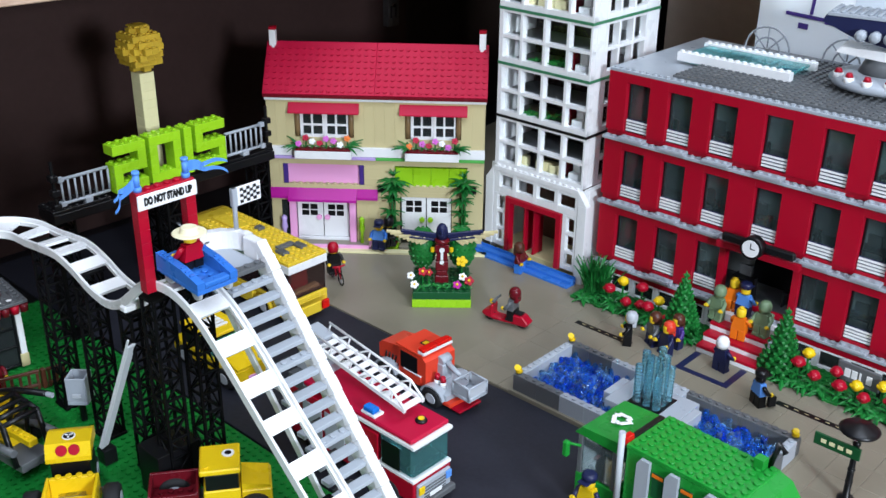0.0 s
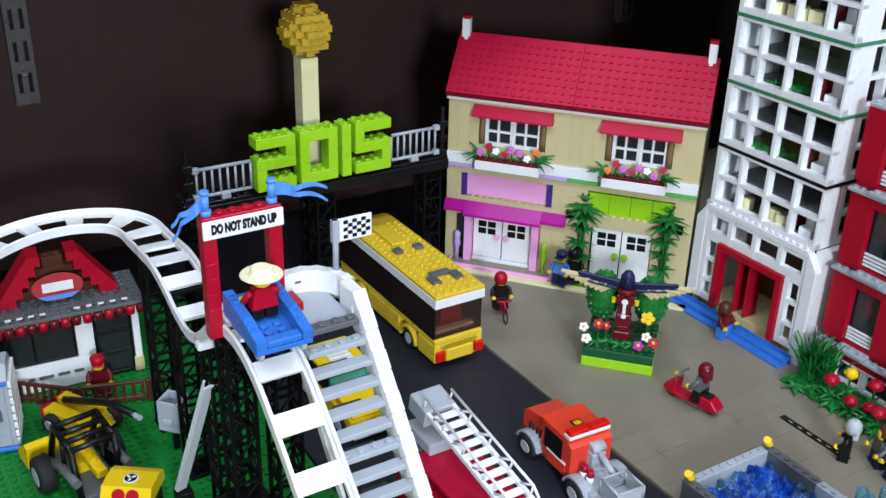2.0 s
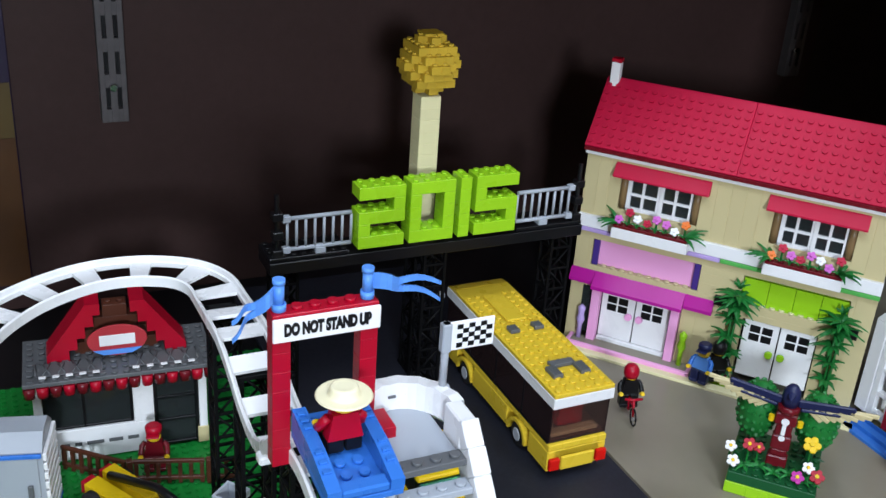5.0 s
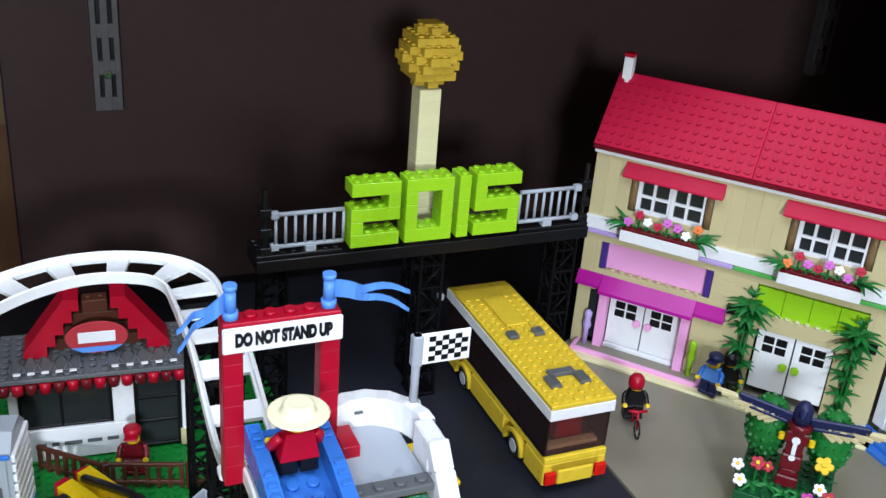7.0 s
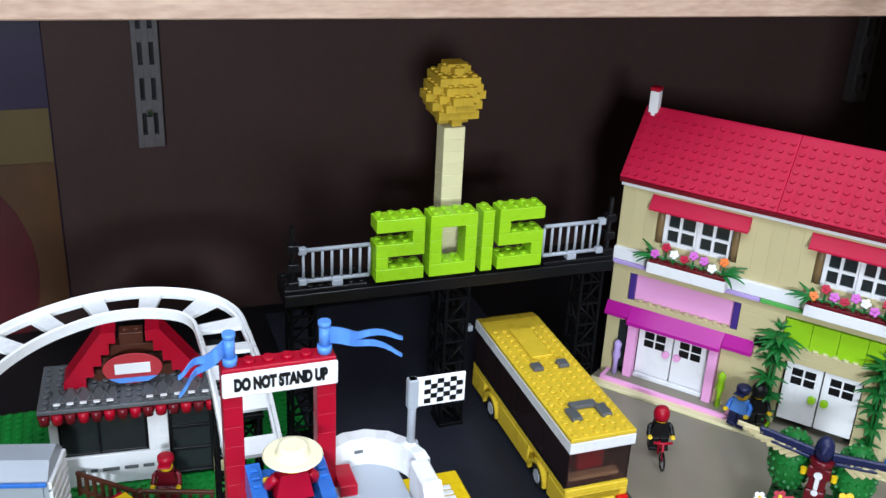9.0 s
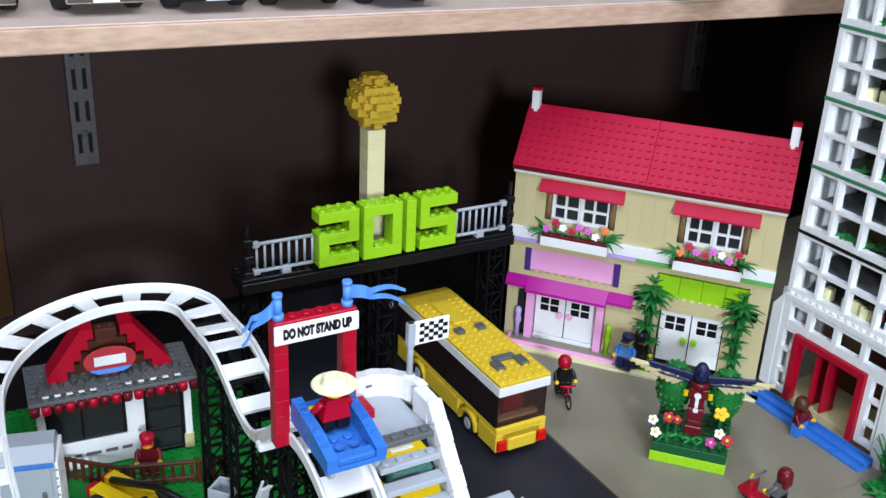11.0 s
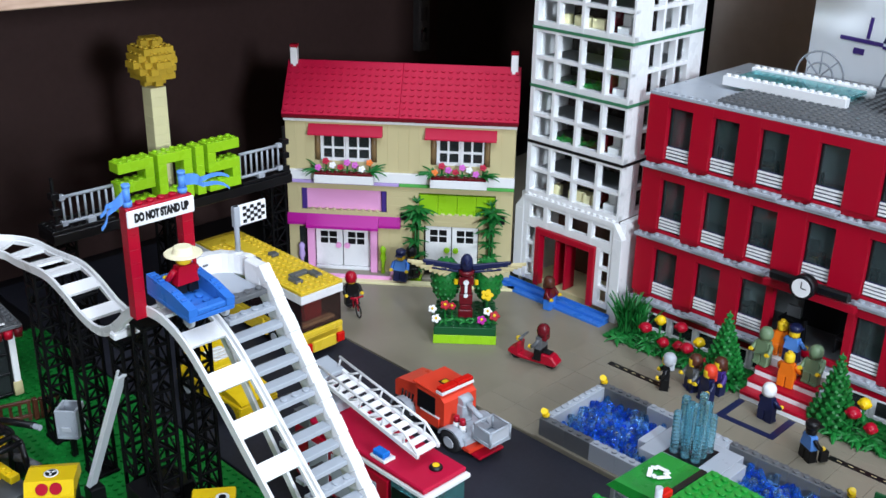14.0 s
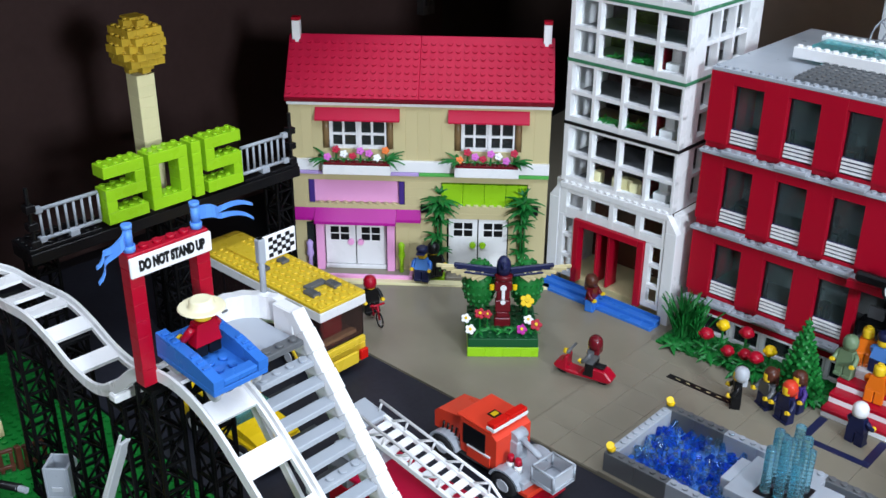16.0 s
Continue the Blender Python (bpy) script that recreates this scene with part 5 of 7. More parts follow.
def figure(m, label, legs, torso, head=None, hat=None, style="cap", arms=None, sit=False, group="toy figures", extra=None):
    mats = [legs, torso, head or SKIN, hat or BLACK, arms or torso, SKIN]
    bm = nb()
    def mark(k0, idx):
        bm.faces.ensure_lookup_table()
        for f in bm.faces[k0:]:
            f.material_index = idx
    zt = 0.0128
    k = 0
    if sit:
        for y in (-0.0041, 0.0041):
            box(bm, -0.003, 0.013, y - 0.0037, y + 0.0037, 0.0050, 0.0118, 0.0006)
        zt = 0.0118
    else:
        for y in (-0.0041, 0.0041):
            box(bm, -0.0038, 0.0040, y - 0.0037, y + 0.0037, 0.0, 0.0118, 0.0006)
            box(bm, 0.0040, 0.0052, y - 0.0037, y + 0.0037, 0.0, 0.0030, 0.0004)
        box(bm, -0.0036, 0.0036, -0.0078, 0.0078, 0.0105, 0.0130, 0.0005)
    mark(0, 0)
    k = len(bm.faces)
    vs = [bm.verts.new(p) for p in ((-0.0036, -0.0078, zt), (0.0036, -0.0078, zt), (0.0036, 0.0078, zt), (-0.0036, 0.0078, zt), (-0.0032, -0.0055, zt + 0.0122), (0.0032, -0.0055, zt + 0.0122), (0.0032, 0.0055, zt + 0.0122), (-0.0032, 0.0055, zt + 0.0122))]
    for f in ((3, 2, 1, 0), (4, 5, 6, 7), (0, 1, 5, 4), (1, 2, 6, 5), (2, 3, 7, 6), (3, 0, 4, 7)):
        bm.faces.new([vs[q] for q in f])
    mark(k, 1)
    k = len(bm.faces)
    for s in (-1, 1):
        tube(bm, [(0.0, s * 0.0064, zt + 0.0102), (0.0006, s * 0.0088, zt + 0.0075), (0.0035, s * 0.0094, zt + 0.0035), (0.0062, s * 0.0092, zt + 0.0018)], 0.0021, 7)
    mark(k, 4)
    k = len(bm.faces)
    for s in (-1, 1):
        cyl(bm, 0, 0, 0, 0.0034, 0.0022, 0.0018, 8, pose(0.0058, s * 0.0092, zt + 0.0015, 0, 70, 0))
    mark(k, 5)
    k = len(bm.faces)
    zh = zt + 0.0125
    lathe(bm, [(0.0030, zh), (0.0047, zh + 0.0010), (0.0050, zh + 0.0028), (0.0050, zh + 0.0068), (0.0044, zh + 0.0086), (0.0026, zh + 0.0092)], 12)
    mark(k, 2)
    k = len(bm.faces)
    if style == "cap":
        lathe(bm, [(0.0056, zh + 0.0066), (0.0062, zh + 0.0095), (0.0060, zh + 0.0118), (0.0042, zh + 0.0130)], 12)
        box(bm, 0.0035, 0.0095, -0.0045, 0.0045, zh + 0.0066, zh + 0.0078, 0.0004)
    elif style == "helmet":
        lathe(bm, [(0.0058, zh + 0.0018), (0.0066, zh + 0.0050), (0.0064, zh + 0.0090), (0.0046, zh + 0.0122), (0.0018, zh + 0.0134)], 14, pose(-0.0010, 0, 0))
    elif style == "hair":
        lathe(bm, [(0.0060, zh + 0.0010), (0.0066, zh + 0.0050), (0.0062, zh + 0.0092), (0.0042, zh + 0.0118), (0.0014, zh + 0.0126)], 12, pose(-0.0018, 0, 0))
        box(bm, -0.0072, -0.0020, -0.0052, 0.0052, zh - 0.0040, zh + 0.0060, 0.0012)
    elif style == "brim":
        lathe(bm, [(0.0050, zh + 0.0064), (0.0116, zh + 0.0066), (0.0122, zh + 0.0071), (0.0117, zh + 0.0077), (0.0112, zh + 0.0077), (0.0078, zh + 0.0074), (0.0071, zh + 0.0075), (0.0066, zh + 0.0079), (0.0061, zh + 0.0108), (0.0057, zh + 0.0116), (0.0048, zh + 0.0119), (0.0040, zh + 0.0117), (0.0020, zh + 0.0118)], 24)
    elif style == "stud":
        cyl(bm, 0, 0, zh + 0.0090, zh + 0.0108, 0.0025, 0.0025, 10)
    mark(k, 3)
    if extra:
        k = len(bm.faces)
        extra(bm, zt)
        mark(k, 3)
    return solid("toy_figure", bm, mats, m, label, "toy figure", group)


def pack(bm, z):
    box(bm, -0.0085, -0.0042, -0.0075, 0.0075, z + 0.001, z + 0.0115, 0.001)


def case(bm, z):
    box(bm, 0.004, 0.012, -0.0125, -0.0085, z - 0.0095, z + 0.001, 0.0006)


G = 0.0006
figure(pose(-0.0720, 1.099, 0.0065, 0, 0, -100), "toy policeman in blue with black cap beside the house", NAVY, FLAGBLUE, SKIN, NAVY, "cap", BLUE)
figure(pose(-0.0610, 1.109, 0.0065, 0, 0, -60), "toy figure in black with a black helmet by the house", BLACK, BLACK, SKIN, BLACK, "helmet")
figure(pose(0.100, 1.062, G, 0, 0, -30), "toy figure in dark red by the blue steps", BLUE, DKRED, BROWN, BROWN, "hair")
figure(town(-0.402, 0.834, G, -150), "toy figure in black robe with grey hair on the plaza", BLACK, BLACK, SKIN, SILVER, "hair")
figure(town(-0.383, 0.850, G, -120), "toy figure in grey jacket with brown hair", NAVY, DKGREY, SKIN, BROWN, "hair")
figure(town(-0.362, 0.842, G, -110), "toy figure in navy with ginger hair by the fountain", NAVY, NAVY, SKIN, ORANGE, "hair")
figure(town(-0.363, 0.862, G, -100), "toy figure in dark blue with dark hair", NAVY, PURPLE, SKIN, BROWN, "hair")
figure(town(-0.306, 0.853, G, 80), "toy figure in dark blue with a white helmet", NAVY, NAVY, WHITE, WHITE, "helmet")
figure(town(-0.250, 0.822, G, 60), "toy officer in black holding a black case", BLACK, FLAGBLUE, BLACK, BLACK, "cap", BLACK, extra=case)

# ---- stairs and figures at the red entrance ----
st = thing("entrance_stairs", town(-0.343, 0.870, G), "white and red striped toy stairs to the red block", "toy stairs")
for i in range(4):
    part("step", box(nb(), 0, 0.071, 0.012 * i, 0.050, 0.0084 * i, 0.0084 * (i + 1) - 0.0034, 0.0003), WHITE, st)
    part("stripe", box(nb(), -0.0003, 0.0713, 0.012 * i - 0.0003, 0.050, 0.0084 * (i + 1) - 0.0033, 0.0084 * (i + 1), 0.0003), RED if i < 3 else WHITE, st, "red step edge" if i < 3 else "")
part("side_cheek", box(nb(), 0.0715, 0.0745, 0.006, 0.050, 0, 0.036), GREY, st)
figure(town(-0.341, 0.902, 0.0262, -100), "toy soldier in sand green with a round helmet", SAND, SAND, SAND, SAND, "helmet")
figure(town(-0.291, 0.902, 0.0262, -95), "toy soldier in sand green with a backpack", SAND, SAND, SAND, SAND, "helmet", extra=pack)
figure(town(-0.311, 0.894, 0.0178, 95), "toy figure in orange overalls on the stairs", BRIGHTORANGE, BRIGHTORANGE, SKIN, SKIN, "stud")
figure(town(-0.318, 0.912, 0.0345, 85), "toy policeman in blue with dark cap at the entrance", NAVY, FLAGBLUE, SKIN, NAVY, "cap")
figure(town(-0.333, 0.917, 0.0345, -70), "toy figure in orange overalls at the entrance", BRIGHTORANGE, BRIGHTORANGE, SKIN, SKIN, "stud")

# ---- planting in front of the red block ----


def grass(u0, u1, v0, v1, seed):
    rng = random.Random(seed)
    bm = nb()
    n = round((u1 - u0) / S)
    for i in range(n):
        a = u0 + (u1 - u0) * i / n
        d = rng.choice((0, 0.002, 0.006))
        box(bm, a, a + (u1 - u0) / n, v0 + d, v1, 0, 0.0032)
        studs(bm, a, a + (u1 - u0) / n, v0 + d, v1, 0.0032, None, 8)
    for i in range(int(n * 1.4)):
        leafy(bm, pose(rng.uniform(u0, u1), v0 + rng.uniform(0.0, 0.016), 0.004), 6, 0.013, 0.006, rng, 18, 0.8)
    return solid("lawn_strip", bm, LEAF, town(0, 0, G), "green studded lawn strip with low leaves", "toy lawn", kind="stuff")


grass(-0.508, -0.347, 0.876, 0.921, 1)
grass(-0.264, -0.06, 0.868, 0.921, 2)


def bush(u, v, h, seed):
    rng = random.Random(seed)
    bm = nb()
    for i in range(60):
        frond(bm, pose(rng.uniform(-0.006, 0.006), rng.uniform(-0.006, 0.006), 0.002, 0, 0, rng.uniform(0, 360)) @ pose(0, 0, 0, 0, -rng.uniform(64, 88), 0), h * rng.uniform(0.7, 1.05), 0.004, 0.25)
    solid("toy_bush", bm, LEAF, town(u, v, 0.0042), "spiky upright green toy bush", "toy bush", "bushes")


bush(-0.494, 0.897, 0.044, 1)
bush(-0.483, 0.905, 0.034, 2)


def pine(u, v, h, r, seed):
    rng = random.Random(seed)
    t = thing("toy_pine", town(u, v, 0.0042), "conical green toy pine tree with scaly branches", "toy tree", "pines")
    bm = nb(); cyl(bm, 0, 0, 0, h * 0.2, 0.005, 0.004, 10)
    part("trunk", bm, DKGREEN, t)
    bm = nb()
    rows = 11
    for i in range(rows):
        s = i / (rows - 1)
        z, rr = h * (0.10 + 0.84 * s), r * (1 - s) + 0.0012
        n = max(4, round(13 * (1 - 0.7 * s)))
        lathe(bm, [(rr * 0.55, z), (rr * 0.80, z + 0.0005), (rr * 0.5, z + h / rows)], 10)
        for k in range(n):
            a = 360 * (k + 0.5 * (i % 2)) / n
            q = pose(0, 0, z, 0, 0, a) @ pose(rr * 0.86, 0, 0.0004, 0, 35, 0)
            cyl(bm, 0, 0, -0.0012, 0.0028, 0.0030 * (1 - 0.45 * s), 0.0015, 6, q)
    part("crown", bm, LEAF, t)


pine(-0.372, 0.886, 0.070, 0.021, 1)
pine(-0.260, 0.885, 0.070, 0.022, 2)


def bloom(u, v, h, mat, seed, big=0.0072):
    rng = random.Random(seed)
    t = thing("toy_flower", town(u, v, 0.0042), ("red" if mat is RED else "yellow") + " toy flower on a green stem", "toy flower", "flowers by the red block")
    bm = nb(); cyl(bm, 0, 0, 0, h, 0.0013, 0.0012, 6); leafy(bm, pose(0, 0, h * 0.35), 4, 0.012, 0.005, rng, 30, 0.7)
    part("stem", bm, LEAF, t)
    bm = nb(); lathe(bm, [(big * 0.35, h - 0.002), (big * 0.80, h), (big, h + 0.0035), (big * 0.84, h + 0.0065), (big * 0.45, h + 0.0082), (big * 0.15, h + 0.0078)], 10)
    for k in range(5):
        cyl(bm, 0, 0, 0, 0.0022, big * 0.42, big * 0.30, 7, pose(0, 0, h + 0.001, 0, 0, 72 * k) @ pose(big * 0.72, 0, 0.002, 0, 32, 0))
    part("blossom", bm, mat, t)


for i, (u, v, h, q) in enumerate(((-0.462, 0.885, 0.018, 0), (-0.452, 0.896, 0.026, 1), (-0.438, 0.882, 0.011, 0), (-0.433, 0.905, 0.022, 0), (-0.425, 0.890, 0.009, 0), (-0.404, 0.893, 0.020, 1), (-0.412, 0.884, 0.014, 0), (-0.386, 0.879, 0.010, 0),
                                  (-0.236, 0.892, 0.025, 1), (-0.240, 0.880, 0.019, 0), (-0.222, 0.878, 0.012, 0), (-0.205, 0.886, 0.020, 0), (-0.196, 0.874, 0.014, 0), (-0.182, 0.878, 0.018, 1), (-0.172, 0.872, 0.012, 0), (-0.150, 0.880, 0.014, 0), (-0.162, 0.890, 0.020, 1))):
    bloom(u, v, h, YELLOW if q else RED, i, 0.0056 if i % 3 else 0.0066)

sg = thing("block_sign", town(-0.188, 0.900, 0.0042, -3), "grey sign slab on black posts before the red block", "toy sign")
for x in (-0.020, 0.020):
    part("post", box(nb(), x - 0.002, x + 0.002, 0, 0.004, 0, 0.016), BLACK, sg)
part("slab", box(nb(), -0.021, 0.021, -0.0035, -0.0005, 0.010, 0.030, 0.001), DKGREY, sg)
for i, w in enumerate((0.006, 0.0055, 0.0022, 0.0055)):
    part("mark", box(nb(), -0.0135 + i * 0.0072, -0.0135 + i * 0.0072 + w, -0.0042, -0.0036, 0.0155, 0.0245, 0.0002), WHITE, sg, "pale bar on the slab")

# inlaid strips in the plaza
for u0, u1, v0, v1, q in ((-0.468, -0.398, 0.831, 0.838, 0), (-0.238, -0.150, 0.834, 0.841, 0), (-0.342, -0.335, 0.826, 0.868, 1), (-0.335, -0.284, 0.826, 0.833, 1), (-0.291, -0.284, 0.833, 0.868, 1)):
    p = part("inlay", box(nb(), u0, u1, v0, v1, 0.0005, 0.0017, 0.0002), BLACK if q == 0 else NAVY, plaza, "dark inlaid tile strip")
    if q == 0:
        k = u0 + 0.008
        while k < u1 - 0.008:
            bm = nb(); box(bm, k, k + 0.0045, v0 + 0.0028, v0 + 0.0036, 0.0017, 0.0019, 0.0001); part("mark", bm, TAN, p); k += 0.010

# ---- totem planter ----


def planter():
    t = thing("totem_planter", pose(0.0118, 0.9956, G, 0, 0, 4.0), "lime and green planter with a winged totem and ball trees", "toy planter")
    h = 0.0325
    bm = nb()
    for i in range(4):
        box(bm, -h + i * 0.01625, -h + (i + 1) * 0.01625, -h, -h + 0.008, 0, 0.0096, 0.0003)
        box(bm, -h + i * 0.01625, -h + (i + 1) * 0.01625, h - 0.008, h, 0, 0.0096, 0.0003)
    box(bm, -h, -h + 0.008, -h + 0.008, h - 0.008, 0, 0.0096); box(bm, h - 0.008, h, -h + 0.008, h - 0.008, 0, 0.0096)
    part("rim", bm, LIME, t)
    bm = nb(); box(bm, -h + 0.0005, h - 0.0005, -h + 0.0005, h - 0.0005, 0.0098, 0.0185); studs(bm, -h, h, -h, h, 0.0185)
    part("bed", bm, DKGREEN, t)
    rng = random.Random(7)
    for x, y in ((-0.0215, 0.008), (0.0225, 0.010)):
        bm = nb(); cyl(bm, x, y, 0.0185, 0.036, 0.0034, 0.0028, 8); leafy(bm, pose(x, y, 0.019), 6, 0.010, 0.005, rng, 30, 0.8)
        tr = part("tree_stem", bm, DKGREEN, t)
        bm = nb()
        prof = []
        for i in range(9):
            a = math.pi * i / 8
            prof.append((0.0145 * math.sin(a) + 0.0006, 0.055 - 0.0235 * math.cos(a)))
        lathe(bm, prof, 14, pose(x, y, 0))
        for i in range(1, 9):
            a = math.pi * i / 9.5
            n = max(4, round(17 * math.sin(a)))
            for k in range(n):
                b = math.tau * (k + 0.5 * (i % 2)) / n
                d = Vector((math.sin(a) * math.cos(b), math.sin(a) * math.sin(b), -math.cos(a)))
                q = Matrix.Translation((x + d.x * 0.0148, y + d.y * 0.0148, 0.055 + d.z * 0.0240)) @ d.to_track_quat("Z", "Y").to_matrix().to_4x4()
                cyl(bm, 0, 0, -0.0012, 0.0016, 0.0024, 0.0014, 6, q)
        part("ball_crown", bm, LEAF, tr)
    bm = nb()
    for i in range(5):
        leafy(bm, pose(-0.022 + 0.011 * i, -0.020 + 0.004 * (i % 2), 0.0190), 6, 0.010, 0.0042, rng, 20, 0.8)
    part("low_leaves", bm, LEAF, t)
    # totem
    bm = nb()
    for z0, z1, w in ((0.0185, 0.028, 0.0075), (0.028, 0.034, 0.0060), (0.034, 0.046, 0.0070), (0.046, 0.056, 0.0060), (0.056, 0.066, 0.0078)):
        box(bm, -w, w, -0.006 - w * 0.6, -0.006 + w * 0.6, z0, z1, 0.0010)
    part("totem_pole", bm, DKRED, t, "carved dark red totem pole")
    bm = nb(); lathe(bm, [(0.0058, 0.072), (0.0068, 0.079), (0.0060, 0.085), (0.0034, 0.089), (0.0010, 0.090)], 12, pose(0, -0.006, 0))
    cyl(bm, 0, 0, 0, 0.007, 0.0035, 0.0008, 8, pose(0, -0.011, 0.083, 100, 0, 0))
    part("totem_head", bm, NAVY, t, "navy bird head")
    bm = nb(); lathe(bm, [(0.0060, 0.0662), (0.0088, 0.069), (0.0080, 0.0725)], 10, pose(0, -0.006, 0)); part("totem_collar", bm, DKRED, t)
    bm = nb(); cyl(bm, 0, 0, 0, 0.0008, 0.0030, 0.0030, 10, pose(0, -0.0110, 0.0600, 90, 0, 0)); box(bm, -0.0015, 0.0015, -0.0117, -0.0108, 0.0480, 0.0570, 0.0002); cyl(bm, 0, 0, 0, 0.0008, 0.0024, 0.0024, 10, pose(0, -0.0106, 0.0450, 90, 0, 0))
    part("totem_badge", bm, WHITE, t, "white totem mark")
    bm = nb()
    for s in (-1, 1):
        cyl(bm, s * 0.0105, -0.009, 0.0575, 0.0620, 0.0022, 0.0022, 8)
    part("totem_claw", bm, YELLOW, t)
    for s in (-1, 1):
        # a dark raised arm with a fringe of tan feathers below it
        m = pose(s * 0.006, -0.006, 0.0730, 0, -s * 7, 0)
        bm = nb(); box(bm, 0, s * 0.040, -0.0016, 0.0016, -0.0010, 0.0055, 0.0010, m); box(bm, s * 0.002, s * 0.030, -0.0020, 0.0012, -0.0040, -0.0012, 0.0008, m)
        w = part("wing", bm, NAVY, t, "dark navy raised wing")
        for k in range(9):
            q = m @ pose(s * (0.008 + 0.0040 * k), -0.0006 * (k % 2), -0.0018 + 0.0004 * k, 0, s * (44 - 5.2 * k), 0)
            bm = nb(); box(bm, 0, s * (0.0125 + 0.0004 * k), -0.0010, 0.0010, -0.0018, 0.0018, 0.0007, q)
            part("feather", bm, TAN, w)
    cols = [WHITE, WHITE, RED, RED, MAGENTA, YELLOW, WHITE, RED]
    for i, (x, y, z, r) in enumerate(((-0.030, -0.028, 0.026, 0.0048), (-0.034, -0.020, 0.033, 0.0045), (-0.021, -0.016, 0.036, 0.0052), (0.030, -0.024, 0.029, 0.0055), (0.017, -0.024, 0.024, 0.0050), (0.022, -0.010, 0.046, 0.0065), (0.023, -0.020, 0.032, 0.0046), (-0.014, -0.014, 0.034, 0.0042))):
        bm = nb(); flower(bm, x, y, z, r, 0, 1, 40)
        f = part("flower", bm, [cols[i], YELLOW], t)
        bm = nb(); cyl(bm, x, y + 0.0015, 0.0190, z, 0.0008, 0.0008, 5); part("stem", bm, LEAF, f)


planter()

# ---- two-wheelers ----


def scooter():
    s = thing("toy_scooter", town(-0.521, 0.7795, G, 192), "red toy motor scooter with a rider on the plaza", "scooter")
    for x in (-0.019, 0.019):
        wheel(s, x, 0, 0.0062, 0.0062, 0.0042, DKGREY)
    bm = nb(); prism(bm, [(0.024, 0.0065), (0.027, 0.009), (0.024, 0.0135), (0.019, 0.0150), (0.0165, 0.021), (0.0135, 0.021), (0.0140, 0.0085), (0.002, 0.0075), (-0.004, 0.0160), (-0.022, 0.0155), (-0.029, 0.0085), (-0.026, 0.0050), (0.012, 0.0042)], -0.0064, 0.0064)
    bmesh.ops.bevel(bm, geom=bm.edges[:], offset=0.0010, segments=1, affect="EDGES")
    part("body", bm, RED, s)
    bm = nb(); tube(bm, [(0.0150, 0, 0.020), (0.0130, 0, 0.0265)], 0.0014); tube(bm, [(0.0125, -0.009, 0.0268), (0.0130, 0, 0.0265), (0.0125, 0.009, 0.0268)], 0.0012); 
    part("handlebar", bm, DKGREY, s)
    part("headlight", cyl(nb(), 0, 0, 0, 0.003, 0.0028, 0.0024, 10, pose(0.0165, 0, 0.0225, 0, 90, 0)), YELLOW, s)
    part("seat", box(nb(), -0.020, -0.004, -0.0040, 0.0040, 0.0161, 0.0178, 0.0008), BLACK, s)
    figure(town(-0.5135, 0.7810, 0.0085, 192), "toy rider in grey with long dark red hair", BLACK, DKGREY, SKIN, DKRED, "hair", sit=False)


scooter()


def bicycle():
    b = thing("toy_bicycle", town(-0.7285, 0.7215, G, -18), "small red toy bicycle with a helmeted rider", "bicycle")
    for x in (-0.0135, 0.0135):
        m = pose(x, 0, 0.0078)
        bm = nb(); tube(bm, [(x + 0.0072 * math.cos(a * math.tau / 18), 0, 0.0080 + 0.0072 * math.sin(a * math.tau / 18)) for a in range(19)], 0.0008, 6)
        w = part("wheel", bm, BLACK, b)
        bm = nb()
        for a in range(6):
            tube(bm, [(x, 0, 0.0080), (x + 0.0068 * math.cos(a * 1.047), 0, 0.0080 + 0.0068 * math.sin(a * 1.047))], 0.0003, 4)
        part("spokes", bm, GREY, w)
    bm = nb()
    for p in ([(-0.0135, 0, 0.008), (0.0, 0, 0.0065), (0.0095, 0, 0.0165), (-0.005, 0, 0.0165), (-0.0135, 0, 0.008)], [(0.0, 0, 0.0065), (-0.006, 0, 0.0195)], [(0.0135, 0, 0.008), (0.0090, 0, 0.0215)], [(0.0085, -0.0075, 0.0222), (0.0090, 0, 0.0215), (0.0085, 0.0075, 0.0222)]):
        tube(bm, p, 0.0011, 6)
    box(bm, -0.0095, -0.0025, -0.0024, 0.0024, 0.0192, 0.0208, 0.0006)
    part("frame", bm, RED, b)
    figure(town(-0.7340, 0.7232, 0.0085, -18), "toy cyclist in black with a red helmet", BLACK, BLACK, SKIN, RED, "helmet")


bicycle()

# ---- coaster car and its rider ----
cc = thing("coaster_car", town(-0.4745, TV, 0.2100, 0) @ pose(0, 0, 0, 0, 4, 0), "blue toy coaster car on the white track", "coaster car")
bm = nb(); box(bm, -0.026, 0.023, -0.0165, 0.0165, 0.0062, 0.0095)
for s in (-1, 1):
    prism(bm, [(-0.026, 0.0097), (0.023, 0.0097), (0.023, 0.0150), (0.004, 0.0190), (-0.026, 0.0205)], s * 0.0105, s * 0.0165)
    for k in range(3):
        box(bm, -0.023 + k * 0.0046, -0.0205 + k * 0.0046, s * 0.0155, s * 0.0118, 0.0200, 0.0213, 0.0002)
        box(bm, 0.002 + k * 0.005, 0.0042 + k * 0.005, s * 0.0155, s * 0.0118, 0.0188 - k * 0.0010, 0.0200 - k * 0.0010, 0.0002)
box(bm, 0.016, 0.023, -0.0104, 0.0104, 0.0097, 0.0138, 0.0008); box(bm, -0.026, -0.021, -0.0104, 0.0104, 0.0097, 0.0170, 0.0008)
studs(bm, -0.002, 0.014, -0.008, 0.008, 0.0096)
part("body", bm, BLUE, cc)
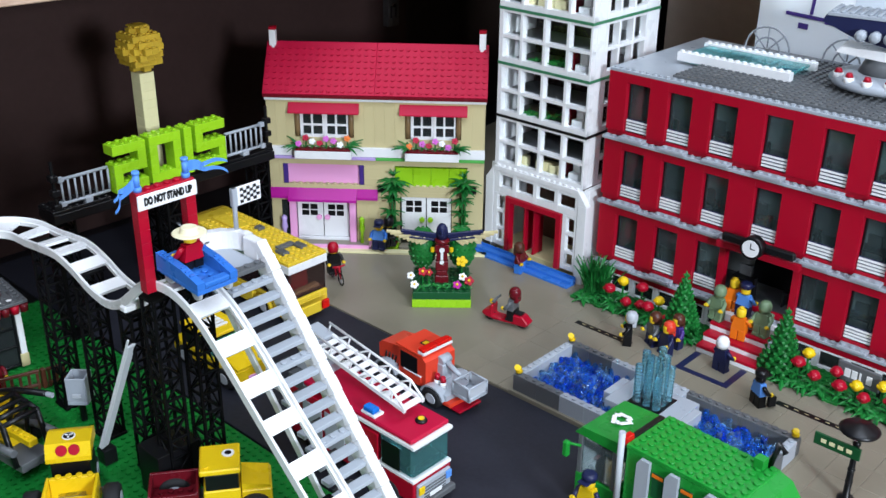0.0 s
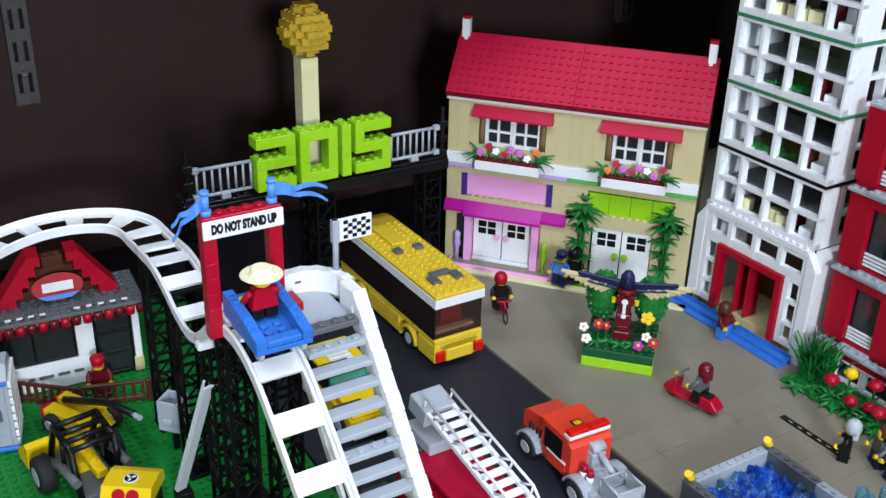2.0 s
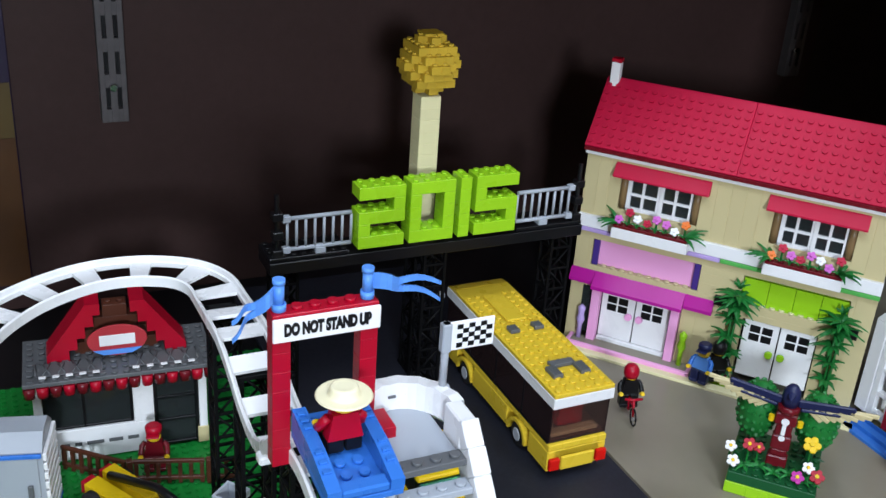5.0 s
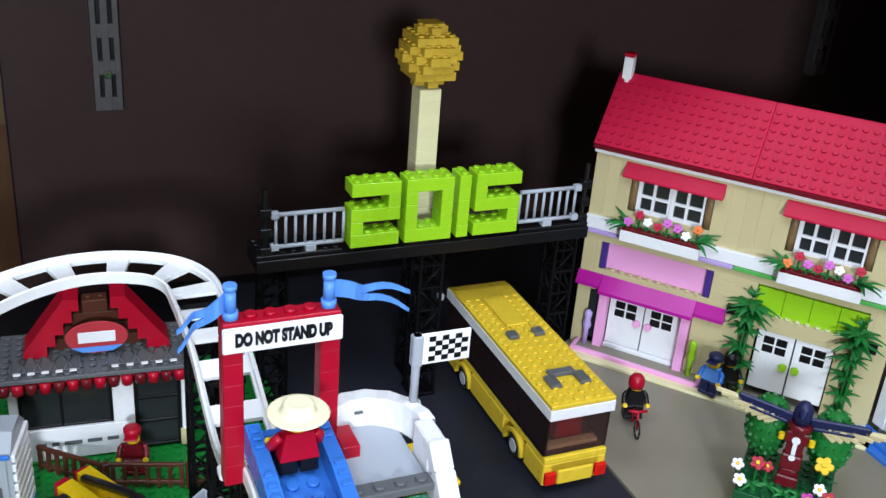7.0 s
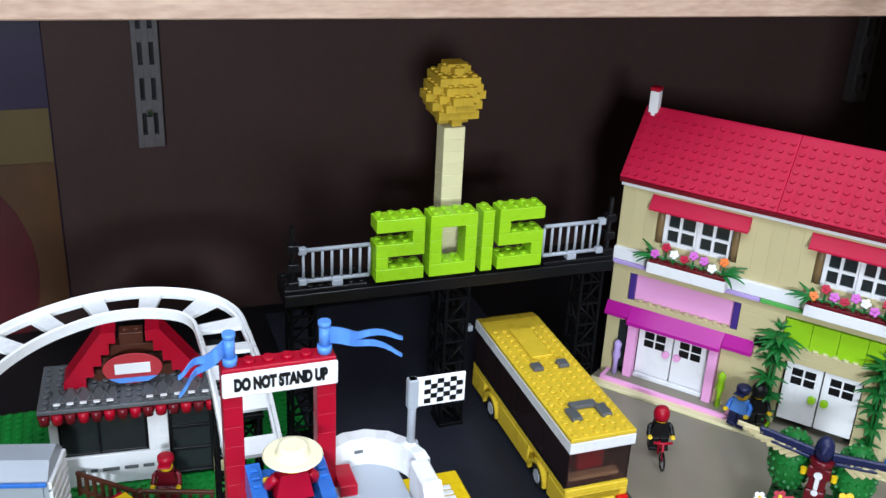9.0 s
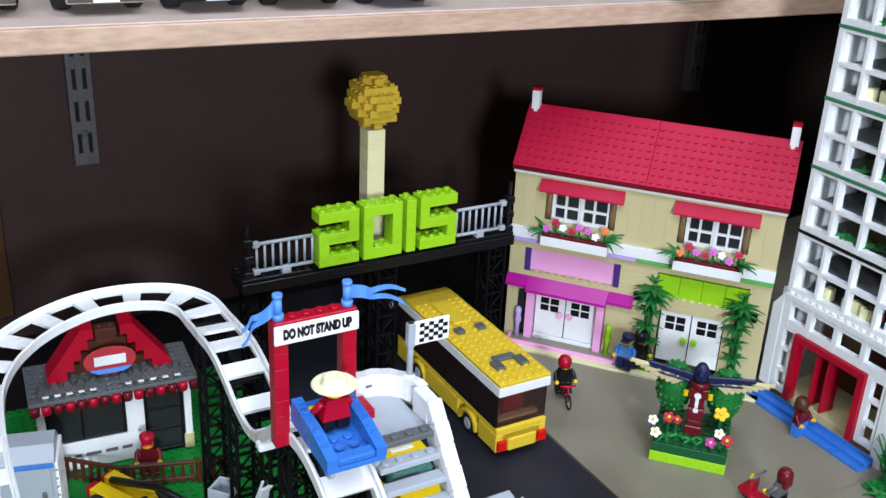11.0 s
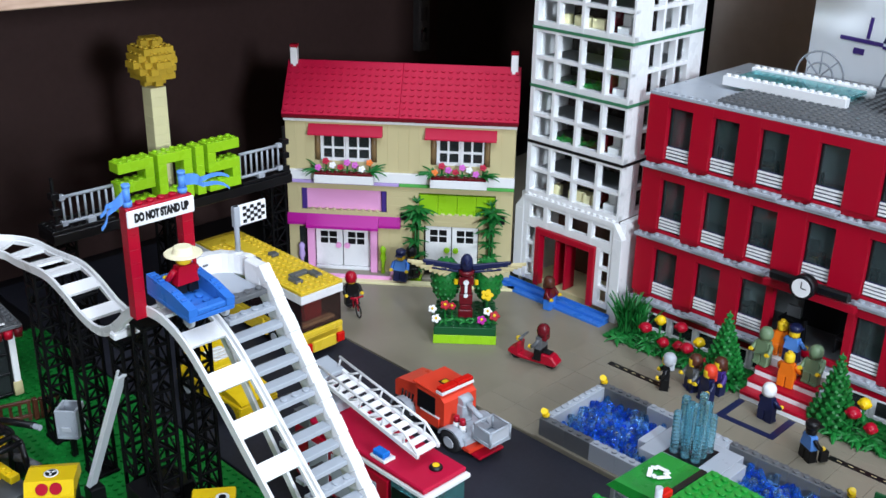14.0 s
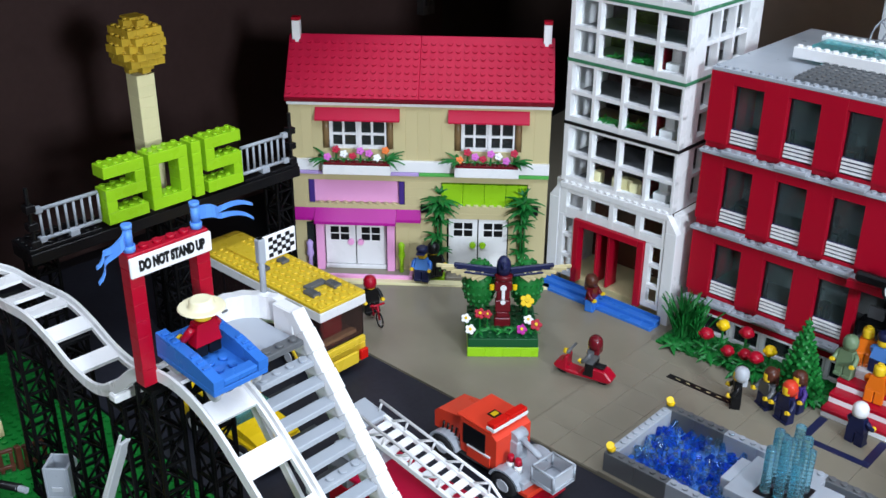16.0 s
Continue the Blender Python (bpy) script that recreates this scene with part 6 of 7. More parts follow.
for x in (-0.016, 0.016):
    for s in (-1, 1):
        bm = nb(); lathe(bm, [(0.0046, -0.0016), (0.0058, -0.0010), (0.0058, 0.0010), (0.0046, 0.0016)], 14, pose(x, s * 0.0125, 0.0052, 90, 0, 0)); part("wheel", bm, SILVER, cc)
figure(town(-0.4800, TV, 0.2165, 180), "toy cowboy in red with a wide cream hat", BLACK, RED, SKIN, CREAM, "brim", sit=True)

# ---- road vehicles ----


def fire_truck():
    # front towards +x
    t = thing("toy_fire_truck", town(-0.372, 0.5070, 0), "red toy fire engine with a white ladder and teal windscreen", "fire engine")
    L, w = 0.150, 0.0215
    part("chassis", box(nb(), -L, -0.002, -w + 0.002, w - 0.002, 0.006, 0.011), BLACK, t)
    bm = nb(); box(bm, -L, -0.040, -w, w, 0.0112, 0.058, 0.0008); part("rear_body", bm, RED, t)
    bm = nb(); box(bm, -0.0398, 0.0, -w, w, 0.0112, 0.0300, 0.0008); part("cab", bm, RED, t)
    part("stripe", box(nb(), -L, 0.0006, -w - 0.0005, w + 0.0005, 0.0302, 0.0330), WHITE, t)
    part("windscreen", box(nb(), -0.0390, -0.0010, -w + 0.0005, w - 0.0005, 0.0332, 0.0620, 0.0025), TEAL, t, "teal wrap-round windscreen")
    part("dashboard", box(nb(), -0.030, -0.010, -w + 0.006, w - 0.006, 0.0334, 0.040), BLACK, t)
    part("roof_edge", box(nb(), -0.075, 0.0015, -w - 0.0008, w + 0.0008, 0.0622, 0.0655), WHITE, t)
    bm = nb(); box(bm, -0.130, -0.002, -w, w, 0.0657, 0.0700, 0.0010)
    part("roof", bm, ROOFRED, t, "smooth crimson roof")
    part("beacon_base", box(nb(), -0.060, -0.044, -w + 0.001, -w + 0.012, 0.0702, 0.0725), WHITE, t)
    part("beacon", box(nb(), -0.058, -0.046, -w + 0.0015, -w + 0.009, 0.0727, 0.0775, 0.0008), clear("blue_lens", (0.02, 0.22, 0.75), 0.1, 0.3), t, "clear blue beacon")
    bm = nb(); lathe(bm, [(0.0050, 0), (0.0052, 0.001), (0.0044, 0.0022), (0.001, 0.0026)], 14, pose(-0.016, 0.004, 0.0700)); bd = part("badge", bm, BLACK, t, "round black and gold badge")
    bm = nb(); cyl(bm, -0.016, 0.004, 0.0726, 0.0730, 0.0028, 0.0028, 10); part("badge_face", bm, YELLOW, bd)
    g = part("grille", box(nb(), 0.0002, 0.0030, -w + 0.003, w - 0.003, 0.0125, 0.0280), GREY, t)
    for k in range(4):
        part("grille_bar", box(nb(), 0.0030, 0.0038, -w + 0.009, w - 0.009, 0.0140 + 0.003 * k, 0.0152 + 0.003 * k, 0.0002), DKGREY, g)
    part("number_plate", box(nb(), 0.0040, 0.0046, -0.007, 0.007, 0.0130, 0.0170), WHITE, g, "white plate with dark bars")
    for y in (-w + 0.006, w - 0.006):
        part("headlight", box(nb(), 0.0031, 0.0045, y - 0.0032, y + 0.0032, 0.0195, 0.0265, 0.0005), YELLOW if y < 0 else FLAGBLUE, t)
    part("bumper", box(nb(), -0.004, 0.0065, -w, w, 0.0060, 0.0118, 0.0008), DKGREY, t)
    for y in (-w - 0.001, w + 0.001):
        part("side_window", box(nb(), -0.034, -0.014, y - 0.0004, y + 0.0004, 0.036, 0.058), BLACK, t)
        for k in range(3):
            part("locker", box(nb(), -0.075 - k * 0.028, -0.051 - k * 0.028, y - 0.0003, y + 0.0003, 0.016, 0.052), GREY, t)
    for x in (-0.026, -0.118):
        for s in (-1, 1):
            wheel(t, x, s * (w - 0.003), 0.0105, 0.0105, 0.008)
    # turntable and ladder
    part("turntable", box(nb(), -L - 0.004, -L + 0.030, -0.012, 0.012, 0.0705, 0.0800, 0.001), GREY, t)
    part("rear_deck", box(nb(), -L, -0.1305, -w, w, 0.0582, 0.0702), DKGREY, t)
    ld = part("ladder", nb(), WHITE, t, "white lattice ladder")
    m = Matrix.Translation((-L + 0.012, 0.001, 0.100)) @ pose(0, 0, 0, 0, 10, 1.0)
    LL = 0.117
    for s in (-1, 1):
        bm = nb(); box(bm, 0, LL, s * 0.0105 - 0.0014, s * 0.0105 + 0.0014, 0, 0.0038, 0.0003, m)
        part("stringer", bm, WHITE, ld)
        bm = nb()
        tube(bm, [m @ Vector((0.004, s * 0.0105, 0.0125)), m @ Vector((LL - 0.016, s * 0.0105, 0.0125)), m @ Vector((LL, s * 0.0105, 0.003))], 0.0011, 6)
        for k in range(9):
            a = 0.004 + k * (LL - 0.020) / 8.0
            tube(bm, [m @ Vector((a, s * 0.0105, 0.003)), m @ Vector((min(a + 0.0125 * (1 if k % 2 else 0.15), LL - 0.016), s * 0.0105, 0.0125))], 0.0009, 5)
        part("handrail", bm, WHITE, ld)
    for k in range(12):
        bm = nb(); a = 0.003 + k * (LL - 0.010) / 11
        box(bm, a, a + 0.0056, -0.0095, 0.0095, 0.0005, 0.0022, 0.0003, m)
        part("rung", bm, WHITE, ld)
    bm = nb(); box(bm, -0.012, 0.010, -0.0125, 0.0125, -0.010, 0.004, 0.0008, m); part("ladder_pivot", bm, GREY, t)


fire_truck()


def orange_truck():
    # front towards -x
    t = thing("toy_rescue_truck", town(-0.4960, 0.6320, 0, -3) @ Matrix.Diagonal((0.93, 0.88, 0.72, 1)), "coral orange toy rescue truck with a grey lift basket", "toy truck")
    w = 0.0225
    part("chassis", box(nb(), -0.052, 0.046, -w + 0.005, w - 0.005, 0.0085, 0.0150), DKGREY, t)
    bm = nb(); prism(bm, [(-0.058, 0.024), (-0.058, 0.0440), (-0.054, 0.0490), (-0.024, 0.0560), (-0.024, 0.024)], -w + 0.006, w - 0.006); part("bonnet", bm, ORANGE, t)
    bm = nb(); prism(bm, [(-0.0218, 0.020), (-0.0235, 0.0445), (-0.0225, 0.0600), (0.0120, 0.0610), (0.0180, 0.0560), (0.0180, 0.020)], -w + 0.001, w - 0.001); cab = part("cab", bm, ORANGE, t)
    for s in (-1, 1):
        part("cab_window", box(nb(), -0.019, 0.006, s * (w - 0.0012), s * (w - 0.0002), 0.032, 0.0565, 0.0003), BLACK, cab)
        part("door_sill", box(nb(), -0.014, 0.012, s * (w - 0.0012), s * (w + 0.0004), 0.0312, 0.0330, 0.0002), WHITE, cab)
        part("cab_door", box(nb(), -0.014, 0.012, s * (w - 0.0012), s * (w + 0.0002), 0.018, 0.031, 0.0006), ORANGE, cab)
    part("cab_roof", box(nb(), -0.0270, 0.0140, -w + 0.0005, w - 0.0005, 0.0612, 0.0640, 0.0008), ORANGE, cab)
    part("light_bar", box(nb(), 0.0060, 0.0150, -w + 0.001, w - 0.001, 0.0642, 0.0680), WHITE, cab)
    em = part("emblem", box(nb(), -0.008, 0.001, -0.005, 0.005, 0.0641, 0.0648, 0.0002), BLACK, cab, "black and yellow emblem tile")
    part("emblem_bar", box(nb(), -0.006, -0.001, -0.0035, 0.0035, 0.0649, 0.0652, 0.0001), YELLOW, em)
    for s in (-1, 1):
        part("beacon", box(nb(), 0.0064, 0.0146, s * 0.0004, s * (w - 0.0015), 0.0682, 0.0730, 0.0008), REDLENS, cab, "clear red beacon")
    bm = nb()
    for k in range(5):
        tube(bm, [(-0.048 + 0.005 * k, -w + 0.0055, 0.024), (-0.046 + 0.005 * k, -w + 0.0055, 0.038)], 0.0011, 5)
    part("engine_pipes", bm, BLACK, t)
    part("bed", box(nb(), 0.0185, 0.048, -w + 0.001, w - 0.001, 0.0152, 0.0240, 0.0008), GREY, t)
    part("rear_panel", box(nb(), 0.030, 0.054, -w + 0.0005, w - 0.0005, 0.0090, 0.0150, 0.001), ORANGE, t)
    part("rear_step", box(nb(), 0.040, 0.064, -w + 0.004, w - 0.008, 0.0050, 0.0088, 0.001), RED, t)
    for x in (-0.040, 0.030):
        for s in (-1, 1):
            wheel(t, x, s * (w - 0.001), 0.0130, 0.0130, 0.0100)
            bm = nb()
            prev = None
            for i in range(9):
                a = math.radians(8 + i * 20.5)
                ring = [bm.verts.new((x + rr * math.cos(a), s * (w - 0.006) + yy, 0.0135 + rr * math.sin(a))) for rr, yy in ((0.0142, 0), (0.0165, 0), (0.0165, s * 0.009), (0.0142, s * 0.009))]
                if prev:
                    for k in range(4):
                        bm.faces.new((prev[k], prev[(k + 1) % 4], ring[(k + 1) % 4], ring[k]))
                prev = ring
            bmesh.ops.recalc_face_normals(bm, faces=bm.faces[:])
            part("mudguard", bm, GREY, t)
    for x, y in ((0.026, -0.012), (0.034, -0.012)):
        c = part("cone", cyl(nb(), x, y, 0.0242, 0.033, 0.0040, 0.0035, 12), WHITE, t)
        part("cone_top", cyl(nb(), x, y, 0.0332, 0.0400, 0.0036, 0.0025, 12), RED, c)
    bm = nb(); tube(bm, [(0.020, 0.004, 0.0500), (0.050, 0.000, 0.0420)], 0.0030, 10); cyl(bm, 0, 0, -0.007, 0.007, 0.0062, 0.0062, 14, pose(0.019, 0.004, 0.0510, 90, 0, 0)); box(bm, 0.014, 0.026, -0.004, 0.010, 0.0242, 0.048, 0.001)
    part("boom", bm, GREY, t, "light grey lifting arm")
    bk = part("basket", box(nb(), 0.050, 0.074, -0.016, 0.012, 0.0262, 0.0285), GREY, t, "grey open lift basket")
    bm = nb()
    for z in (0.0300, 0.0460):
        for a, b in (((0.051, -0.015), (0.073, -0.015)), ((0.073, -0.015), (0.073, 0.011)), ((0.073, 0.011), (0.051, 0.011)), ((0.051, 0.011), (0.051, -0.015))):
            tube(bm, [(*a, z), (*b, z)], 0.0012, 6)
    for x, y in ((0.051, -0.015), (0.073, -0.015), (0.073, 0.011), (0.051, 0.011)):
        tube(bm, [(x, y, 0.0285), (x, y, 0.0460)], 0.0014, 6)
    part("basket_rail", bm, GREY, bk)
    for a in ((0.0512, 0.0728, -0.0156, -0.0150), (0.0724, 0.0730, -0.0148, 0.0108), (0.0512, 0.0728, 0.0106, 0.0112)):
        part("basket_panel", box(nb(), *a, 0.0287, 0.0440, 0.0001), GREY if a[2] < -0.0150 else SILVER, bk)


orange_truck()


def refuse_truck():
    # front towards -x
    t = thing("toy_refuse_truck", town(-0.2870, 0.6110, 0, -3), "green studded toy refuse truck with grey bands", "refuse truck")
    w = 0.027
    part("chassis", box(nb(), 0.004, 0.150, -w + 0.004, w - 0.004, 0.008, 0.014), BLACK, t)
    bm = nb(); box(bm, 0.046, 0.140, -w, w, 0.0142, 0.0800, 0.0008); box(bm, 0.046, 0.142, -w - 0.0005, w + 0.0005, 0.0802, 0.0838); studs(bm, 0.048, 0.142, -w, w, 0.0838)
    part("hopper", bm, GREEN, t)
    bm = nb(); prism(bm, [(0.1405, 0.018), (0.1405, 0.0835), (0.152, 0.0800), (0.168, 0.060), (0.170, 0.030), (0.160, 0.018)], -w, w); tg = part("tailgate", bm, GREEN, t, "sloping green tailgate")
    for k in range(4):
        part("hazard_stripe", box(nb(), 0.1705, 0.1712, -w + 0.004 + 0.012 * k, -w + 0.010 + 0.012 * k, 0.032, 0.040, 0.0002), RED if k % 2 else WHITE, tg)
    for x in (0.058, 0.083, 0.115):
        for s in (-1, 1):
            bm = nb(); prism(bm, [(x, 0.020), (x, 0.074), (x + 0.003, 0.0790), (x + 0.011, 0.0790), (x + 0.011, 0.020)], s * (w + 0.0003), s * (w + 0.0035))
            part("band", bm, GREY, t, "light grey body band")
    for x in (0.072, 0.097):
        part("side_panel", box(nb(), x - 0.001, x + 0.009, -w - 0.0012, -w - 0.0003, 0.050, 0.072), DKGREEN, t)
        part("orange_line", box(nb(), x - 0.001, x + 0.009, -w - 0.0018, -w - 0.0013, 0.068, 0.071, 0.0002), BRIGHTORANGE, t)
    bm = nb(); box(bm, 0.0, 0.040, -w, w, 0.0142, 0.0340, 0.0008); cab = part("cab", bm, GREEN, t)
    part("cab_glass", box(nb(), 0.001, 0.036, -w + 0.001, w - 0.001, 0.0342, 0.0690, 0.002), clear("cab_glass", (0.25, 0.32, 0.33), 0.05, 0.8), cab)
    for x, y in ((0.001, -w), (0.001, w - 0.004), (0.034, -w), (0.034, w - 0.004)):
        part("cab_pillar", box(nb(), x, x + 0.004, y, y + 0.004, 0.0342, 0.0698), DKGREY, cab)
    bm = nb(); prism(bm, [(-0.003, 0.070), (0.004, 0.0775), (0.040, 0.0800), (0.040, 0.070)], -w, w); roof = part("cab_roof", bm, GREEN, cab, "smooth green cab roof with recycling mark")
    bm = nb()
    for k in range(3):
        a = math.radians(120 * k)
        q = pose(0.021, 0.0, 0.0802, 0, -3.2, 120 * k)
        box(bm, -0.0065, 0.0040, 0.0040, 0.0075, 0, 0.0005, 0.0001, q); box(bm, 0.0030, 0.0065, 0.0010, 0.0060, 0, 0.0005, 0.0001, q)
    part("recycling_mark", bm, WHITE, roof, "white recycling arrows")
    bm = nb(); box(bm, 0.0405, 0.0455, -w + 0.004, w - 0.004, 0.0700, 0.0838); part("roof_gap", bm, BLACK, t)
    part("beacon", box(nb(), 0.0402, 0.0458, -w, -w + 0.010, 0.0805, 0.0880, 0.0008), REDLENS, t, "clear red beacon")
    bm = nb(); tube(bm, [(0.043, -w - 0.003, 0.020), (0.043, -w - 0.003, 0.094)], 0.0026, 10); part("exhaust", bm, SILVER, t)
    bm = nb(); box(bm, 0.126, 0.134, w - 0.012, w - 0.004, 0.0840, 0.0930); part("roof_block", bm, GREEN, t)
    bm = nb(); tube(bm, [(0.134, w - 0.002, 0.084), (0.138, w + 0.001, 0.104), (0.143, w + 0.001, 0.098)], 0.0025, 8); part("lift_hook", bm, BLACK, t)
    for x in (0.020, 0.098, 0.124):
        for s in (-1, 1):
            wheel(t, x, s * (w - 0.003), 0.0115, 0.0115, 0.009)
    for s in (-1, 1):
        bm = nb(); tube(bm, [(0.004, s * w, 0.060), (-0.004, s * (w + 0.007), 0.062)], 0.0012); box(bm, -0.007, -0.002, s * (w + 0.005), s * (w + 0.010), 0.050, 0.064, 0.001); part("mirror", bm, GREEN if s < 0 else SILVER, t)
    figure(town(-0.259, 0.5600, 0.022, -90), "toy worker in yellow vest and navy cap on the truck", NAVY, YELLOW, SKIN, NAVY, "cap", NAVY)


refuse_truck()


def street_lamp():
    t = thing("street_lamp", town(-0.130, 0.742, G), "black toy street lamp with a green street sign", "street lamp")
    bm = nb(); lathe(bm, [(0.007, 0), (0.007, 0.003), (0.003, 0.006), (0.0024, 0.052), (0.0034, 0.056), (0.0026, 0.058)], 12)
    for z in (0.018, 0.030, 0.042):
        lathe(bm, [(0.0026, z), (0.0034, z + 0.001), (0.0026, z + 0.002)], 12)
    part("post", bm, BLACK, t)
    bm = nb(); lathe(bm, [(0.0030, 0.058), (0.0052, 0.0645), (0.0050, 0.0675)], 12); part("lantern", bm, PALEGLASS, t)
    bm = nb(); lathe(bm, [(0.0155, 0.0680), (0.0160, 0.0695), (0.0130, 0.0715), (0.0040, 0.0735), (0.0015, 0.0745)], 24); part("hood", bm, BLACK, t, "wide black dished hood")
    sg = part("street_sign", box(nb(), -0.032, 0.006, -0.0058, -0.0034, 0.044, 0.055, 0.0004), DKGREEN, t, "green street sign with pale bars")
    part("street_sign_cross", box(nb(), -0.0012, 0.0012, 0.004, 0.034, 0.054, 0.062, 0.0004), DKGREEN, t)
    for k in range(4):
        part("mark", box(nb(), -0.026 + k * 0.007, -0.0215 + k * 0.007, -0.0063, -0.0059, 0.0480, 0.0515, 0.0001), PALE, sg)


street_lamp()


def yellow_van():
    t = thing("toy_yellow_car", town(-0.664, 0.5160, 0, 0) @ Matrix.Diagonal((1.18, 1, 1, 1)), "yellow toy car with a teal windscreen beneath the stairs", "toy car")
    w = 0.0205
    part("chassis", box(nb(), -0.045, 0.040, -w + 0.004, w - 0.004, 0.006, 0.010), BLACK, t)
    bm = nb(); box(bm, -0.046, 0.042, -w, w, 0.0102, 0.0240, 0.001); prism(bm, [(0.016, 0.0242), (0.016, 0.0320), (0.030, 0.0300), (0.042, 0.0260), (0.042, 0.0242)], -w + 0.002, w - 0.002); part("body", bm, YELLOW, t)
    part("windscreen", box(nb(), 0.004, 0.0155, -w + 0.002, w - 0.002, 0.0242, 0.0400, 0.002), TEAL, t)
    part("cabin", box(nb(), -0.030, 0.0038, -w + 0.001, w - 0.001, 0.0242, 0.0420, 0.001), BLACK, t)
    bm = nb(); box(bm, -0.034, 0.008, -w, w, 0.0422, 0.0460, 0.001); part("roof", bm, YELLOW, t)
    bm = nb()
    for k in range(4):
        box(bm, -0.020 + k * 0.005, -0.0165 + k * 0.005, -0.010, 0.010, 0.0461, 0.0475, 0.0003)
    part("roof_rack", bm, WHITE, t)
    part("plate", box(nb(), 0.0422, 0.0428, -0.007, 0.007, 0.0115, 0.0155), PINK, t)
    part("bumper", box(nb(), 0.0405, 0.046, -w + 0.001, w - 0.001, 0.0070, 0.0100, 0.0008), SILVER, t)
    for x in (-0.029, 0.026):
        for s in (-1, 1):
            wheel(t, x, s * (w - 0.002), 0.0105, 0.0105, 0.0075)


yellow_van()

# ---- work vehicles on the green baseplate ----


def caged_loader():
    t = thing("toy_caged_loader", town(-0.616, 0.308, 0.0017, 8), "yellow toy loader with a black roll cage and grey arms", "wheel loader")
    for s in (-1, 1):
        bm = nb(); tube(bm, [(-0.014, s * 0.0195, 0.034), (-0.040, s * 0.0195, 0.032), (-0.088, s * 0.0195, 0.014)], 0.0034, 8); part("lift_arm", bm, DKGREY, t)
        wheel(t, -0.066, s * 0.0265, 0.0145, 0.0145, 0.012, GREY)
        bm = nb(); tube(bm, [(-0.020, s * 0.016, 0.016), (-0.030, s * 0.016, 0.052), (-0.060, s * 0.016, 0.056), (-0.078, s * 0.016, 0.018)], 0.0026, 7)
        cg = part("roll_cage", bm, BLACK, t)
        bm = nb(); tube(bm, [(-0.045, s * 0.016, 0.054), (-0.050, s * 0.016, 0.018)], 0.0022, 7); part("cage_bar", bm, BLACK, cg)
    for p in ((-0.030, 0.052), (-0.040, 0.0535), (-0.050, 0.0545), (-0.060, 0.056)):
        bm = nb(); tube(bm, [(p[0], -0.0165, p[1]), (p[0], 0.0165, p[1])], 0.0024, 7); part("cage_bar", bm, BLACK, cg)
    bm = nb(); box(bm, -0.070, -0.016, -0.004, 0.004, 0.030, 0.036); studs(bm, -0.068, -0.020, -0.004, 0.004, 0.036); part("cage_beam", bm, YELLOW, t)
    part("cage_floor", box(nb(), -0.080, -0.016, -0.014, 0.014, 0.010, 0.018), DKGREY, t)
    part("cage_seat", box(nb(), -0.062, -0.045, -0.009, 0.009, 0.0182, 0.027), YELLOW, t)
    bm = nb(); prism(bm, [(-0.092, 0.004), (-0.110, 0.005), (-0.114, 0.012), (-0.094, 0.026), (-0.089, 0.024)], -0.030, 0.030); part("bucket", bm, YELLOW, t)


caged_loader()


def cab_loader():
    t = thing("toy_wheel_loader", town(-0.592, 0.3200, 0.0017, -36), "yellow toy wheel loader with an open yellow bucket", "wheel loader")
    part("chassis", box(nb(), -0.016, 0.030, -0.011, 0.011, 0.008, 0.020), DKGREY, t)
    bm = nb(); prism(bm, [(-0.008, 0.0470), (-0.006, 0.0560), (0.000, 0.0580), (0.018, 0.0580), (0.024, 0.0480), (0.024, 0.0440), (0.020, 0.0440), (0.016, 0.0470)], -0.0172, 0.0172); roof = part("cab_roof", bm, YELLOW, t, "yellow sloped cab roof with red lights")
    for y in (-0.0048, 0.0048):
        part("roof_light", cyl(nb(), 0, 0, 0, 0.0012, 0.0044, 0.0042, 16, pose(0.0212, y, 0.0531, 0, 59, 0)), RED, roof, "round red light")
    bd = part("roof_mark", cyl(nb(), 0.009, 0, 0.0580, 0.0585, 0.0052, 0.0052, 18), WHITE, roof)
    part("roof_mark_ring", cyl(nb(), 0.009, 0, 0.0586, 0.0588, 0.0042, 0.0042, 16), BLACK, bd)
    for k in range(3):
        part("roof_mark_arrow", box(nb(), 0.0008, 0.0034, -0.0008, 0.0008, 0.0589, 0.0591, 0.0001, pose(0.009, 0, 0, 0, 0, 120 * k)), WHITE, bd)
    part("cab", box(nb(), -0.006, 0.020, -0.0150, 0.0150, 0.0202, 0.0438), BLACK, t)
    bk = part("bucket", box(nb(), 0.026, 0.058, -0.0185, 0.0215, 0.012, 0.0150, 0.0006), YELLOW, t, "open yellow bucket")
    for n_, q in (("bucket_side", (0.026, 0.058, -0.0185, -0.0160)), ("bucket_side", (0.026, 0.058, 0.0190, 0.0215)), ("bucket_back", (0.026, 0.0300, -0.0158, 0.0188))):
        bm = nb(); box(bm, *q, 0.0152, 0.0330, 0.0006)
        if n_ == "bucket_back":
            studs(bm, 0.0245, 0.0315, -0.0130, 0.0190, 0.0330)
        part(n_, bm, YELLOW, bk)
    for s in (-1, 1):
        wheel(t, 0.040, s * 0.0300 + 0.0015, 0.0145, 0.0145, 0.012, GREY)
        wheel(t, -0.010, s * 0.0100, 0.0110, 0.0110, 0.008, GREY)
    part("axle", box(nb(), 0.024, 0.0258, -0.026, 0.026, 0.012, 0.018), DKGREY, t)


cab_loader()


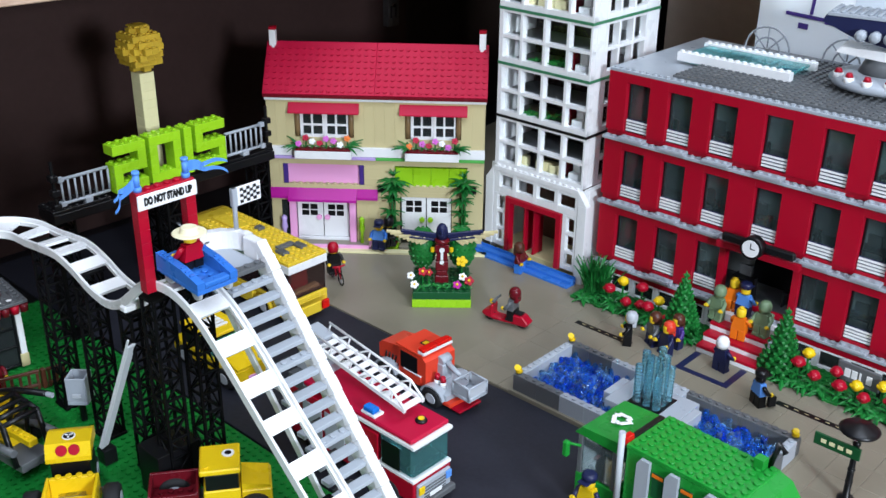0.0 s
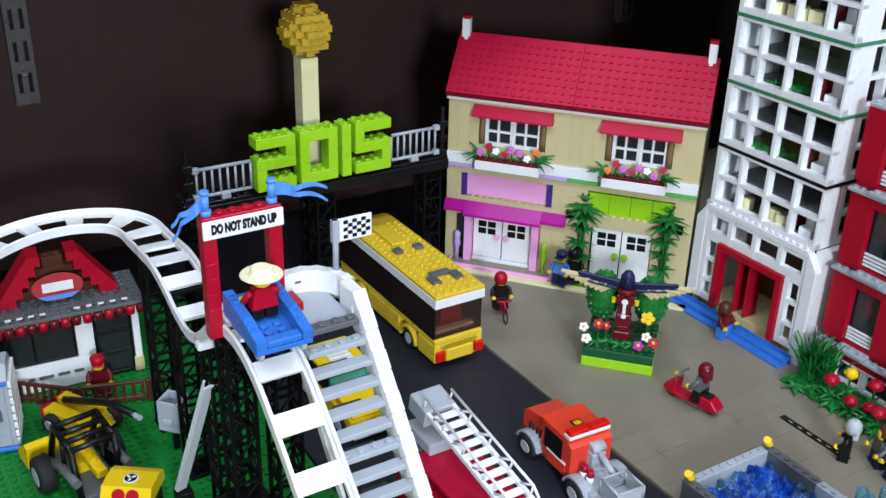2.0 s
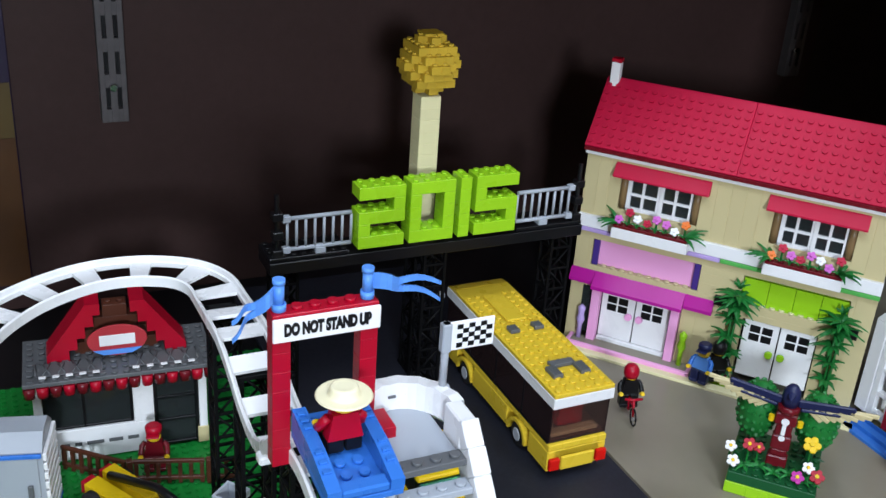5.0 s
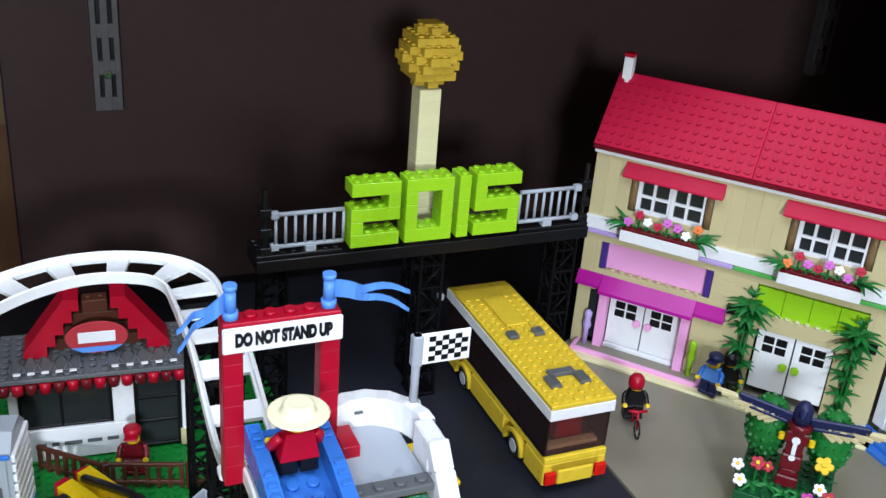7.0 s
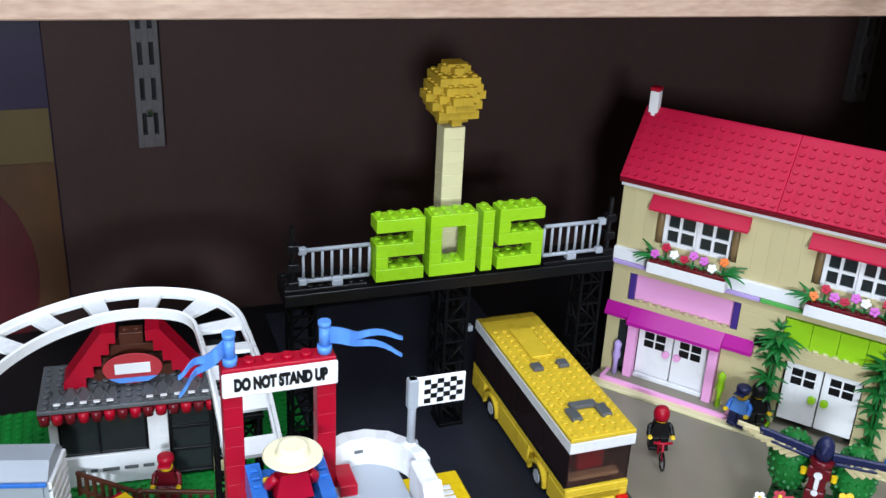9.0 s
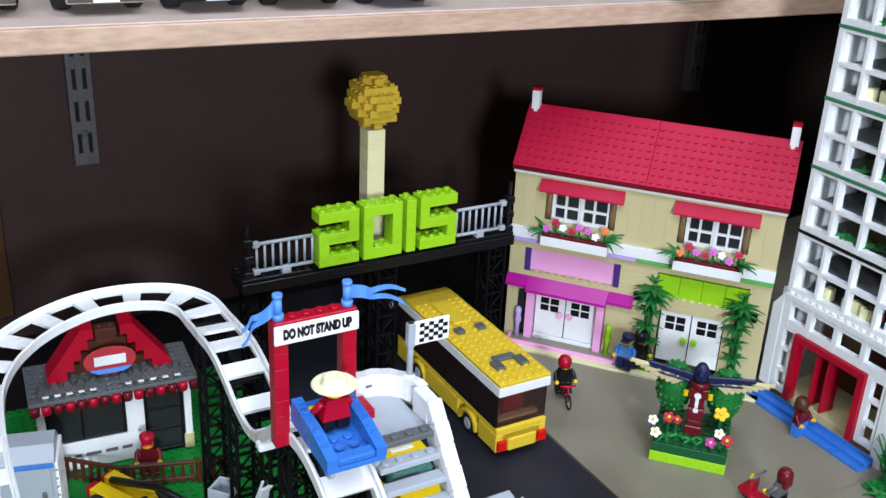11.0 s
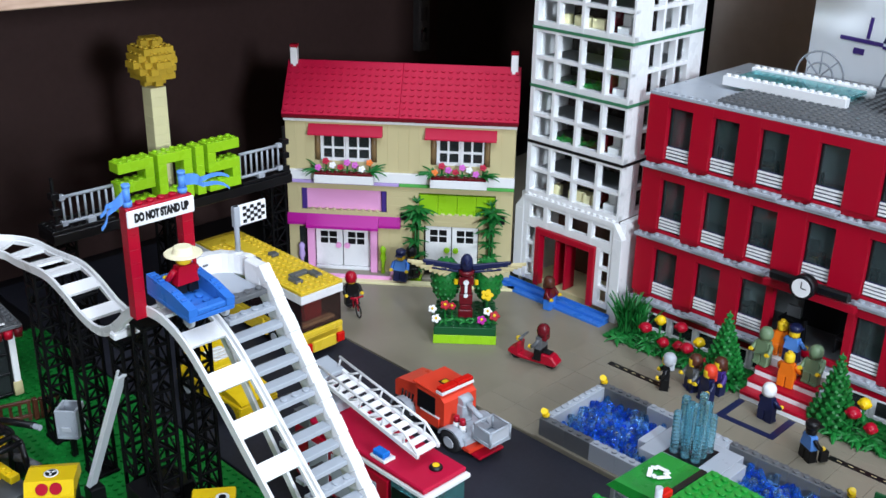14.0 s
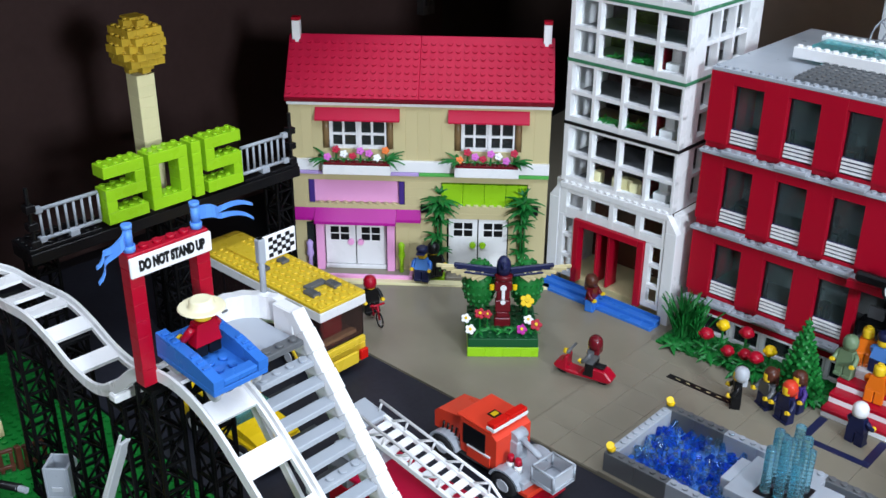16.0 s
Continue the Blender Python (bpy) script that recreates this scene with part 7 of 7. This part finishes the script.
def digger():
    t = thing("toy_boom_lift", town(-0.742, 0.3165, 0.0017, 34), "yellow toy boom lift with a black arm and grey basket", "boom lift")
    bm = nb(); prism(bm, [(-0.028, 0.006), (-0.028, 0.018), (0.026, 0.014), (0.034, 0.006)], -0.013, -0.001); prism(bm, [(-0.028, 0.006), (-0.028, 0.020), (0.016, 0.016), (0.024, 0.006)], 0.003, 0.014)
    part("body", bm, YELLOW, t)
    for y in (-0.007, 0.009):
        part("tail_light", box(nb(), -0.033, -0.0282, y - 0.005, y + 0.005, 0.008, 0.018), RED, t)
    bm = nb(); tube(bm, [(-0.018, 0.001, 0.022), (0.030, 0.000, 0.034), (0.066, -0.010, 0.040)], 0.0030, 8); part("boom", bm, BLACK, t)
    part("tip", cyl(nb(), 0, 0, 0, 0.008, 0.0024, 0.0024, 8, pose(0.064, -0.010, 0.040, 0, 90, -12)), GREY, t)
    for x in (-0.018, 0.018):
        for s in (-1, 1):
            wheel(t, x, s * 0.015, 0.0085, 0.0085, 0.007)
    b = thing("lift_basket", town(-0.680, 0.374, 0.0225, 42), "light grey open toy basket at the end of the boom", "toy basket")
    bm = nb(); box(bm, -0.009, 0.009, -0.009, 0.009, 0, 0.003)
    for a in (-0.009, 0.0072):
        box(bm, a, a + 0.0018, -0.009, 0.009, 0.003, 0.027, 0.0004); box(bm, -0.0072, 0.0072, a, a + 0.0018, 0.003, 0.027, 0.0004)
    part("shell", bm, GREY, b)
    part("grip", box(nb(), -0.004, 0.004, -0.0105, -0.0092, 0.008, 0.012), SILVER, b)
    bm = nb(); cyl(bm, 0, 0, -0.0210, 0.0, 0.003, 0.003, 8); part("stand", bm, BLACK, b)


digger()


def dump_truck():
    t = thing("toy_dump_truck", town(-0.4810, 0.3860, 0.0017, 54), "yellow toy tipper truck with a dark red load box", "toy truck")
    part("chassis", box(nb(), -0.056, 0.036, -0.013, 0.013, 0.009, 0.016), DKGREY, t)
    bm = nb(); box(bm, -0.016, 0.012, -0.0175, 0.0175, 0.0162, 0.034, 0.001); part("cab", bm, YELLOW, t)
    part("cab_glass", box(nb(), -0.014, 0.011, -0.0165, 0.0165, 0.0342, 0.0480), BLACK, t)
    bm = nb(); box(bm, -0.018, 0.013, -0.0175, 0.0175, 0.0482, 0.0530, 0.001); stud(bm, -0.013, -0.012, 0.053); r = part("roof", bm, YELLOW, t)
    bm = nb(); cyl(bm, 0.004, 0.004, 0.0531, 0.0536, 0.0050, 0.0050, 14); mk = part("roof_mark", bm, WHITE, r)
    part("roof_mark_dot", cyl(nb(), 0.004, 0.004, 0.0537, 0.0539, 0.0027, 0.0027, 10), BLACK, mk)
    bm = nb(); box(bm, 0.0125, 0.036, -0.0155, 0.0155, 0.0162, 0.030, 0.001); prism(bm, [(0.013, 0.0302), (0.013, 0.036), (0.034, 0.0325), (0.036, 0.0302)], -0.014, 0.014); part("bonnet", bm, YELLOW, t)
    bx = part("load_box", box(nb(), -0.058, -0.020, -0.017, 0.017, 0.0165, 0.019), DKRED, t, "dark red load box")
    for a in ((-0.058, -0.020, -0.017, -0.0145), (-0.058, -0.020, 0.0145, 0.017), (-0.058, -0.0555, -0.0143, 0.0143), (-0.0225, -0.020, -0.0143, 0.0143)):
        part("box_side", box(nb(), *a, 0.0192, 0.033, 0.0004), DKRED, bx)
    bm = nb(); studs(bm, -0.054, -0.024, -0.012, 0.012, 0.019); part("box_studs", bm, DKRED, bx)
    for x in (-0.040, 0.022):
        for s in (-1, 1):
            wheel(t, x, s * 0.0175, 0.0135, 0.0135, 0.011, GREY)


dump_truck()

# leaning beam
pk = thing("leaning_beam", TOWN.copy(), "pale grey toy beam leaning on a black wedge", "toy beam")
a, b = Vector((-0.563, 0.3680, 0.134)), Vector((-0.609, 0.354, 0.018))
m = Matrix.Translation(b) @ (a - b).to_track_quat("X", "Z").to_matrix().to_4x4()
L = (a - b).length
bm = nb(); box(bm, 0, L - 0.006, -0.0042, 0.0042, -0.0016, 0.0006, 0.0004, m); box(bm, 0, L, -0.0042, -0.0024, 0.0006, 0.0022, 0.0003, m); box(bm, 0, L - 0.010, 0.0024, 0.0042, 0.0006, 0.0022, 0.0003, m)
part("channel", bm, plastic("pale_grey_plastic", (0.58, 0.60, 0.62), 0.3), pk)
bm = nb()
for k in range(9):
    cyl(bm, 0.01 + k * L / 10, 0, 0.0006, 0.0012, 0.0016, 0.0016, 8, m)
part("hole_row", bm, SILVER, pk)
part("foot", box(nb(), b.x - 0.006, b.x + 0.006, b.y - 0.004, b.y + 0.008, 0.0017, b.z - 0.002), BLACK, pk)

# ---- ice-cream kiosk ----


def kiosk():
    t = thing("ice_cream_kiosk", town(-0.8105, 0.3255, 0.0017, -4.5), "white toy kiosk with dark grey roof and red gables", "toy kiosk")
    x0, y0, y1, H = -0.049, -0.061, 0.061, 0.0715
    part("back_wall", box(nb(), x0, x0 + 0.004, y0, y1, 0, H), WHITE, t)
    part("side_wall", box(nb(), x0 + 0.0042, -0.0002, y0, y0 + 0.006, 0, H), WHITE, t)
    part("side_wall", box(nb(), x0 + 0.0042, -0.0002, y1 - 0.006, y1, 0, H), WHITE, t)
    part("front_base", box(nb(), -0.008, 0.0, y0 + 0.0062, 0.022, 0, 0.026), WHITE, t, "white counter front with dark bars")
    k = y0 + 0.016
    for wd in (0.006, 0.005, 0.012, 0.010, 0.008):
        part("mark", box(nb(), 0.0002, 0.0006, k, k + wd, 0.012, 0.0150, 0.0001), DKGREY, t); k += wd + 0.0035
    part("front_pier", box(nb(), -0.008, 0.0, 0.0075, 0.0220, 0.0262, 0.0640), WHITE, t)
    part("front_lintel", box(nb(), -0.008, 0.0, y0 + 0.0062, y1 - 0.0062, 0.0642, H), WHITE, t)
    part("corner_stone", box(nb(), -0.0085, 0.0006, y1 - 0.0075, y1 + 0.0006, 0, 0.014), TAN, t)
    f = part("shop_window", box(nb(), -0.004, -0.003, y0 + 0.0062, 0.0072, 0.0264, 0.0640), GLASS, t)
    bm = nb()
    for a in (y0 + 0.0062, -0.028, 0.0052):
        box(bm, -0.0055, -0.0015, a, a + 0.002, 0.0264, 0.0640)
    for z in (0.0264, 0.0620):
        box(bm, -0.0054, -0.0016, y0 + 0.0062, 0.0072, z, z + 0.002)
    part("window_frame", bm, BLACK, f)
    d = part("door", box(nb(), -0.004, -0.003, 0.0222, y1 - 0.0064, 0.001, 0.0640), GLASS, t)
    bm = nb()
    for a in (0.0222, y1 - 0.0090):
        box(bm, -0.0055, -0.001, a, a + 0.0026, 0.001, 0.0640)
    for z in (0.001, 0.022, 0.042, 0.0618):
        box(bm, -0.0054, -0.0012, 0.0222, y1 - 0.0064, z, z + 0.0022)
    part("door_frame", bm, BLACK, d)
    part("floor", box(nb(), x0 + 0.004, -0.0085, y0 + 0.006, y1 - 0.006, 0, 0.003), TAN, t)
    part("counter", box(nb(), -0.040, -0.030, y0 + 0.012, 0.012, 0.003, 0.026), GREY, t)
    part("red_stool", cyl(nb(), -0.030, 0.038, 0.003, 0.022, 0.005, 0.004, 10), RED, t)
    bm = nb(); box(bm, x0 - 0.004, 0.010, y0 - 0.005, y1 + 0.005, H + 0.0002, H + 0.0034)
    studs(bm, x0 - 0.002, 0.010, y0 - 0.004, y1 + 0.004, H + 0.0034)
    rf = part("roof", bm, DKGREY, t, "dark grey studded roof plate")
    bm = nb()
    for i in range(15):
        y = y0 - 0.001 + i * 0.0089
        part("awning_round", cyl(nb(), 0, 0, 0, 0.0085, 0.0038, 0.0044, 10, pose(0.0065, y, H - 0.0090)), DKRED if i % 2 == 0 else RED, rf)
    for yy in ((y0 + 0.004, -0.012), (0.006, y1 - 0.006)):
        bm = nb()
        n = 9
        for i in range(n + 1):
            a = yy[0] + (yy[1] - yy[0]) * i / n
            tube(bm, [(-0.012, a, H + 0.0062), (0.003, min(max(a + 0.005 * (1 if i % 2 else -1), yy[0]), yy[1]), H + 0.0062)], 0.0006, 4)
        box(bm, -0.013, 0.004, yy[0], yy[1], H + 0.0050, H + 0.0056)
        part("roof_grille", bm, DKGREY, rf, "grey lattice tile")
        for i in range(5):
            a = yy[0] + (yy[1] - yy[0]) * (i + 0.5) / 5
            part("roof_lamp", box(nb(), 0.0042, 0.0072, a - 0.0024, a + 0.0024, H + 0.0052, H + 0.0062, 0.0003), WHITE, rf)
    # red gables: smooth outer slope, stepped inner edge
    for s in (-1, 1):
        pts = [(0.049, H + 0.0036), (0.049, H + 0.0090), (0.0205, H + 0.0480), (0.0105, H + 0.0480)]
        for k, xin in enumerate((0.0105, 0.0155, 0.0215, 0.0275, 0.0335)):
            pts += [(xin, H + 0.0480 - 0.00888 * k), (xin, H + 0.0480 - 0.00888 * (k + 1))]
        bm = nb(); prism(bm, [(s * a, b) for a, b in pts[:3] + pts[4:]], -0.038, -0.016, Matrix(((0, 1, 0, 0), (1, 0, 0, 0), (0, 0, 1, 0), (0, 0, 0, 1))))
        part("red_gable", bm, RED, t, "red sloped gable with stepped inner edge")
    bm = nb()
    for i in range(4):
        box(bm, -0.036, -0.0245, -0.0085 - i * 0.007, 0.0085 + i * 0.007, H + 0.0036 + (3 - i) * 0.0096, H + 0.0036 + (4 - i) * 0.0096, 0.0003)
    studs(bm, -0.036, -0.0245, -0.0085, 0.0085, H + 0.042)
    part("gable_core", bm, BROWN, t)
    flat = Matrix(((0, 0, 1, 0), (1, 0, 0, 0), (0, 0.60, 0, 0), (0, 0, 0, 1)))
    sg = part("oval_sign", lathe(nb(), [(0.0205, 0), (0.0212, 0.0008), (0.0205, 0.0016)], 28, Matrix.Translation((-0.0130, 0, H + 0.0195)) @ flat), plastic("sign_red", (0.42, 0.035, 0.045), 0.3), t, "oval red and blue sign with a pale shape")
    bm = nb(); prism(bm, [(-0.017, H + 0.0125), (0.017, H + 0.0125), (0.010, H + 0.0085), (-0.010, H + 0.0085)], -0.0112, -0.0106, Matrix(((0, 1, 0, 0), (1, 0, 0, 0), (0, 0, 1, 0), (0, 0, 0, 1)))); part("sign_lower", bm, FLAGBLUE, sg)
    bm = nb(); box(bm, -0.0112, -0.0104, -0.0125, 0.0125, H + 0.0160, H + 0.0245, 0.0030); part("sign_mark", bm, WHITE, sg)


kiosk()
figure(town(-0.7845, 0.3425, 0.0017, -15), "toy kiosk clerk in dark red with a red cap", DKRED, DKRED, SKIN, RED, "cap")


def fence():
    t = thing("brown_fence", TOWN.copy(), "low brown toy picket fence before the kiosk", "toy fence")
    for p, q, n in (((-0.806, 0.280), (-0.772, 0.320), 8), ((-0.7715, 0.325), (-0.757, 0.373), 7), ((-0.755, 0.379), (-0.750, 0.396), 3)):
        a, b = Vector((*p, 0.0017)), Vector((*q, 0.0017))
        m = Matrix.Translation(a) @ (b - a).to_track_quat("X", "Z").to_matrix().to_4x4()
        L = (b - a).length
        for z in (0.003, 0.0175):
            bm = nb(); box(bm, 0, L, -0.0014, 0.0014, z, z + 0.0030, 0.0004, m); part("rail", bm, BROWN, t)
        for i in range(n):
            bm = nb(); x = 0.002 + i * (L - 0.004) / (n - 1); box(bm, x - 0.0014, x + 0.0014, -0.0012, 0.0012, 0, 0.0175, 0.0003, m); part("picket", bm, BROWN, t)
    for p in ((-0.7718, 0.3225), (-0.7560, 0.3760)):
        part("post", box(nb(), p[0] - 0.0025, p[0] + 0.0025, p[1] - 0.0022, p[1] + 0.0022, 0.0017, 0.0225, 0.0005), BROWN, t)


fence()


def outhouse():
    t = thing("grey_locker", town(-0.763, 0.251, 0.0017, -14), "grey toy locker cabin with white trim and blue base", "toy cabin")
    part("base", box(nb(), -0.020, 0.022, -0.022, 0.022, 0, 0.004, 0.001), BLUE, t)
    bm = nb(); prism(bm, [(-0.019, 0.0042), (-0.019, 0.064), (-0.008, 0.074), (0.010, 0.074), (0.0195, 0.064), (0.0195, 0.0042)], -0.0195, 0.0195); part("shell", bm, GREY, t)
    bm = nb(); box(bm, 0.0197, 0.0215, -0.0165, 0.0165, 0.006, 0.060, 0.0006); d = part("door", bm, GREY, t)
    part("door_handle", box(nb(), 0.0217, 0.0240, 0.009, 0.0125, 0.030, 0.040, 0.0006), DKGREY, d)
    part("top_stripe", box(nb(), 0.0200, 0.0222, -0.0190, 0.0190, 0.0605, 0.0635), BLUE, t)
    for s in (-1, 1):
        bm = nb()
        for k in range(8):
            box(bm, -0.018, 0.0205, s * 0.0196, s * 0.0222, 0.005 + k * 0.0075, 0.0105 + k * 0.0075, 0.0005)
        part("white_trim", bm, WHITE, t)


outhouse()

# ---- model spacecraft, picture board and other things round the red block ----


def spaceship():
    t = thing("toy_spaceship", town(-0.262, 1.022, 0.2626, 10), "navy and grey toy spaceship on a stand on the roof", "toy spaceship")
    bm = nb(); lathe(bm, [(0.030, 0), (0.046, 0.004), (0.050, 0.009), (0.044, 0.013), (0.030, 0.016)], 22); part("saucer", bm, GREY, t, "grey round hull")
    for a in range(6):
        b = math.radians(-150 + a * 26)
        l = part("lamp_cup", cyl(nb(), 0.043 * math.cos(b), 0.043 * math.sin(b), 0.009, 0.016, 0.0045, 0.0050, 10), WHITE, t)
        part("lamp_lens", cyl(nb(), 0.043 * math.cos(b), 0.043 * math.sin(b), 0.0162, 0.020, 0.0042, 0.0025, 10), RED, l)
    bm = nb(); cyl(bm, 0, 0, 0.016, 0.030, 0.024, 0.018, 14); part("middle", bm, DKGREY, t)
    bm = nb(); prism(bm, [(-0.030, 0.050), (-0.060, 0.062), (-0.058, 0.068), (0.060, 0.068), (0.060, 0.046), (0.020, 0.040)], -0.020, 0.020); part("hull", bm, NAVY, t, "navy wedge hull")
    bm = nb(); prism(bm, [(-0.044, 0.034), (-0.040, 0.0395), (0.060, 0.0395), (0.060, 0.030), (0.0, 0.0302)], -0.018, 0.018); part("lower_hull", bm, WHITE, t)
    bm = nb(); box(bm, -0.056, 0.060, -0.021, 0.021, 0.0682, 0.0715); studs(bm, -0.056, 0.060, -0.02, 0.02, 0.0715); part("deck", bm, GREY, t)
    for k in range(5):
        part("pod", lathe(nb(), [(0.002, 0), (0.0055, 0.002), (0.0055, 0.009), (0.002, 0.011)], 10, pose(-0.022 + 0.013 * k, -0.021, 0.0540, 90, 0, 0)), GREY, t)
    bm = nb(); tube(bm, [(0.02, 0, 0.0715), (0.02, 0, 0.105)], 0.006, 8); box(bm, -0.05, 0.06, -0.012, 0.012, 0.100, 0.107); part("upper_deck", bm, PURPLE, t)


spaceship()

bd = thing("picture_board", town(-0.443, 1.1135, 0.0, 6), "white picture board with small dark aircraft shapes", "picture board")
part("sheet", box(nb(), 0.0, 0.75, 0.0, 0.006, 0.0, 0.62), PAPER, bd)
for x, z, w, h in ((0.010, 0.300, 0.044, 0.004), (0.036, 0.305, 0.0035, 0.022), (0.054, 0.298, 0.016, 0.003), (0.026, 0.288, 0.011, 0.006), (0.150, 0.370, 0.055, 0.012), (0.30, 0.40, 0.08, 0.02)):
    bm = nb(); box(bm, x, x + w, -0.0012, -0.0002, z, z + h, 0.0002, pose(0, 0, 0, 0, 4, 0)); part("aircraft_shape", bm, PURPLE, bd)
bm = nb(); prism(bm, [(0.09, 0.0), (0.125, 0.0), (0.150, 0.60), (0.115, 0.60)], -0.001, -0.0003); part("grey_fold", bm, surface("pale_blue_print", (0.62, 0.68, 0.74), (0.68, 0.74, 0.80), 10, 0.5, 0.0001), bd)

hat = thing("straw_hat", town(-0.515, 1.185, 0.424) @ pose(0, 0, 0, 6, -5, 0) @ Matrix.Diagonal((0.76, 0.76, 0.9, 1)), "yellow woven straw hat hanging beside the display", "straw hat")
bm = nb()
prof = [(0.20, -0.070), (0.205, -0.064), (0.16, 0.010), (0.11, 0.060), (0.075, 0.075), (0.070, 0.120), (0.04, 0.135)]
lathe(bm, prof, 32)
part("brim", bm, STRAW, hat)
for i in range(9):
    r, z = 0.204 - i * 0.011, -0.063 + i * 0.0125
    bm = nb(); tube(bm, [(r * math.cos(a * math.tau / 40), r * math.sin(a * math.tau / 40), z + 0.003) for a in range(41)], 0.0035, 6); part("straw_braid", bm, STRAW, hat)

# ---- toy cars on the shelf ----


def shelf_car(u, v, yaw, body, trim, label, wide=0.062, tall=0.030):
    t = thing("model_car", TOWN @ pose(u, v, 0.3762 - (v - 0.25) * 0.0218, -1.25, 0, yaw), label, "model car", "model cars on the shelf")
    w = wide / 2
    for x in (-0.040, 0.040):
        for s in (-1, 1):
            wheel(t, x, s * (w - 0.006), 0.0150, 0.0150, 0.012, SILVER)
    bm = nb(); prism(bm, [(-0.066, 0.010), (-0.066, 0.024), (-0.040, 0.031), (0.045, 0.031), (0.066, 0.025), (0.068, 0.010)], -w + 0.005, w - 0.005)
    part("body", bm, body, t)
    bm = nb(); prism(bm, [(-0.045, 0.0312), (-0.028, 0.031 + tall * 0.7), (0.015, 0.031 + tall * 0.7), (0.032, 0.0312)], -w + 0.009, w - 0.009); part("cabin", bm, BLACK, t)
    bm = nb(); box(bm, 0.0682, 0.072, -w + 0.004, w - 0.004, 0.009, 0.017, 0.001); bp = part("bumper", bm, trim, t)
    part("number_plate", box(nb(), 0.0722, 0.0728, -0.009, 0.009, 0.010, 0.0155, 0.0002), WHITE, bp)
    for s in (-1, 1):
        part("headlight", box(nb(), 0.0684, 0.0705, s * (w - 0.008) - 0.005, s * (w - 0.008) + 0.005, 0.0185, 0.0240, 0.0008), SILVER, t)


for u, v, yaw, q, tr, lb in ((-0.876, 0.345, 0, BLACK, CHROME, "black model car with a chrome bumper"), (-0.870, 0.420, 2, DKGREY, BLACK, "dark grey model car with fat tyres"), (-0.868, 0.498, -2, SILVER, BLACK, "grey model car with fat tyres"), (-0.862, 0.572, 3, BLUE, DKGREY, "blue model car with a white plate"),
                             (-0.870, 0.745, 70, BLACK, BLACK, "black open model car with silver wheels"), (-0.832, 0.862, 12, FLAGBLUE, RED, "blue and red model car on the shelf"), (-0.860, 0.985, 40, BLACK, BLACK, "black model car at the shelf end"), (-0.880, 0.260, 0, WHITE, CHROME, "white model car with chrome front")):
    shelf_car(u, v, yaw, q, tr, lb)

# ---- plaza tiles, laid last ----
tile_mesh = bpy.data.meshes.new("tile")
bm = nb(); box(bm, 0, 0.0318, 0, 0.0318, 0, 0.0009, 0.0003); bm.to_mesh(tile_mesh); bm.free()
tile_mesh.materials.append(PLAZA)
for i in range(20):
    for j in range(8):
        ob = new("tile", tile_mesh)
        ob.parent = plaza
        ob.location = (-0.512 + i * 0.032, 0.6785 + j * 0.0292, 0.0004)
        ob.scale = (1, 0.916, 1)
